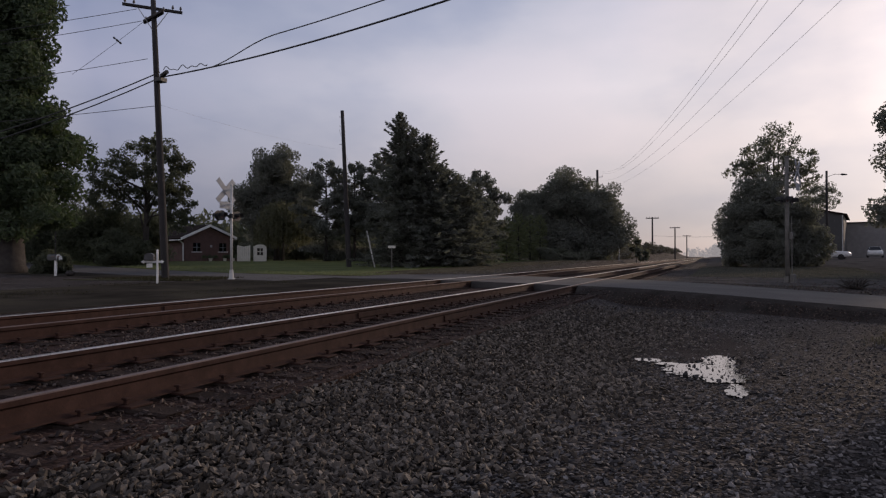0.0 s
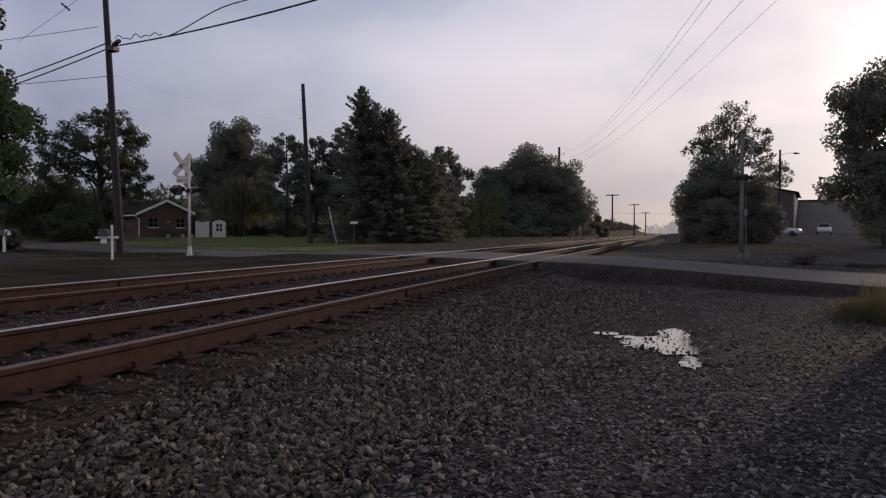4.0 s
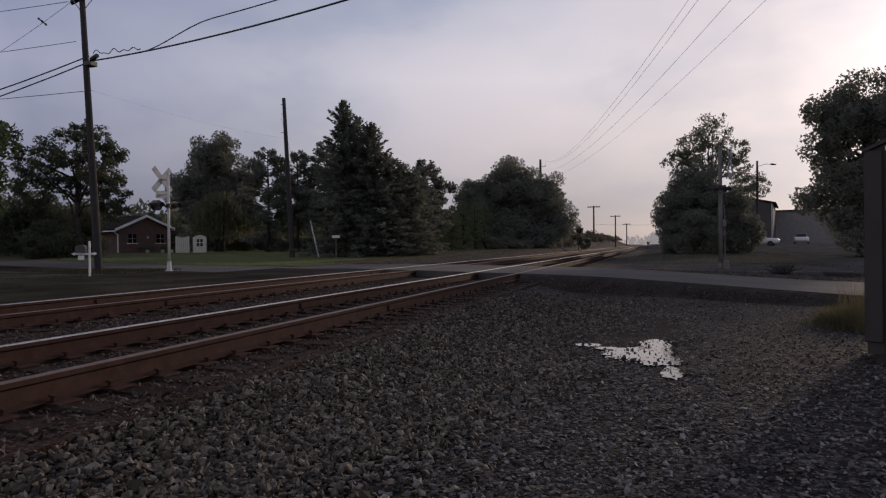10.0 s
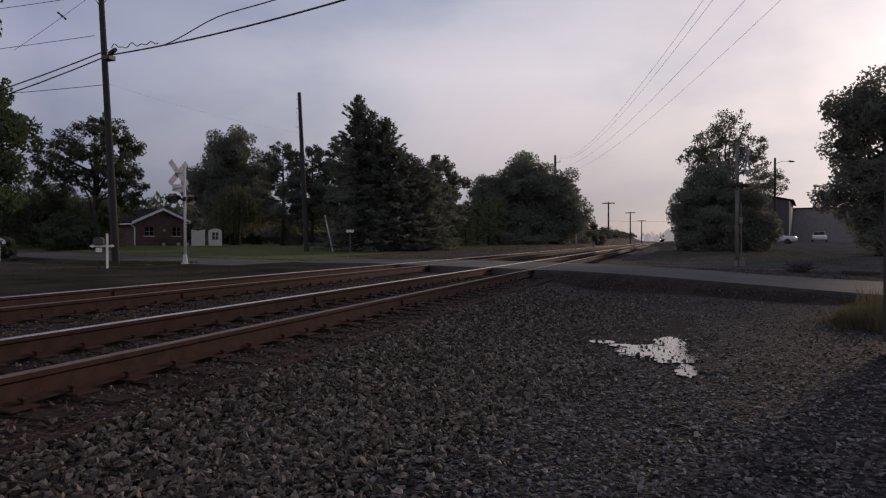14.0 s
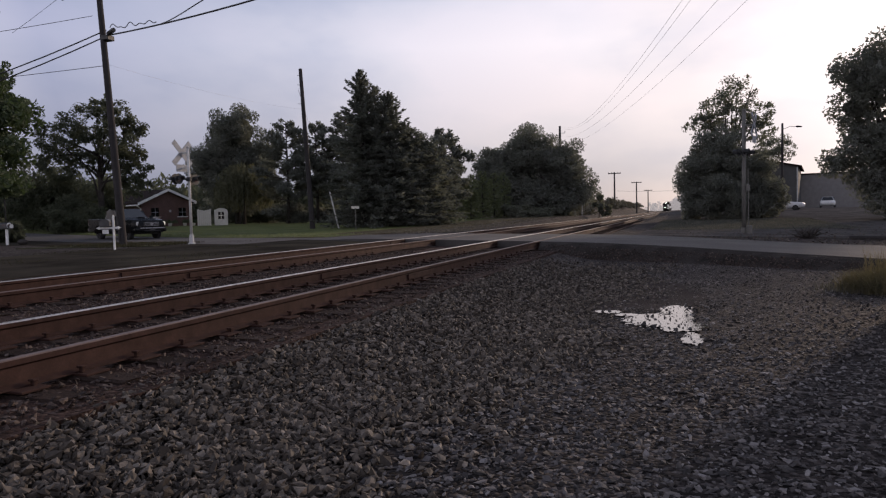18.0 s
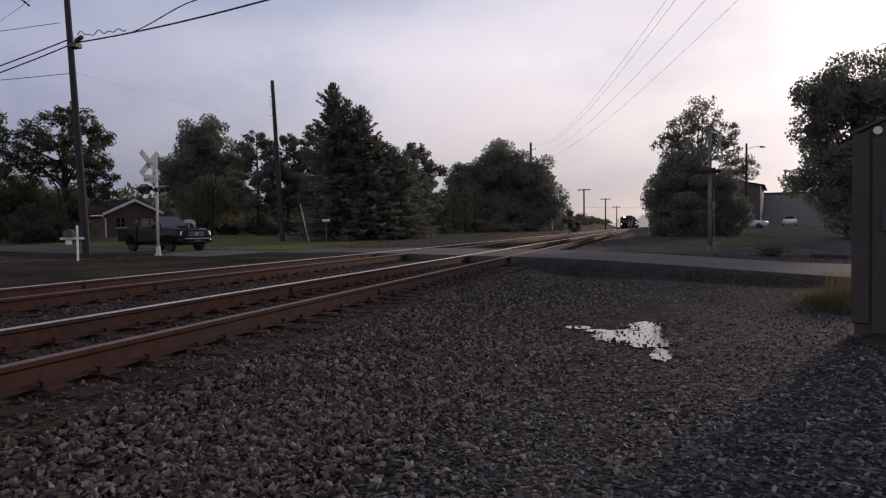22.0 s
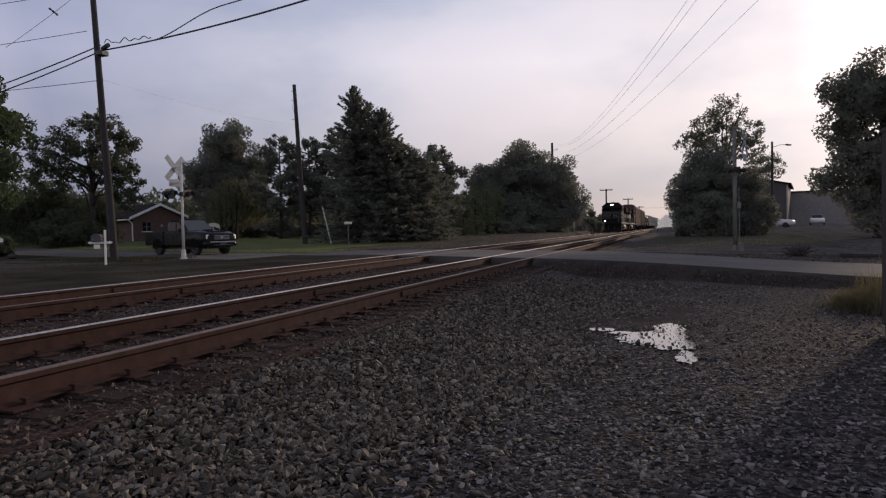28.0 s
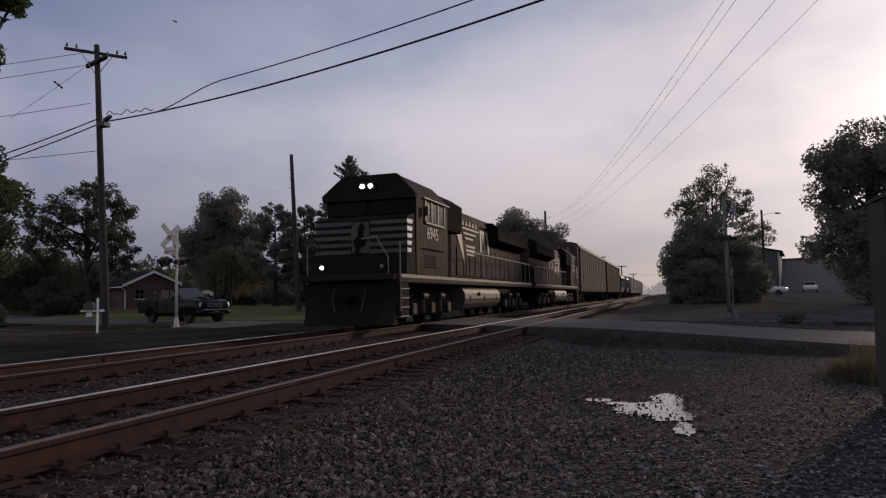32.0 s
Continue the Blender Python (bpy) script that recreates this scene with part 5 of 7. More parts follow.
for k in range(7):
    x, y = -48.6 + 0.28 * k * 1.0 + pot_rng.uniform(-0.2, 0.2), 54.2 + 0.5 * k + pot_rng.uniform(-0.2, 0.2)
    p = thing("flower_pot", (x, y, float(ground_z(x, y)) + 0.02), "small pale flower pot in the bed by the house", "flower pot", group="pots by the house")
    part("pot", T([(0, 0, 0), (0, 0, 0.3), (0, 0, 0.32)], [0.14, 0.2, 0.22], 10), M["white"] if k % 2 else M["brick"], p)
    V, F = leaf_cloud(np.random.default_rng(k), [(0, 0, 0.45, 0.28, 0.28, 0.22)], 90, 0.09)
    mesh_np("plant", V, F, M["leaf_warm"], p)


def shed():
    t = thing("warehouse", (11.2, 95.0, 0.3, 0, 0, -10), "low dark warehouse with a sloping roof behind the bushes", "warehouse")
    body = P([(-5.4, 0), (3.0, 0), (3.0, 5.6), (-5.4, 7.5)], 0, 14, "y")
    part("wall", body, M["shedwall"], t, "grey corrugated metal wall")
    part("roof", P([(-5.8, 7.55), (3.4, 5.48), (3.4, 5.66), (-5.8, 7.75)], -0.3, 14.4, "y"), M["roofing"], t)
    for k in range(22):
        x = -5.2 + 0.38 * k
        part("rib", B(x - 0.03, x + 0.03, -0.04, 0.0, 0, 7.4 - 0.226 * (x + 5.4)), M["shedwall"], t)
    part("door", B(-1.2, 1.8, -0.06, 0.0, 0, 2.9, 0.01), M["galv"], t)
    part("downpipe", T([(2.9, -0.1, 0), (2.9, -0.1, 5.5)], 0.06, 8), M["galv"], t)
    return t


M["shedwall"] = mat("grey_sheet_metal", (0.06, 0.06, 0.06), 0.8, 0.0, 1, 0.15, 20, 0.1)
shed()
M["paleblock"] = mat("grey_block_wall", (0.19, 0.183, 0.18), 0.85, 0, 2, 0.15, 30, 0.2)
bld = thing("building", (22.5, 108.0, 0.4, 0, 0, -10), "pale grey plain building behind the parked cars", "building")
part("wall", B(-6, 8, 0, 12, 0, 5.0, 0.05), M["paleblock"], bld)
part("roof", B(-6.3, 8.3, -0.3, 12.3, 5.0, 5.15, 0.03), M["roofing"], bld)


def equipment_cabinet():
    """Dark metal equipment case that stands on a plinth."""
    t = thing("equipment_cabinet", (2.33, 8.86, -0.45, 0, 0, -16), "tall dark brown metal equipment cabinet standing on gravel", "cabinet")
    part("plinth", B(0.08, 1.5, -1.0, -0.06, 0, 0.16, 0.01), M["black"], t)
    part("body", P([(0.02, 0.14), (1.58, 0.14), (1.58, 2.46), (0.45, 2.38), (0.02, 2.18)], -1.1, 0.0, "y"), M["cabinet"], t)
    # the face turned to the crossing has broad corner posts and a hinged door between them
    part("corner_post", B(0.0, 0.055, -0.09, 0.01, 0.26, 2.18, 0.012), M["cabinet"], t)
    part("corner_post", B(-0.005, 0.155, -1.13, -1.0, 0.26, 2.2, 0.01), M["cabinet"], t)
    part("roof", P([(-0.02, 2.18), (0.45, 2.385), (1.62, 2.465), (1.62, 2.50), (0.45, 2.42), (-0.02, 2.215)], -1.14, 0.03, "y"), M["cabinet"], t)
    door = part("door", B(0.172, 1.5, -1.135, -1.1, 0.16, 2.14, 0.01), M["cabinet"], t)
    part("handle", B(0.25, 0.33, -1.18, -1.135, 1.2, 1.42, 0.01), M["black"], door)
    part("blank_panel", B(0.45, 0.72, -1.14, -1.135, 1.35, 1.62), M["galv"], door)
    for z in (0.5, 1.3, 1.95):
        part("hinge", T([(1.5, -1.14, z), (1.5, -1.14, z + 0.14)], 0.02, 8), M["black"], door)
    # white disc stands in for bright sky in the eye's hole
    part("lifting_eye", T([(0.215, -1.1, 2.21), (0.215, -1.15, 2.21)], 0.04, 12), M["white"], t, "round lifting eye, white for the sky in its hole")
    return t


M["cabinet"] = mat("dark_brown_painted_metal", (0.022, 0.0185, 0.017), 0.65, 0.0, 3, 0.3, 40, 0.12, dist=0.004)
equipment_cabinet()
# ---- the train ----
# one black paint: warmer for sun on the sides, darker for the shaded front
M["loco"] = mat("sunlit_dusty_engine_paint", (0.044, 0.0285, 0.023), 0.7, 0, 1.5, 0.35, 30, 0.08, spec=0.04, dist=0.004)
M["locofront"] = mat("sooty_shaded_engine_paint", (0.014, 0.0135, 0.0135), 0.75, 0, 1.5, 0.3, 30, 0.08, spec=0.03, dist=0.004)
M["radiator"] = mat("soot_black_and_recess_shade", (0.010, 0.0095, 0.0095), 0.9, 0, 2, 0.3, 40, 0.3, spec=0.02, dist=0.01)
M["cabglass"] = mat("cab_glass", (0.004, 0.004, 0.005), 0.25, 0, 2, 0.1, 10, 0, spec=0.06)
M["stripe"] = mat("dirty_white_paint", (0.17, 0.155, 0.14), 0.6, 0, 3, 0.2, 40, 0.05)
M["logo"] = mat("cream_paint", (0.33, 0.30, 0.235), 0.6, 0, 3, 0.15, 40, 0.05)
M["steel"] = mat("greasy_steel", (0.012, 0.011, 0.010), 0.8, 0.0, 5, 0.3, 40, 0.2, dist=0.006, spec=0.0)
M["tankgrey"] = mat("dusty_grey_fuel_tank", (0.042, 0.036, 0.034), 0.6, 0, 2, 0.25, 30, 0.1, spec=0.2)
M["steelworn"] = mat("dusty_cast_steel", (0.028, 0.024, 0.022), 0.7, 0.0, 4, 0.4, 30, 0.2, dist=0.006, spec=0.15)
M["tank"] = mat("grey_tank_paint", (0.022, 0.019, 0.0175), 0.8, 0, 2, 0.2, 30, 0.1, spec=0.02)
M["headlight"] = glow_mat("headlight_glow", (1.0, 0.95, 0.85), 45.0)
M["ditch"] = glow_mat("ditch_light_glow", (1.0, 0.93, 0.82), 16.0)
M["rackbrown"] = mat("brown_rack_panel", (0.040, 0.0235, 0.0205), 0.85, 0.0, 1.2, 0.3, 25, 0.15, spec=0.05)
# paler copy of the brown panel, with sunlight put into its colour
M["racklit"] = mat("sunlit_rack_panel", (0.070, 0.045, 0.042), 0.85, 0.0, 1.2, 0.3, 25, 0.15, spec=0.08)
M["rackroof"] = mat("dull_metal_roof", (0.13, 0.115, 0.11), 0.7, 0.1, 0.8, 0.25, 25, 0.1, spec=0.2)
M["rackpale"] = mat("pale_rack_panel", (0.40, 0.36, 0.33), 0.6, 0.1, 1.2, 0.2, 25, 0.15)
M["hopper"] = mat("weathered_grey_hopper", (0.12, 0.105, 0.10), 0.65, 0.1, 1.0, 0.3, 25, 0.15)
M["whitecar"] = mat("soiled_white_wagon", (0.24, 0.235, 0.23), 0.6, 0.1, 0.8, 0.2, 25, 0.1)


def wheelset(parent, y, r=0.5):
    """Two wheels on an axle."""
    for s in (-1, 1):
        w = part("wheel", T([(s * 0.68, y, r), (s * 0.70, y, r), (s * 0.80, y, r), (s * 0.82, y, r)], [r + 0.03, r + 0.03, r, r * 0.9], 20), M["steel"], parent)
        part("bearing_cap", T([(s * 0.95, y, r), (s * 1.12, y, r)], [0.16, 0.12], 10), M["steel"], w)


def bogie(parent, yc, gap, axles, r=0.5, hw=1.05):
    b = part("bogie", B(-0.25, 0.25, yc - 0.4, yc + 0.4, 0.55, 1.15, 0.05), M["steel"], parent, "dark cast bogie")
    for s in (-1, 1):
        half = gap * (axles - 1) / 2 + 0.55
        ol = [(yc - half, r + 0.22), (yc - half, r - 0.05), (yc - half + 0.35, r - 0.18), (yc - half * 0.3, r - 0.22), (yc + half * 0.3, r - 0.22), (yc + half - 0.35, r - 0.18), (yc + half, r - 0.05), (yc + half, r + 0.22), (yc + half * 0.5, r + 0.48), (yc - half * 0.5, r + 0.48)]
        part("side_frame", P(ol, s * hw - 0.07, s * hw + 0.07, "x"), M["steel"], b)
        for k in range(axles - 1):
            y = yc + gap * (k - (axles - 2) / 2)
            part("spring", T([(s * (hw + 0.03), y, r - 0.12), (s * (hw + 0.03), y, r + 0.36)], 0.13, 10), M["steelworn"], b)
            if axles > 2:
                part("brake_cylinder", T([(s * (hw + 0.12), y - 0.2, r + 0.42), (s * (hw + 0.12), y + 0.25, r + 0.42)], 0.11, 10), M["steelworn"], b)
                part("brake_rod", T([(s * (hw + 0.12), y + 0.25, r + 0.42), (s * (hw + 0.1), y + 0.45, r + 0.1)], 0.025, 6), M["steelworn"], b)
        if axles > 2:
            for k in range(axles):
                y = yc + gap * (k - (axles - 1) / 2)
                part("journal_box", B(s * hw - 0.1, s * (hw + 0.06) + 0.1 * s, y - 0.19, y + 0.19, r - 0.16, r + 0.2, 0.03), M["steelworn"], b)
            part("sand_pipe", T([(s * (hw + 0.05), yc - half - 0.1, 1.2), (s * (hw + 0.03), yc - half - 0.15, 0.5), (s * 0.85, yc - half + 0.1, 0.12)], 0.025, 6), M["steelworn"], b)
    for k in range(axles):
        wheelset(b, yc + gap * (k - (axles - 1) / 2), r)
    return b


def coupler(parent, y, s):
    part("coupler", B(-0.12, 0.12, y - 0.32, y + 0.32, 0.75, 1.0, 0.04), M["steel"], parent)


def lettering(text, size):
    """Raised lettering in the built-in font, centred, as a mesh."""
    c = bpy.data.curves.new("lettering", "FONT")
    c.body, c.size, c.extrude, c.align_x = text, size, 0.006, "CENTER"
    ob = bpy.data.objects.new("lettering", c)
    scene.collection.objects.link(ob)
    me = bpy.data.meshes.new_from_object(ob)
    bpy.data.objects.remove(ob)
    return me


def locomotive(name, lit, label):
    t = thing(name, (FAR_X, 300, 0), label, "locomotive", group="train")
    K, KF = M["loco"], M["locofront"]
    part("underframe", B(-1.5, 1.5, 0.35, 20.9, 1.34, 1.6, 0.03), K, t)
    part("sill_stripe", B(1.5, 1.512, 0.5, 20.6, 1.5, 1.6), M["stripe"], t, "pale stripe along the sill")
    part("sill_stripe", B(-1.512, -1.5, 0.5, 20.6, 1.5, 1.6), M["stripe"], t, "pale stripe along the sill")
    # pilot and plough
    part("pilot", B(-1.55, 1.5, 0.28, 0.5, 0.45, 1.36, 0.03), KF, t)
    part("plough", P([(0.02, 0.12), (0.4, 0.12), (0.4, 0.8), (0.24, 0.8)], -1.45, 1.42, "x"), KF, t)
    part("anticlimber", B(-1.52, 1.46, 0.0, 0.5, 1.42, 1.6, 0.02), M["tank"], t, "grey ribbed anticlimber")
    coupler(t, 0.05, -1)
    coupler(t, 21.2, 1)
    for s in (-1, 1):
        st = part("step_well", B(s * 1.1, s * 1.5, 0.42, 1.1, 0.3, 1.34, 0.02), KF, t)
        for k in range(4):
            part("step", B(s * 1.12, s * 1.54, 0.36, 1.06, 0.34 + 0.27 * k, 0.37 + 0.27 * k), M["stripe"], st)
        part("grab_iron", T([(s * 1.52, 0.4, 0.5), (s * 1.52, 0.4, 2.55)], 0.022, 6), M["stripe"], st)
        part("mu_hose", T([(s * 0.5, 0.2, 1.2), (s * 0.5, 0.05, 0.9), (s * 0.42, 0.05, 0.5)], 0.03, 6), M["black"], t)
    # wide nose
    ol = [(0.95, 1.6), (1.95, 1.6), (1.95, 3.5), (1.6, 3.5), (1.06, 3.36)]
    nose = part("nose", P(ol, -1.58, 1.5, "x"), KF, t, "sooty black wide nose, painted darker for its shade")
    # front stripes painted dim for shade, their side ends white for sun
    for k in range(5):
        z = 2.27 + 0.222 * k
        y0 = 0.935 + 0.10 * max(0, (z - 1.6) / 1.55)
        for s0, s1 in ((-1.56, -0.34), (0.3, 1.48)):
            part("nose_stripe", P([(y0 - 0.012, z), (y0 + 0.05, z), (y0 + 0.05, z + 0.115), (y0 - 0.004, z + 0.115)], s0, s1, "x"), M["stripedim"], nose, "white stripe painted dim for its shade")
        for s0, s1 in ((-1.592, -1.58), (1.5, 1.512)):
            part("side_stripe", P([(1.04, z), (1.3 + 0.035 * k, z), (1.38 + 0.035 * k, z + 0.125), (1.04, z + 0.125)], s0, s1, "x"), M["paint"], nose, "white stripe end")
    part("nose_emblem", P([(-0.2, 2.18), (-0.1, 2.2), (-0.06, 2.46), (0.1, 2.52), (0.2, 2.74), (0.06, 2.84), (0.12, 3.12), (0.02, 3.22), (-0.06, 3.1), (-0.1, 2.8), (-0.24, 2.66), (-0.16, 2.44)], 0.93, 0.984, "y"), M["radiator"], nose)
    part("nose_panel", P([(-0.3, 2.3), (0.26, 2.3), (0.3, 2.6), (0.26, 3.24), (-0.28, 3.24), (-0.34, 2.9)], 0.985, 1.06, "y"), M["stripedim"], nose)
    part("nose_door_rail", T([(0.25, 0.5, 2.68), (0.75, 0.45, 2.72), (1.12, 0.45, 2.1), (1.12, 0.45, 1.6)], 0.022, 6), M["stripe"], t, "pale handrail")
    part("nose_rail", T([(-1.15, 0.45, 1.6), (-1.15, 0.45, 2.6), (-0.5, 0.45, 2.66)], 0.022, 6), M["tank"], t)
    # cab with hipped roof
    prof = [(-1.52, 1.6), (1.52, 1.6), (1.55, 4.18), (0.98, 4.76), (-0.86, 4.76), (-1.55, 4.18)]
    cab = part("cab", P(prof, 1.75, 4.9, "y"), K, t, "dusty black cab")
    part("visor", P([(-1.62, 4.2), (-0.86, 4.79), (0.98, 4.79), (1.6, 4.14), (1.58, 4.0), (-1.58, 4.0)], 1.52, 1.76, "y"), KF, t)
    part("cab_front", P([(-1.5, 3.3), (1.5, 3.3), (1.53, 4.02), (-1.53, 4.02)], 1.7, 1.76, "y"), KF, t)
    for s in (-1, 1):
        part("windscreen", B(s * 0.12, s * 1.32, 1.66, 1.7, 3.54, 3.97, 0.01), M["cabglass"], cab, "dark windscreen")
        side = part("side_window", B(s * 1.53, s * 1.565, 2.5, 4.5, 3.32, 3.98), M["cabglass"], cab, "dark cab side window")
        for y in (2.5, 3.1, 3.75, 4.46):
            part("window_frame", B(s * 1.565, s * 1.59, y - 0.04, y + 0.04, 3.28, 4.02), M["stripe"], side)
        part("window_frame", B(s * 1.565, s * 1.59, 2.46, 4.5, 3.27, 3.33), M["stripe"], side)
        part("rain_strip", B(s * 1.56, s * 1.63, 2.3, 4.9, 4.06, 4.1), M["stripe"], cab)
        num = lettering("6945", 0.58)
        num.materials.append(M["logo"])
        nb = new("road_number", num)
        nb.parent = cab
        nb.matrix_basis = pose(s * 1.55, 3.25, 2.79, 90, 0, 90 * s)
        for k in range(5):
            part("louvre", B(s * 1.52, s * 1.54, 2.5, 3.6, 1.85 + 0.09 * k, 1.9 + 0.09 * k), M["tank"], cab)
        part("grab_rail", T([(s * 1.56, 2.2, 2.45), (s * 1.56, 4.4, 2.45)], 0.015, 6), M["steel"], cab)
        part("mirror", B(s * 1.6, s * 1.72, 2.35, 2.4, 3.5, 3.8), M["black"], cab)
    hl = part("headlight_box", B(-0.34, 0.3, 1.45, 1.55, 4.3, 4.56, 0.02), KF, t)
    for x in (-0.15, 0.13):
        part("headlight", disc(bmesh.new(), (x, 1.44, 4.43), 0.068, 0.03, "y", 16), M["headlight"] if lit else M["glass"], hl, "bright headlight")
    for x in (-0.98, 0.98):
        d = part("ditch_light", T([(x, 0.42, 1.84), (x, 0.3, 1.84)], [0.14, 0.16], 12), KF, t)
        part("ditch_lens", disc(bmesh.new(), (x, 0.285, 1.84), 0.055, 0.02, "y", 16), M["ditch"] if lit and x < 0 else M["stripe"], d)
        part("lamp_rim", T([(x, 0.3, 1.84), (x, 0.275, 1.84)], [0.13, 0.12], 14, False), M["steelworn"], d)
    part("horn", B(-0.3, 0.3, 3.0, 3.5, 4.72, 4.9, 0.05), M["black"], t)
    part("antenna", B(0.4, 0.8, 2.0, 2.6, 4.72, 4.8, 0.02), M["tank"], t)
    # dark blower section behind the cab, then the long hood
    part("brake_box", P([(-1.45, 3.3), (1.45, 3.3), (1.5, 4.3), (1.05, 4.6), (-1.05, 4.6), (-1.5, 4.3)], 4.92, 6.9, "y"), M["radiator"], t, "black blower housing")
    # recess below the blower coloured black for the shadow in it
    part("electrical_cabinet", B(-0.97, 0.97, 4.9, 7.0, 1.6, 3.3, 0.02), M["radiator"], t)
    hood = part("hood", P([(-0.98, 1.6), (0.98, 1.6), (1.0, 4.1), (0.8, 4.42), (-0.8, 4.42), (-1.0, 4.1)], 7.0, 20.2, "y"), K, t, "dusty black engine hood")
    for s in (-1, 1):
        for k in range(13):
            y = 7.7 + 0.92 * k
            part("hood_door", B(s * 0.985, s * 1.02, y, y + 0.80, 1.75, 3.0, 0.008), K, hood)
        part("emblem_wedge", P([(7.35, 3.75), (8.25, 3.75), (8.6, 2.75), (8.75, 2.25)], s * 1.0, s * 1.03, "x"), M["logo"], hood, "pale wedge-shaped emblem")
        for k in range(6):
            part("emblem_spike", P([(8.0 + 0.5 * k, 3.86), (8.28 + 0.5 * k, 3.86), (8.14 + 0.5 * k, 4.08)], s * 1.0, s * 1.02, "x"), M["logo"], hood)
        for k in range(3):
            part("emblem_line", B(s * 1.02, s * 1.036, 8.45 + 0.18 * k, 11.0 - 0.5 * k, 3.68 - 0.2 * k, 3.76 - 0.2 * k), M["logo"], hood)
        for k in range(3):
            part("emblem_bar", B(s * 1.02, s * 1.036, 8.95, 10.35, 2.95 - 0.17 * k, 3.04 - 0.17 * k), M["logo"], hood)
        for a, b, c in ((11.2, 11.45, 0.0), (11.75, 12.0, 0.0), (11.45, 11.75, -0.55), (12.25, 12.85, 0.0)):
            part("emblem_stroke", P([(a, 3.85 + c * 0), (a + 0.26, 3.85), (b + 0.05 - c * 0.6, 2.85), (b - 0.2 - c * 0.6, 2.85)], s * 1.0, s * 1.032, "x"), M["logo"], hood)
        part("walkway", B(s * 0.98, s * 1.5, 5.0, 20.7, 1.6, 1.64), M["steel"], t)
        rail = part("handrail", T([(s * 1.46, 7.4, 2.66), (s * 1.46, 13.5, 2.66), (s * 1.46, 20.4, 2.66)], 0.022, 6), M["stripe"], t, "pale handrail")
        for k in range(12):
            y = 7.5 + 1.17 * k
            part("stanchion", T([(s * 1.46, y, 1.6), (s * 1.46, y, 2.66)], 0.02, 6), M["stripe"], rail)
        part("radiator_wing", P([(s * 0.9, 3.2), (s * 1.5, 3.5), (s * 1.44, 4.16), (s * 0.9, 4.38)], 12.9, 19.9, "y"), M["radiator"], t, "black radiator wing")
        for k in range(9):
            part("radiator_slat", B(s * 1.44, s * 1.48, 13.1 + 0.75 * k, 13.7 + 0.75 * k, 3.55, 4.1, 0.01), M["radiator"], t)
        for k in range(5):
            part("hood_louvre", B(s * 1.0, s * 1.02, 11.3, 12.5, 3.3 + 0.16 * k, 3.36 + 0.16 * k), M["radiator"], hood)
        part("air_tank", T([(s * 1.15, 13.2, 1.1), (s * 1.15, 15.2, 1.1)], 0.2, 10), M["tank"], t)
    part("exhaust", B(-0.35, 0.35, 11.0, 11.9, 4.42, 4.62, 0.03), M["steel"], t)
    for y in (15.6, 17.2, 18.8):
        part("fan", T([(0, y, 4.42), (0, y, 4.6)], 0.62, 18), M["steel"], t)
    part("end_plate", B(-1.4, 1.4, 20.6, 20.75, 1.6, 2.6, 0.02), KF, t)
    tank = P([(-1.1, 0.38), (1.1, 0.38), (1.3, 0.46), (1.42, 0.62), (1.47, 0.82), (1.45, 1.02), (1.38, 1.18), (1.24, 1.3), (-1.24, 1.3), (-1.38, 1.18), (-1.45, 1.02), (-1.47, 0.82), (-1.42, 0.62), (-1.3, 0.46)], 7.2, 13.0, "y")
    ft = part("fuel_tank", tank, M["tankgrey"], t, "grey fuel tank")
    for y in (7.9, 10.1, 12.3):
        part("tank_strap", B(-1.482, 1.482, y - 0.04, y + 0.04, 0.74, 0.92), M["tank"], ft)
    for s in (-1, 1):
        part("filler", T([(s * 1.44, 9.2, 0.98), (s * 1.54, 9.2, 1.02)], 0.07, 10), M["steelworn"], ft)
    bogie(t, 4.0, 1.78, 3, 0.52, 1.12)
    bogie(t, 16.8, 1.78, 3, 0.52, 1.12)
    return t


# white nose paint darkened to carry the shade on the front
M["stripedim"] = mat("shaded_white_paint", (0.036, 0.035, 0.034), 0.6, 0, 3, 0.25, 40, 0.05)


def wagon_base(name, L, label, frame_mat):
    t = thing(name, (FAR_X, 300, 0), label, "freight wagon", group="train")
    part("underframe", B(-1.4, 1.4, 0.4, L - 0.4, 0.95, 1.2, 0.03), frame_mat, t)
    bogie(t, 2.1, 1.75, 2, 0.45, 1.05)
    bogie(t, L - 2.1, 1.75, 2, 0.45, 1.05)
    coupler(t, 0.1, -1)
    coupler(t, L - 0.1, 1)
    return t


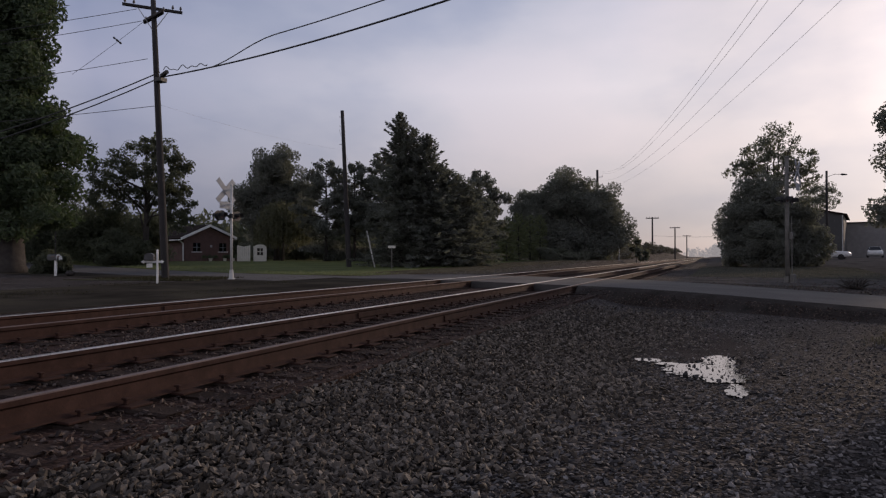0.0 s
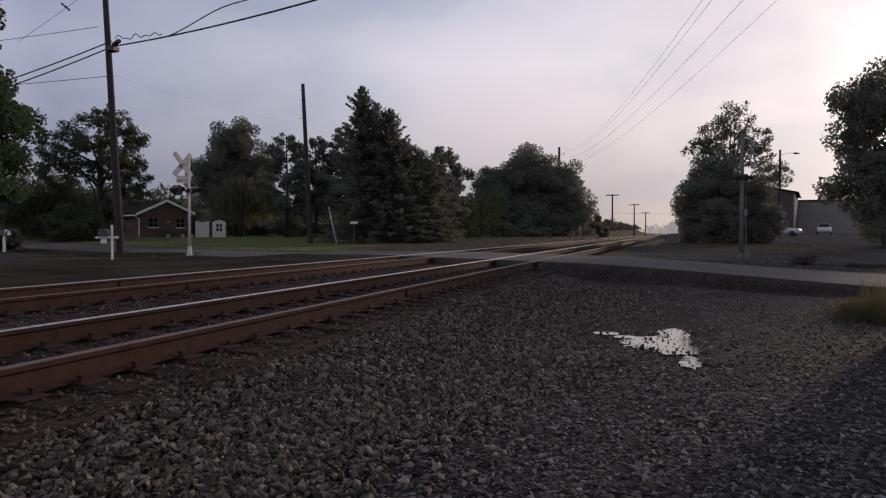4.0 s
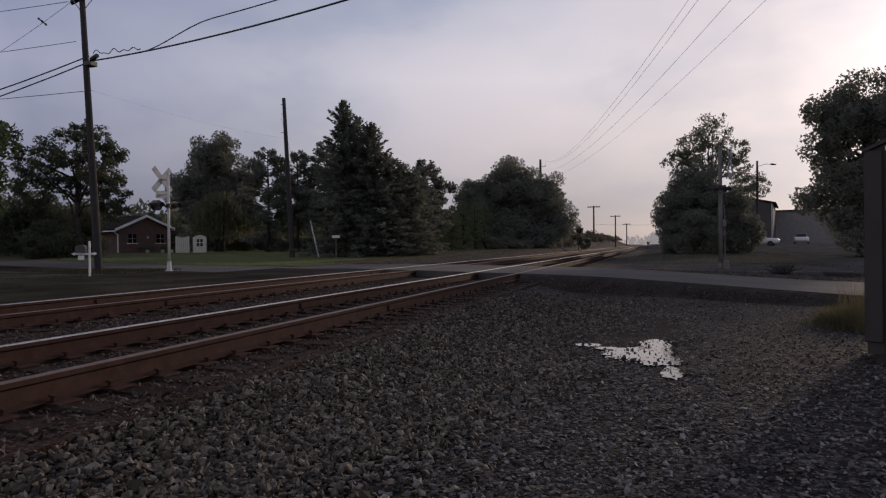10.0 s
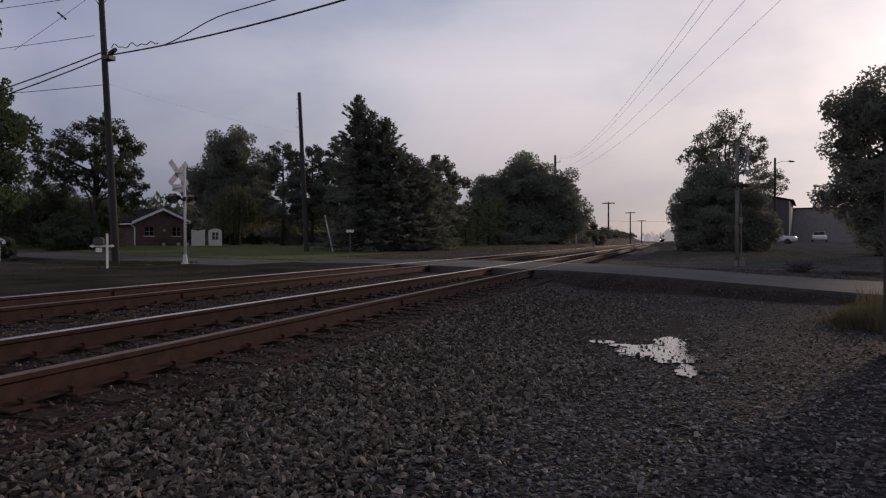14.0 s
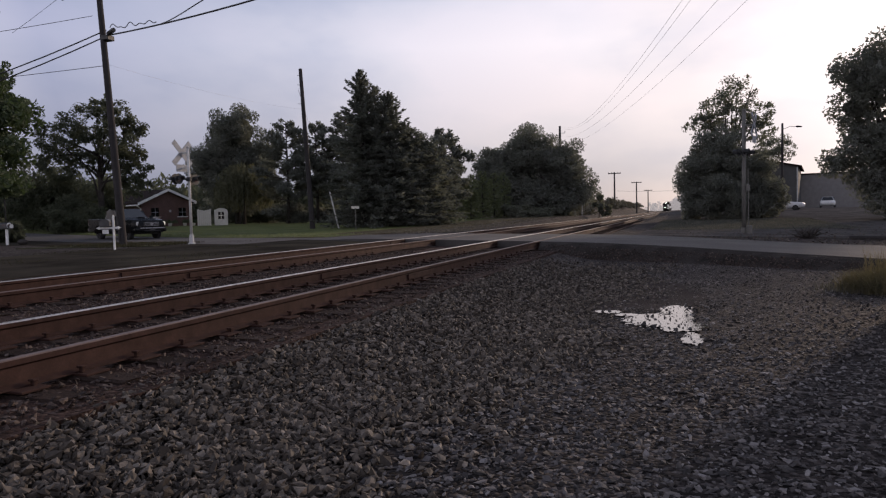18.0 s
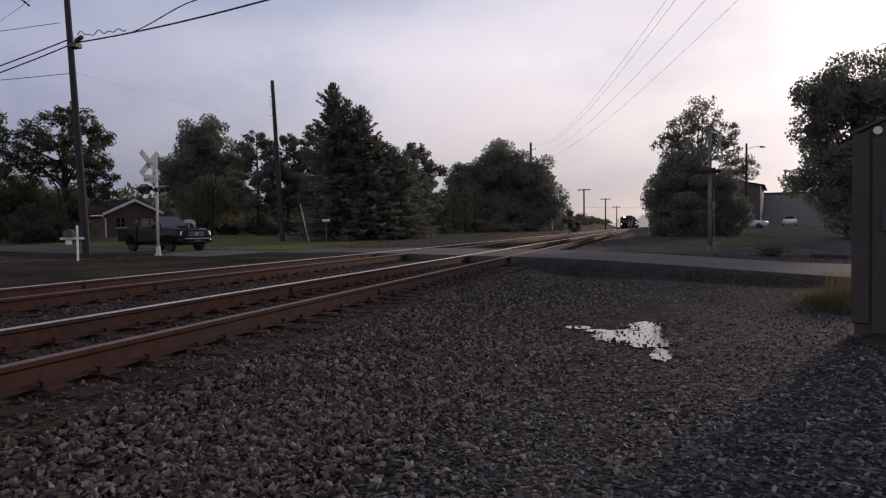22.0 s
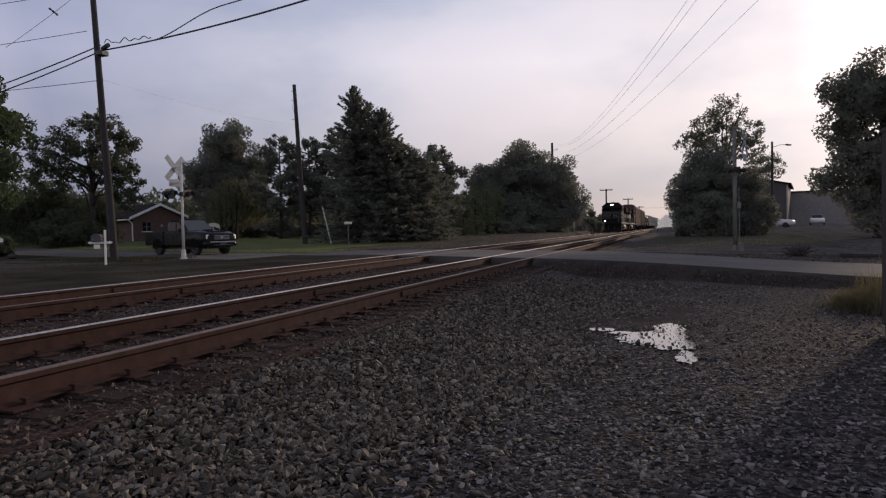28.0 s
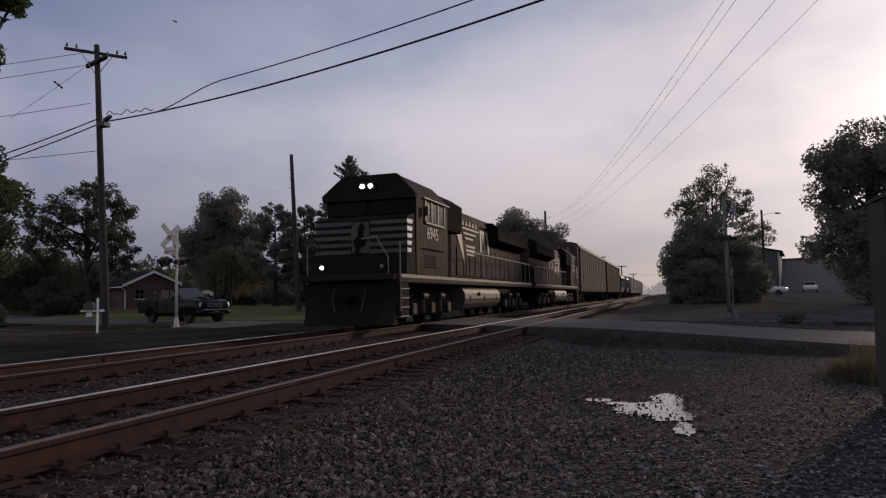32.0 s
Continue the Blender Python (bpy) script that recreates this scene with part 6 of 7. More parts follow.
def autorack(name, side, label):
    L = 29.0
    t = wagon_base(name, L, label, M["steel"])
    prof = [(-1.5, 1.2), (1.5, 1.2), (1.5, 5.2), (1.25, 5.62), (0.7, 5.78), (-0.7, 5.78), (-1.25, 5.62), (-1.5, 5.2)]
    body = part("body", P(prof, 0.6, L - 0.6, "y"), side, t)
    part("roof", P([(-1.53, 5.18), (-1.27, 5.64), (-0.7, 5.81), (0.7, 5.81), (1.27, 5.64), (1.53, 5.18), (1.5, 5.2), (1.25, 5.62), (0.7, 5.785), (-0.7, 5.785), (-1.25, 5.62), (-1.5, 5.2)], 0.58, L - 0.58, "y"), M["rackroof"], t, "dull metal roof")
    for s in (-1, 1):
        for k in range(15):
            y = 0.75 + k * (L - 1.5) / 14
            part("post", B(s * 1.5, s * 1.54, y - 0.05, y + 0.05, 1.2, 5.25), side, body)
        for k in range(14):
            y = 0.75 + (k + 0.5) * (L - 1.5) / 14
            for z in (1.35, 2.7, 4.05):
                part("panel", B(s * 1.5, s * 1.512, y - 0.93, y + 0.93, z, z + 1.3, 0.003), side, body)
        part("top_rail", B(s * 1.5, s * 1.6, 0.6, L - 0.6, 5.12, 5.3), M["rackroof"], body)
    for y, e in ((0.6, -1), (L - 0.6, 1)):
        for k in range(4):
            x = -1.3 + 0.87 * k
            part("end_rib", B(x - 0.03, x + 0.03, y + e * 0.06, y, 1.25, 5.3), M["rackpale"], body)
    return t


def hopper(name, m, label, L=16.8, H=4.65):
    t = wagon_base(name, L, label, M["steel"])
    prof = [(-1.0, 1.2), (1.0, 1.2), (1.52, 2.2), (1.52, 3.7), (1.3, 4.25), (0.7, H - 0.1), (-0.7, H - 0.1), (-1.3, 4.25), (-1.52, 3.7), (-1.52, 2.2)]
    body = part("body", P(prof, 1.9, L - 1.9, "y"), m, t)
    for s in (-1, 1):
        for k in range(9):
            y = 2.0 + k * (L - 4) / 8
            part("rib", B(s * 1.52, s * 1.6, y - 0.05, y + 0.05, 2.1, 3.8), m, body)
    for k in range(4):
        y = 3.4 + k * (L - 6.8) / 3
        part("hatch", T([(0, y, H - 0.1), (0, y, H + 0.08)], 0.45, 14), m, body)
        part("chute", P([(y - 1.2, 1.3), (y + 1.2, 1.3), (y + 0.35, 0.45), (y - 0.35, 0.45)], -0.7, 0.7, "x"), m, body)
    for e in (0.7, L - 0.7):
        part("ladder", B(1.2, 1.5, e - 0.03, e + 0.03, 1.2, 4.2), M["steel"], t)
    return t


def boxcar(name, m, label, L=17.5):
    t = wagon_base(name, L, label, M["steel"])
    prof = [(-1.52, 1.15), (1.52, 1.15), (1.52, 4.75), (0, 4.98), (-1.52, 4.75)]
    body = part("body", P(prof, 0.6, L - 0.6, "y"), m, t)
    for s in (-1, 1):
        for k in range(16):
            y = 0.8 + k * (L - 1.6) / 15
            part("rib", B(s * 1.52, s * 1.57, y - 0.06, y + 0.06, 1.2, 4.7), m, body)
        door = part("door", B(s * 1.57, s * 1.63, L / 2 - 1.6, L / 2 + 1.6, 1.25, 4.6, 0.01), m, body)
        part("door_bar", T([(s * 1.65, L / 2 - 0.6, 1.3), (s * 1.65, L / 2 - 0.6, 4.5)], 0.025, 6), M["steel"], door)
    return t


TRAIN = []
TRAIN.append((locomotive("locomotive", True, "dusty black freight locomotive with white nose stripes and lit headlights"), 0.0, 0))
TRAIN.append((locomotive("locomotive", False, "second black freight locomotive running tail first"), 42.9, 180))
TRAIN.append((autorack("autorack_wagon", M["racklit"], "tall pinkish-brown car-carrying wagon, painted paler for sunlight, with a dull metal roof"), 44.4, 0))
TRAIN.append((autorack("autorack_wagon", M["rackbrown"], "tall brown car-carrying wagon with a dull metal roof"), 74.6, 0))
TRAIN.append((hopper("hopper_wagon", M["hopper"], "weathered dark covered hopper wagon"), 105.2, 0))
TRAIN.append((hopper("hopper_wagon", M["hopper"], "weathered dark covered hopper wagon"), 123.0, 0))
for k in range(5):
    TRAIN.append((boxcar("box_wagon", M["whitecar"], "soiled white ribbed box wagon"), 141.0 + 18.4 * k, 0))

# ---- road vehicles ----
M["truckpaint"] = mat("dark_green_black_car_paint", (0.008, 0.009, 0.0095), 0.26, 0, 2, 0.15, 10, 0, spec=0.13, coat=0.02)
M["screen"] = mat("windscreen_glass", (0.02, 0.022, 0.024), 0.08, 0, 2, 0.1, 10, 0, spec=0.6, coat=0.2)
M["rubber"] = mat("tyre_rubber", (0.02, 0.02, 0.02), 0.85, 0, 10, 0.2, 60, 0.2, dist=0.004)
M["alloy"] = mat("grey_alloy", (0.10, 0.10, 0.105), 0.5, 0.8, 5, 0.15, 30, 0.05)
M["chrome"] = mat("dull_chrome", (0.36, 0.36, 0.37), 0.3, 1.0, 5, 0.1, 30, 0.0)
M["lampglass"] = mat("clear_lamp_glass", (0.75, 0.74, 0.70), 0.12, 0.2, 5, 0.1, 30, 0, spec=0.9)
M["drl"] = glow_mat("running_light_glow", (1.0, 0.93, 0.8), 0.5)
M["carwhite"] = mat("white_car_paint", (0.5, 0.5, 0.5), 0.25, 0, 2, 0.05, 10, 0, coat=0.5)


def road_wheel(parent, x, y, r, w=0.24):
    """A wheel whose own origin is its hub."""
    s = 1 if y > 0 else -1
    tyre_ring = [(0, -w / 2, 0), (0, -w / 2 + 0.03, 0), (0, w / 2 - 0.03, 0), (0, w / 2, 0)]
    wheel = new("wheel")
    wheel.parent = parent
    wheel.matrix_basis = pose(x, y, r)
    part("tyre", T(tyre_ring, [r * 0.9, r, r, r * 0.9], 22), M["rubber"], wheel)
    part("rim", T([(0, s * (w / 2 - 0.02), 0), (0, s * (w / 2 + 0.008), 0)], [r * 0.62, r * 0.58], 18), M["alloy"], wheel)
    for k in range(6):
        a = k * math.pi / 3
        bm = B(-0.03, 0.03, s * (w / 2), s * (w / 2 + 0.018), 0.05, r * 0.58, 0.004)
        bmesh.ops.rotate(bm, verts=bm.verts[:], matrix=Matrix.Rotation(a, 3, "Y"), cent=(0, 0, 0))
        part("spoke", bm, M["steel"], wheel)
    return wheel


def loft(bm, sections, close=True):
    """Skin through rings of equal length."""
    rings = [[bm.verts.new(p) for p in s] for s in sections]
    n = len(rings[0])
    for r0, r1 in zip(rings, rings[1:]):
        for k in range(n):
            bm.faces.new((r0[k], r0[(k + 1) % n], r1[(k + 1) % n], r1[k]))
    if close:
        bm.faces.new(rings[0][::-1])
        bm.faces.new(rings[-1])
    bmesh.ops.recalc_face_normals(bm, faces=bm.faces[:])
    return bm


def ring(x, hw, z0, z1, inset=0.06, e=0.07):
    """A rounded cross-section at x."""
    return [(x, -hw, z0 + e), (x, -hw + e, z0), (x, hw - e, z0), (x, hw, z0 + e), (x, hw, z1 - e * 1.6), (x, hw - inset, z1 - e * 0.4), (x, hw - inset - e, z1), (x, -hw + inset + e, z1), (x, -hw + inset, z1 - e * 0.4), (x, -hw, z1 - e * 1.6)]


def pickup():
    """Origin on the ground under the front axle; it drives along +x."""
    t = thing("pickup_truck", (-60, 40, -0.1), "dark pickup truck waiting on the lane at the crossing", "pickup truck")
    K = M["truckpaint"]
    front = loft(bmesh.new(), [ring(0.93, 0.78, 0.5, 0.98), ring(0.86, 0.86, 0.42, 1.06), ring(0.5, 0.93, 0.40, 1.13), ring(0.0, 0.95, 0.40, 1.17), ring(-0.75, 0.95, 0.40, 1.21), ring(-0.95, 0.95, 0.40, 1.2)])
    body = part("front_body", front, K, t, "glossy dark bonnet and wings", True)
    part("bonnet_ridge", loft(bmesh.new(), [ring(0.55, 0.5, 1.08, 1.16), ring(-0.8, 0.55, 1.15, 1.245)]), K, t, smooth=True)
    part("scoop", B(-0.35, -0.05, -0.22, 0.22, 1.2, 1.27, 0.02), K, t)
    part("cab_lower", loft(bmesh.new(), [ring(-0.9, 0.95, 0.42, 1.18), ring(-1.6, 0.95, 0.42, 1.2), ring(-2.62, 0.95, 0.42, 1.2)]), K, t, smooth=True)
    cabin = bmesh.new()
    loft(cabin, [[(-0.78, -0.82, 1.17), (-0.78, 0.82, 1.17), (-1.42, 0.66, 1.70), (-1.42, -0.66, 1.70)], [(-1.5, -0.84, 1.17), (-1.5, 0.84, 1.17), (-1.55, 0.68, 1.75), (-1.55, -0.68, 1.75)], [(-2.2, -0.84, 1.17), (-2.2, 0.84, 1.17), (-2.2, 0.68, 1.76), (-2.2, -0.68, 1.76)], [(-2.68, -0.82, 1.17), (-2.68, 0.82, 1.17), (-2.52, 0.66, 1.72), (-2.52, -0.66, 1.72)]])
    cab = part("cabin", cabin, K, t, "dark cabin", False)
    part("windscreen", loft(bmesh.new(), [[(-0.80, -0.74, 1.21), (-0.80, 0.74, 1.21), (-1.38, 0.6, 1.68), (-1.38, -0.6, 1.68)], [(-0.765, -0.74, 1.215), (-0.765, 0.74, 1.215), (-1.37, 0.6, 1.70), (-1.37, -0.6, 1.70)]]), M["screen"], cab, "windscreen that mirrors the sky")
    for s in (-1, 1):
        part("side_window", P([(-0.98, 1.22), (-1.62, 1.22), (-1.62, 1.66), (-1.46, 1.66)], s * 0.78, s * 0.826, "y"), M["glass"], cab)
        part("side_window", P([(-1.7, 1.22), (-2.45, 1.22), (-2.4, 1.66), (-1.7, 1.66)], s * 0.78, s * 0.826, "y"), M["glass"], cab)
        part("mirror", B(-1.0, -0.86, s * 0.96, s * 1.16, 1.14, 1.34, 0.03), K, t)
        door = part("door", B(-1.72, -0.84, s * 0.945, s * 0.957, 0.5, 1.15, 0.005), K, t)
        part("handle", B(-1.66, -1.48, s * 0.957, s * 0.99, 1.0, 1.05, 0.01), M["black"], door)
        part("door", B(-2.55, -1.76, s * 0.945, s * 0.957, 0.5, 1.15, 0.005), K, t)
        part("headlamp", loft(bmesh.new(), [ring(0.9, 0.16, 0.78, 0.98, 0.02, 0.02), ring(0.62, 0.18, 0.8, 1.02, 0.02, 0.02)]), M["drl"] if s > 0 else M["lampglass"], t, "clear headlamp").location = (0.02, s * 0.68, 0)
        part("tail_lamp", B(-4.45, -4.36, s * 0.78, s * 0.95, 0.78, 1.12, 0.02), M["lens"], t)
        part("wheel_arch", P([(0.46 * math.cos(a), 0.37 + 0.47 * math.sin(a)) for a in np.linspace(0, math.pi, 12)], s * 0.90, s * 0.955, "y"), M["steel"], t)
        ra = part("wheel_arch", P([(-3.25 + 0.46 * math.cos(a), 0.37 + 0.47 * math.sin(a)) for a in np.linspace(0, math.pi, 12)], s * 0.90, s * 0.955, "y"), M["steel"], t)
        part("bed_side", B(-4.42, -2.7, s * 0.87, s * 0.95, 0.5, 1.2, 0.02), K, t)
        part("fog_lamp", disc(bmesh.new(), (0.99, s * 0.62, 0.52), 0.07, 0.03, "x", 12), M["lampglass"], t)
    part("bed_floor", B(-4.42, -2.7, -0.87, 0.87, 0.6, 0.68), K, t)
    part("tailgate", B(-4.46, -4.4, -0.86, 0.86, 0.6, 1.2, 0.015), K, t)
    part("front_wall", B(-2.74, -2.68, -0.87, 0.87, 0.6, 1.2), K, t)
    part("bumper", loft(bmesh.new(), [ring(1.04, 0.7, 0.44, 0.66), ring(0.98, 0.88, 0.42, 0.68), ring(0.7, 0.95, 0.42, 0.68)]), K, t, smooth=True)
    part("bumper_trim", B(1.03, 1.055, -0.7, 0.7, 0.6, 0.66, 0.01), M["chrome"], t, "chrome bumper trim")
    part("rear_bumper", B(-4.6, -4.42, -0.9, 0.9, 0.48, 0.66, 0.03), M["chrome"], t)
    gr = part("grille", B(0.93, 0.955, -0.46, 0.46, 0.72, 0.98, 0.02), M["black"], t, "black grille with chrome bars")
    for z in (0.76, 0.84, 0.92):
        part("grille_bar", B(0.955, 0.97, -0.42, 0.42, z, z + 0.025, 0.005), M["chrome"], gr)
    part("badge", T([(0.962, 0, 0.85), (0.975, 0, 0.85)], 0.08, 12), M["chrome"], gr)
    part("blank_panel", B(1.04, 1.05, -0.16, 0.16, 0.5, 0.62), M["darkbox"], t)
    part("chassis", B(-4.3, 0.5, -0.6, 0.6, 0.3, 0.5), M["black"], t)
    part("lower_intake", B(0.98, 1.045, -0.5, 0.5, 0.46, 0.5), M["black"], t)
    wheels = [road_wheel(t, x, s * 0.8, 0.37) for x in (0.0, -3.25) for s in (-1, 1)]
    return t, wheels


PICKUP, PICKUP_WHEELS = pickup()


def parked_car(x, y, rz, label):
    t = thing("parked_car", (x, y, float(ground_z(x, y)), 0, 0, rz), label, "car", group="parked cars")
    K = M["carwhite"]
    part("body", loft(bmesh.new(), [ring(0.85, 0.7, 0.4, 0.72), ring(0.6, 0.86, 0.3, 0.86), ring(-0.9, 0.88, 0.28, 0.98), ring(-2.9, 0.88, 0.28, 1.0), ring(-3.55, 0.84, 0.34, 0.96), ring(-3.7, 0.7, 0.45, 0.86)]), K, t, smooth=True)
    cab = part("cabin", loft(bmesh.new(), [[(-0.6, -0.74, 0.95), (-0.6, 0.74, 0.95), (-1.25, 0.58, 1.40), (-1.25, -0.58, 1.40)], [(-1.7, -0.76, 0.97), (-1.7, 0.76, 0.97), (-1.7, 0.6, 1.45), (-1.7, -0.6, 1.45)], [(-3.2, -0.74, 0.97), (-3.2, 0.74, 0.97), (-2.6, 0.58, 1.4), (-2.6, -0.58, 1.4)]]), K, t)
    part("windscreen", loft(bmesh.new(), [[(-0.62, -0.66, 0.99), (-0.62, 0.66, 0.99), (-1.2, 0.54, 1.38), (-1.2, -0.54, 1.38)], [(-0.58, -0.66, 0.995), (-0.58, 0.66, 0.995), (-1.18, 0.54, 1.40), (-1.18, -0.54, 1.40)]]), M["glass"], cab)
    for s in (-1, 1):
        part("side_window", P([(-1.0, 1.0), (-2.75, 1.0), (-2.5, 1.36), (-1.35, 1.36)], s * 0.68, s * 0.75, "y"), M["glass"], cab)
        part("headlamp", B(0.7, 0.84, s * 0.48, s * 0.72, 0.58, 0.72, 0.02), M["lampglass"], t)
        part("tail_lamp", B(-3.68, -3.6, s * 0.5, s * 0.76, 0.7, 0.84, 0.02), M["lens"], t)
    for xx in (0.0, -2.7):
        for s in (-1, 1):
            road_wheel(t, xx, s * 0.78, 0.31, 0.2)
    return t


parked_car(11.9, 80.6, -14, "white car parked sideways beside the warehouse")
parked_car(17.9, 97.0, -100.4, "white car parked nose out beside the warehouse")

# ---- puddle ----
def puddle():
    h = 0.03
    vs, fs, idx = [], [], {}
    blobs = [(-0.24, 7.85, 0.36, 0.5), (0.02, 7.5, 0.24, 0.36), (-0.02, 8.7, 0.2, 0.42), (0.04, 8.1, 0.15, 0.55), (0.13, 6.8, 0.1, 0.36), (-0.8, 8.4, 0.17, 0.15), (-0.56, 8.2, 0.13, 0.12)]
    for i in range(-125, 60):
        for j in range(198, 325):
            x, y = i * 0.012, j * h
            f = max(1 - ((x - a) / rx) ** 2 - ((y - b) / ry) ** 2 for a, b, rx, ry in blobs)
            f = min(f, 0.55) + 0.4 * noise.noise(Vector((x * 5, y * 3.2, 1.0))) + 0.45 * noise.noise(Vector((x * 14, y * 9, 4.0))) + 0.4 * noise.noise(Vector((x * 27, y * 15, 7.0)))
            if f > 0.1:
                q = []
                for dx, dy in ((0, 0), (1, 0), (1, 1), (0, 1)):
                    k = (i + dx, j + dy)
                    if k not in idx:
                        idx[k] = len(vs)
                        jx, jy = noise.noise(Vector((k[0] * 0.7, k[1] * 0.7, 2))) * 0.006, noise.noise(Vector((k[0] * 0.7, k[1] * 0.7, 8))) * 0.012
                        vs.append((k[0] * 0.012 + jx, k[1] * h + jy, -0.412))
                    q.append(idx[k])
                fs.append(q)
    return tagged(mesh_np("puddle", vs, fs, M["water"]), "shallow rain puddle shining between gravel", "puddle", kind="structure"), {k for k in idx}


PUDDLE, WET = puddle()


def wet_mud(x, y):
    """How far a place lies inside the patch of wet silt round the water."""
    f = 1 - ((x + 0.65) / 1.1) ** 2 - ((y - 10.4) / 2.0) ** 2
    return f + 0.45 * noise.noise(Vector((x * 2.2, y * 1.2, 3))) + 0.25 * noise.noise(Vector((x * 7, y * 4, 5)))


def mud_sheet():
    vs, fs, idx = [], [], {}
    for i in range(-56, 24):
        for j in range(56, 128):
            if wet_mud(i * 0.04 + 0.02, j * 0.1 + 0.05) > 0.12:
                q = []
                for k in ((i, j), (i + 1, j), (i + 1, j + 1), (i, j + 1)):
                    if k not in idx:
                        idx[k] = len(vs)
                        x, y = k[0] * 0.04, k[1] * 0.1
                        vs.append((x, y, float(ground_z(x, y)) + 0.006))
                    q.append(idx[k])
                fs.append(q)
    return tagged(mesh_np("wet_silt", vs, fs, M["mud"], smooth=True), "dark wet silt spread round the puddle", "mud", kind="structure")


mud_sheet()


# ---- broken stone: single pieces near the eye, the rest joined ----
def stone_shapes(rng, count, flat=0.62):
    """Broken stones: hulls of a few points, so that each has flat faces and sharp edges."""
    out = []
    while len(out) < count:
        p = rng.normal(size=(9, 3))
        p /= np.linalg.norm(p, axis=1)[:, None]
        p *= (0.8 + 0.3 * rng.random((9, 1))) * np.array([1.3 + 0.3 * rng.random(), 0.95, flat * (0.75 + 0.5 * rng.random())])
        bm = bmesh.new()
        vs = [bm.verts.new(q) for q in p]
        bmesh.ops.convex_hull(bm, input=vs)
        loose = [v for v in bm.verts if not v.link_faces]
        bmesh.ops.delete(bm, geom=loose, context="VERTS")
        bmesh.ops.triangulate(bm, faces=bm.faces[:])
        bm.verts.index_update()
        out.append((np.array([v.co[:] for v in bm.verts]), np.array([[v.index for v in f.verts] for f in bm.faces])))
        bm.free()
    return out


def turn_many(rng, n, tip):
    q = rng.normal(size=(n, 4)) * np.array([1.0, tip, tip, 1.4])
    q /= np.linalg.norm(q, axis=1)[:, None]
    w, x, y, z = q.T
    return np.stack([np.stack([1 - 2 * (y * y + z * z), 2 * (x * y - z * w), 2 * (x * z + y * w)], -1), np.stack([2 * (x * y + z * w), 1 - 2 * (x * x + z * z), 2 * (y * z - x * w)], -1), np.stack([2 * (x * z - y * w), 2 * (y * z + x * w), 1 - 2 * (x * x + y * y)], -1)], 1)


def scatter(name, pts, size, label, seed, category="gravel", sink=0.15, material="stone", flat=0.62, tip=0.38):
    rng = np.random.default_rng(seed)
    shapes = stone_shapes(rng, 20, flat)
    n = len(pts)
    R = turn_many(rng, n, tip)
    pick = rng.integers(0, len(shapes), n)
    S = np.asarray(size) * (0.55 + 0.85 * rng.random(n) ** 1.6)
    c = np.stack([pts[:, 0], pts[:, 1], ground_z(pts[:, 0], pts[:, 1]) + S * sink + pts[:, 2]], -1)
    V, F, base = [], [], 0
    for k, (sv, sf) in enumerate(shapes):
        i = np.flatnonzero(pick == k)
        v = np.einsum("nij,kj->nki", R[i], sv) * S[i, None, None] + c[i, None]
        V.append(v.reshape(-1, 3))
        F.append((sf[None] + len(sv) * np.arange(len(i))[:, None, None]).reshape(-1, 3) + base)
        base += len(i) * len(sv)
    return tagged(mesh_np(name, np.concatenate(V), np.concatenate(F), M[material]), label, category, kind="stuff")


def wet_at(p):
    return np.array([(math.floor(x / 0.012), math.floor(y / 0.03)) in WET for x, y in p[:, :2]])


def strewn(rng, n, x0, x1, y0, y1, weight):
    """n places in a field, thick where weight is high."""
    got = []
    while sum(len(q) for q in got) < n:
        q = np.stack([x0 + (x1 - x0) * rng.random(2 * n), y0 + (y1 - y0) * rng.random(2 * n)], -1)
        got.append(q[rng.random(2 * n) < weight(q[:, 0], q[:, 1])])
    return np.concatenate(got)[:n]


def thinning(x, y):
    """Stones lie thickest round the standpoint and thin out evenly with distance."""
    d = np.hypot(x + 0.6, y - 2.6)
    return 1 / (1 + (d / 4.6) ** 1.7) * (1 - smooth01(13, 17.2, y)) * smooth01(-7, -1, y) * (1 - smooth01(5, 8, x))


def coarse_share(x, y):
    """1 on the shoulder of the track, 0 on the finer lot, mixed between."""
    edge = -1.45 + 0.10 * (y - 2.7) + 0.25 * np.sin(1.3 * y) + 0.12 * np.sin(3.1 * y + 1)
    return 1 - smooth01(-0.35, 0.55, x - edge)


def clear_of_ties(x, y):
    """Few stones lie on the tie ends beside the rail."""
    return smooth01(-3.42, -2.95, x + 0.10 * np.sin(2.1 * y) + 0.07 * np.sin(5.3 * y + 2))


srng = np.random.default_rng(5)
# shoulder of the track: coarse ballast
p = strewn(srng, 44000, -3.5, 1.5, -7, 17.2, lambda x, y: thinning(x, y) * coarse_share(x, y) * clear_of_ties(x, y))
p = p[~wet_at(p)]
p = np.column_stack([p, 0.034 * srng.random(len(p)) * smooth01(-0.8, -1.8, p[:, 0])])
scatter("ballast_shoulder", p, 0.021 + 0.009 * srng.random(len(p)), "coarse grey and brown ballast on the shoulder of the track", 6, material="stone_warm", flat=0.66, tip=0.45)
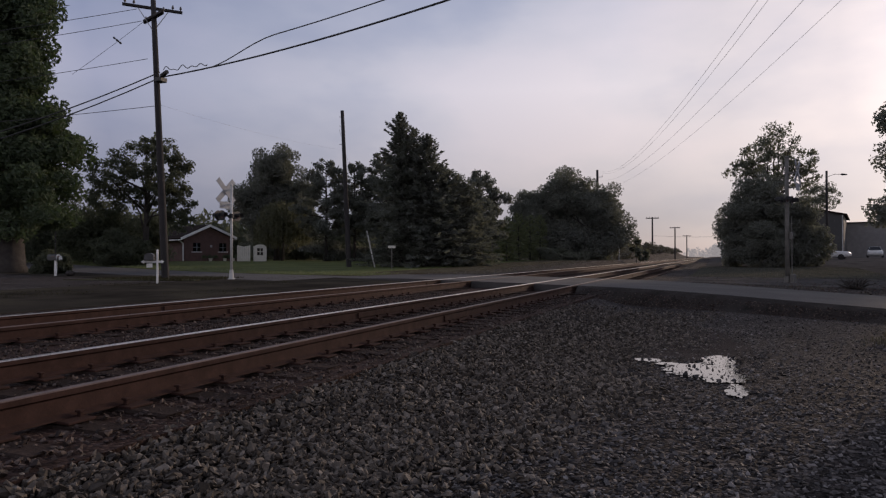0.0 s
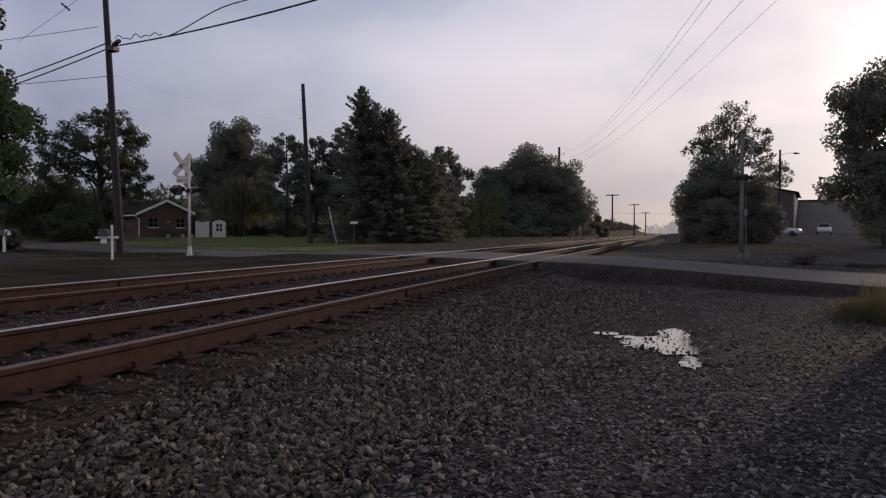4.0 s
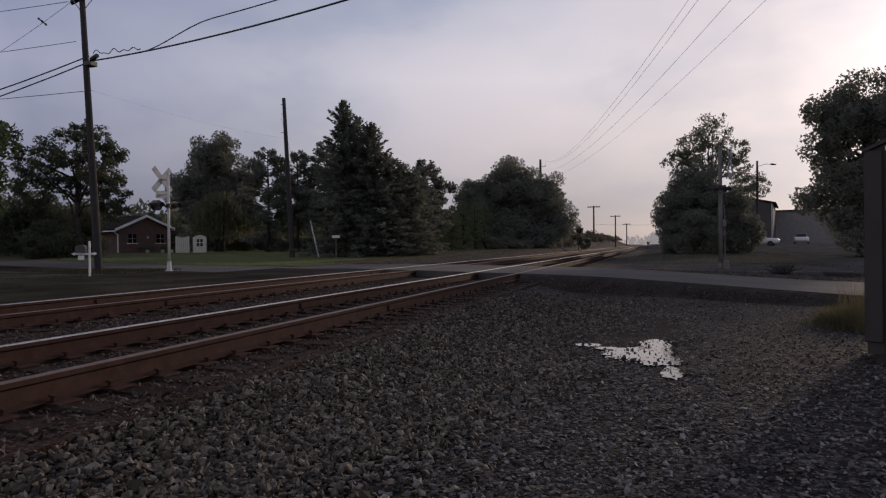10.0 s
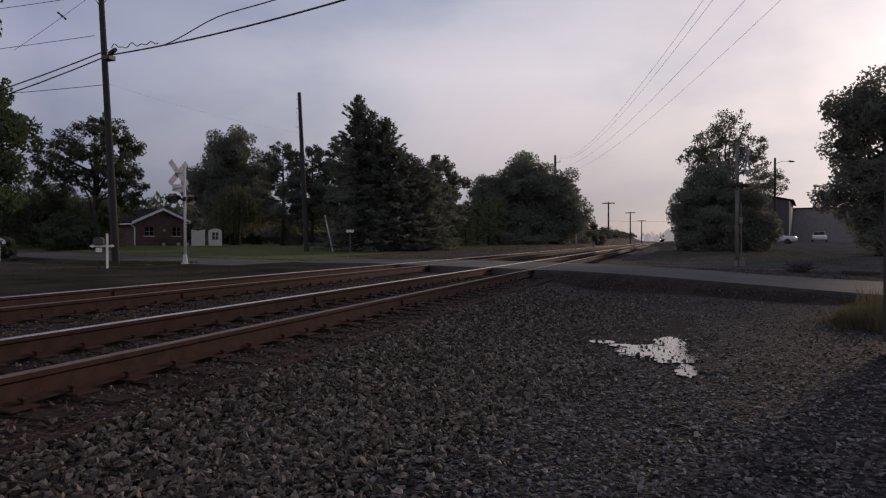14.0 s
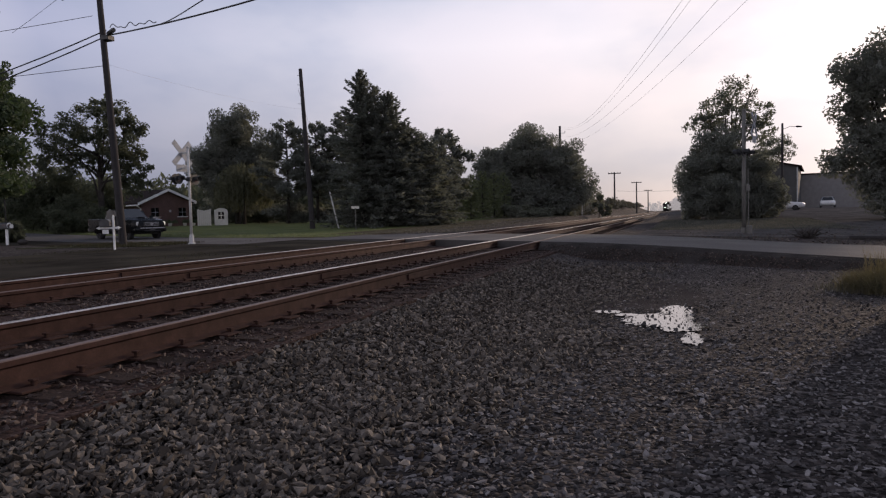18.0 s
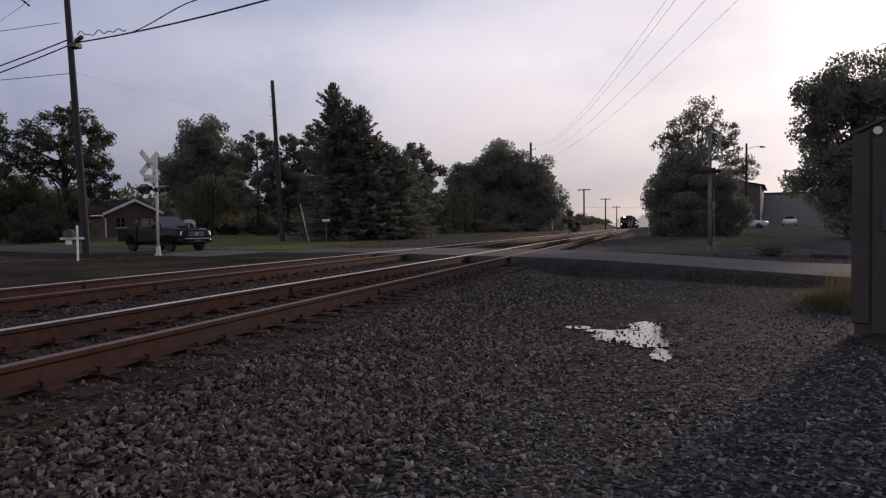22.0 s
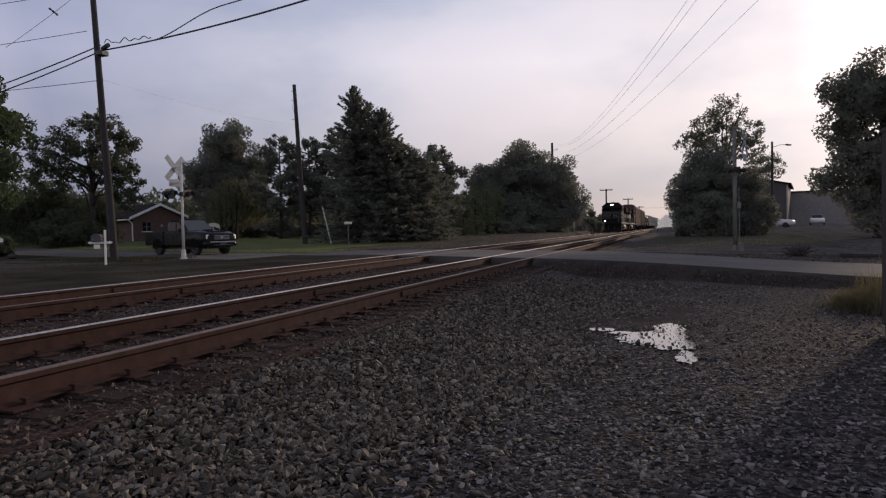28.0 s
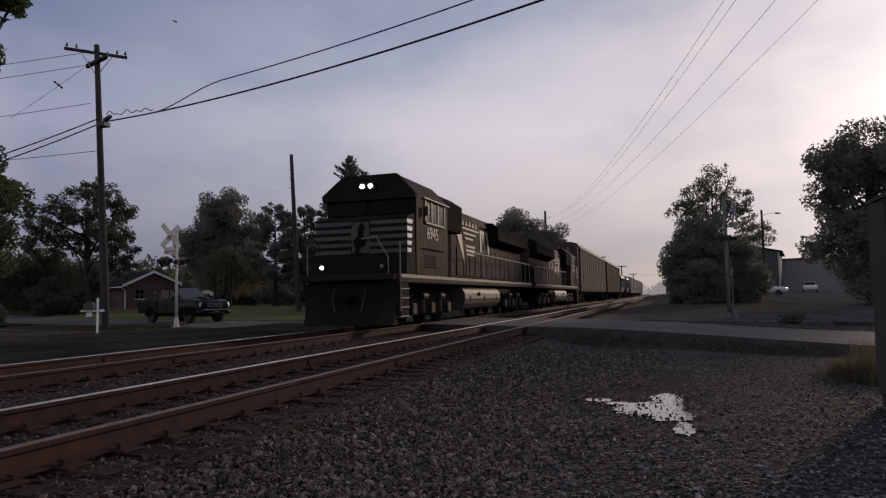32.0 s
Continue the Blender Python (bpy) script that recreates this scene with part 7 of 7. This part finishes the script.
# the lot: smaller flat chips
p = strewn(srng, 54000, -2.6, 8, -7, 17.2, lambda x, y: thinning(x, y) * (1 - coarse_share(x, y)))
p = p[~(wet_at(p) & (srng.random(len(p)) > 0.03))]
muddy = np.array([wet_mud(*q) > 0.2 for q in p])
p = p[~(muddy & (srng.random(len(p)) > 0.62))]
p = np.column_stack([p, 0.006 * srng.random(len(p))])
scatter("loose_gravel", p, 0.0135 + 0.009 * srng.random(len(p)) ** 2, "loose grey gravel strewn over the lot", 7, sink=0.1, flat=0.5, tip=0.2)
# stones that stand out of the water, and a wet rim
n = 1000
p = np.stack([-1.2 + 1.6 * srng.random(n), 6.1 + 3.4 * srng.random(n), 0.015 + 0.006 * srng.random(n)], -1)
p = p[wet_at(p)]
scatter("puddle_stones", p, 0.006 + 0.022 * srng.random(len(p)) ** 3, "wet stones standing out of the puddle", 17)
# crumbs of stone on the slope below the road's edge
n = 5200
x = -3.6 + 9.6 * srng.random(n)
u = 0.3 + 0.75 * srng.random(n) ** 0.7
y = np.array([road_near(q) for q in x]) + 0.06 - (0.06 + 0.95 * u)
v = np.clip(u, 0, 1)
top, low = np.array([float(road_z(a, b)) for a, b in zip(x, y)]) - 0.012, ground_z(x, y) - 0.03
p = np.stack([x, y, top + (low - top) * (v * v * (3 - 2 * v)) - ground_z(x, y) + 0.004], -1)
scatter("slope_stones", p, 0.014 + 0.009 * srng.random(n), "dark gravel strewn on the slope below the road", 28, material="crib")
# between and beside the rails
n = 23000
y = 1.5 + 16.5 * srng.random(n) ** 1.3
x = -10.6 + 7.4 * srng.random(n)
rel = np.minimum(np.abs(x - NEAR_X), np.abs(x - FAR_X))
ok = (np.abs(rel - HALF) > 0.12)
p = np.stack([x, y, 0.05 + 0.012 * srng.random(n)], -1)[ok]
scatter("ballast_crib", p, 0.02 + 0 * p[:, 0], "dark ballast lying between the ties", 8, material="crib")
# single stones close to the eye
stone_meshes = []
for v, face in stone_shapes(np.random.default_rng(9), 10):
    me = bpy.data.meshes.new("stone")
    me.from_pydata((v * 0.029).tolist(), [], face.tolist())
    me.materials.append(M["stone_one"])
    stone_meshes.append(me)
r2 = random.Random(12)
for k in range(300):
    yy = 2.4 + 2.6 * r2.random()
    xx = -2.95 + (1.7 + 0.12 * yy) * r2.random()
    st = new("stone", stone_meshes[k % 10])
    st.parent = ground
    st.matrix_basis = pose(xx, yy, float(ground_z(xx, yy)) + 0.02, r2.uniform(-28, 28), r2.uniform(-28, 28), r2.uniform(0, 360))


# ---- grass ----
def tuft(name, pts, height, material, label, seed, lean=0.35, width=0.008):
    rng = np.random.default_rng(seed)
    n = len(pts)
    a = rng.random(n) * 2 * math.pi
    h = height * (0.45 + 0.75 * rng.random(n))
    d = np.stack([np.cos(a), np.sin(a), 0 * a], -1)
    s = np.stack([-np.sin(a), np.cos(a), 0 * a], -1) * width
    base = np.stack([pts[:, 0], pts[:, 1], ground_z(pts[:, 0], pts[:, 1])], -1)
    l = (lean * rng.random(n) * h)[:, None]
    up = np.array([0, 0, 1])
    mid = base + up * (h * 0.55)[:, None] + d * l * 0.35
    tip = base + up * h[:, None] + d * l
    V = np.stack([base - s, base + s, mid + s * 0.8, mid - s * 0.8, tip], 1).reshape(-1, 3)
    i = 5 * np.arange(n)
    F = [(q, q + 1, q + 2, q + 3) for q in i] + [(q + 3, q + 2, q + 4) for q in i]
    return tagged(mesh_np(name, V, F, material), label, "grass", kind="stuff")


g = np.random.default_rng(3)
def patch(cx, cy, rx, ry, n):
    return np.stack([cx + rx * g.normal(size=n), cy + ry * g.normal(size=n)], -1)


tuft("tall_grass", np.concatenate([patch(2.7, 11.3, 0.13, 0.25, 2600), patch(2.5, 11.3, 0.1, 0.2, 800), patch(2.98, 11.2, 0.2, 0.35, 2600)]), 0.27, M["dryblade"], "tall yellowing grass at the edge of the lot", 21, 1.5, 0.004)
tuft("short_grass", patch(2.5, 11.4, 0.22, 0.25, 700), 0.08, M["weed"], "short weeds along the edge of the road", 22)
tuft("seed_heads", np.concatenate([patch(2.82, 11.35, 0.14, 0.25, 120), patch(3.05, 11.5, 0.14, 0.25, 220)]), 0.62, M["dryblade"], "dry seed stalks standing over the grass", 23, 0.6, 0.004)
sx, sy = -20.5 + 8.6 * g.random(9000), 9 + 18 * g.random(9000)
keep = np.sin(sx * 1.1 + 0.6 * sy) + np.sin(0.9 * sy - 0.5 * sx + 1) + 0.5 * np.sin(2.7 * sx) > 0.75
tuft("side_weeds", np.stack([sx, sy], -1)[keep], 0.04, M["lowweed"], "low weeds in patches on the worn yard beside the tracks", 30, 0.9, 0.012)
gx = -24.8 + 5.0 * g.random(3500)
tuft("verge_grass", np.stack([gx, 20.6 + 3.9 * g.random(3500)], -1), 0.12, M["lowweed"], "rough grass round the foot of the pole", 24, width=0.012)
gx = -16.0 - 44 * g.random(9000) ** 1.3
tuft("lawn_edge_grass", np.stack([gx, 28.6 - 0.321 * (gx + 16.0) + np.abs(g.normal(size=9000)) * 1.8], -1), 0.13, M["blade"], "lawn grass along the edge of the lane", 25, width=0.016)
tuft("bank_grass", np.stack([-11.7 - 5 * g.random(7000), 34 + 60 * g.random(7000)], -1), 0.11, M["weed"], "rough weeds on the bank beside the line", 26, 0.8, width=0.014)
tuft("yard_grass", np.stack([-1.5 + 10.5 * g.random(6000), 39 + 19 * g.random(6000)], -1), 0.14, M["weed"], "rough grass before the bushes", 27, width=0.012)

yx, yy = 0.2 + 15 * g.random(5200), 24.5 + 26 * g.random(5200) ** 1.2
keep = yy > 24.6 - 0.57 * yx + 0.6
tuft("yard_weeds", np.stack([yx, yy], -1)[keep & (np.sin(yx * 1.7 + yy) + np.sin(yy * 0.9) > 0.1)], 0.1, M["weed"], "thin weeds growing in patches over the yard", 29, 0.9, 0.014)
n = 4500
p = strewn(srng, n, -1.5, 14, 20, 48, lambda x, y: (y > 24.3 - 0.57 * x) / (1 + ((y - 22) / 9) ** 2))
scatter("yard_stones", np.column_stack([p, 0.05 + 0 * p[:, 0]]), 0.018 + 0.024 * srng.random(n) ** 3, "stones and clods strewn over the yard", 41, sink=0.2, material="crib", flat=0.55, tip=0.3)

# brushwood and timbers lying beyond the road
heap = thing("brush_heap", (4.5, 27.9, -0.34), "low heap of dead brushwood beyond the road", "brushwood")
hb = random.Random(8)
for k in range(34):
    a = hb.uniform(0, 6.28)
    l = hb.uniform(0.25, 0.55)
    x0, y0 = hb.uniform(-0.25, 0.25), hb.uniform(-0.2, 0.2)
    part("branch", T([(x0, y0, 0.02), (x0 + 0.5 * l * math.cos(a), y0 + 0.5 * l * math.sin(a), hb.uniform(0.08, 0.3)), (x0 + l * math.cos(a), y0 + l * math.sin(a), hb.uniform(0.02, 0.5))], [0.035, 0.03, 0.008], 5), M["bark"], heap)
for k, (x, y, rz, L) in enumerate([(6.2, 26.6, -28, 1.2), (7.4, 25.4, -24, 1.7), (8.3, 24.6, -22, 1.5), (8.9, 24.8, -35, 1.3)]):
    lg = thing("timber_baulk", (x, y, float(ground_z(x, y)) + 0.02, 0, 0, rz), "old dark timber baulk lying on the ground", "timber")
    part("beam", B(-L / 2, L / 2, -0.09, 0.09, 0, 0.12, 0.02), M["pole"], lg)


# ---- bird ----
def bird():
    t = thing("bird", (-60, 20, 60), "small dark bird gliding across the sky", "bird")
    part("body", T([(-0.16, 0, 0), (-0.08, 0, 0), (0.05, 0, 0), (0.14, 0, 0.01), (0.2, 0, 0)], [0.01, 0.05, 0.06, 0.035, 0.008], 8), M["black"], t)
    for s in (-1, 1):
        part("wing", P([(-0.05, s * 0.03), (0.08, s * 0.03), (0.05, s * 0.22), (-0.06, s * 0.36), (-0.09, s * 0.2)], 0.0, 0.012, "z"), M["black"], t)
    part("tail", P([(-0.28, -0.05), (-0.15, -0.02), (-0.15, 0.02), (-0.28, 0.05)], 0.0, 0.01, "z"), M["black"], t)
    return t


BIRD = bird()


# ---- what moves ----
HEAD = [(0, 880), (3, 797), (6, 714), (9, 631), (13, 521), (16, 439), (19, 355), (21, 299), (23, 243), (25, 188), (26.5, 148), (28, 109.8), (29, 85.3), (30, 62.1), (31, 40.1), (32, 19.05)]
DRIVE = [(0, -59.65), (12.9, -59.65), (13.4, -58.25), (14, -54.0), (15, -45.4), (15.5, -41.3), (16, -37.9), (16.5, -35.2), (17, -32.85), (17.5, -30.7), (18, -28.85), (18.5, -27.25), (19, -25.9), (19.5, -24.7), (20, -23.75), (20.5, -23.03), (21, -22.5), (22, -22.04), (23, -21.95), (32, -21.95)]


def glide(table, t):
    """A smooth value between the rows of a table."""
    ts, vs = [r[0] for r in table], [r[1] for r in table]
    k = max(0, min(len(ts) - 2, int(np.searchsorted(ts, t, "right")) - 1))
    slope = [(vs[min(i + 1, len(vs) - 1)] - vs[max(i - 1, 0)]) / (ts[min(i + 1, len(ts) - 1)] - ts[max(i - 1, 0)]) for i in (k, k + 1)]
    for i in (0, 1):
        d0 = vs[k + 1] - vs[k]
        if d0 == 0:
            slope[i] = 0
    h = ts[k + 1] - ts[k]
    u = (t - ts[k]) / h
    return (2 * u ** 3 - 3 * u * u + 1) * vs[k] + (u ** 3 - 2 * u * u + u) * h * slope[0] + (3 * u * u - 2 * u ** 3) * vs[k + 1] + (u ** 3 - u * u) * h * slope[1]


def motions():
    stops = [0, 2, 4, 6, 8, 10, 12, 14, 16, 18, 20, 22, 24, 25, 26, 27, 28, 28.5, 29, 29.5, 30, 30.5, 31, 31.5, 32]
    for ob, back, turn in TRAIN:
        rows = []
        for t in stops:
            y = glide(HEAD, t) - 1.44 + back
            mid = y + (10 if turn == 0 else -10)
            rows.append((t, pose(FAR_X + float(track_bend(mid)), y, float(track_z(mid)), 0, 0, turn)))
        walk(ob, rows)
    heading = math.degrees(math.atan(-0.321))
    run = math.hypot(1, 0.321)
    times = [0, 12.9] + [13 + 0.25 * k for k in range(41)] + [32]
    walk(PICKUP, [(t, pose(glide(DRIVE, t) + 0.09, lane(glide(DRIVE, t)) + 0.74, -0.105, 0, 0, heading)) for t in times])
    spin, t = [0.0], 12.9
    while t < 23.2:
        spin.append(t)
        t += 0.045
    spin.append(32.0)
    for w in PICKUP_WHEELS:
        x, y, r = w.matrix_basis.translation
        walk(w, [(t, pose(x, y, r, 0, math.degrees((glide(DRIVE, t) + 59.65) * run / 0.37), 0)) for t in spin])
    walk(BIRD, [(0, pose(-75, 5, 46, 0, 0, 30)), (30, pose(-52, 37, 33, 0, 0, 30)), (31, pose(-44, 42, 28.5, 0, 15, 20)), (32, pose(-38.7, 45.8, 24.9, 0, 20, 10))])


motions()
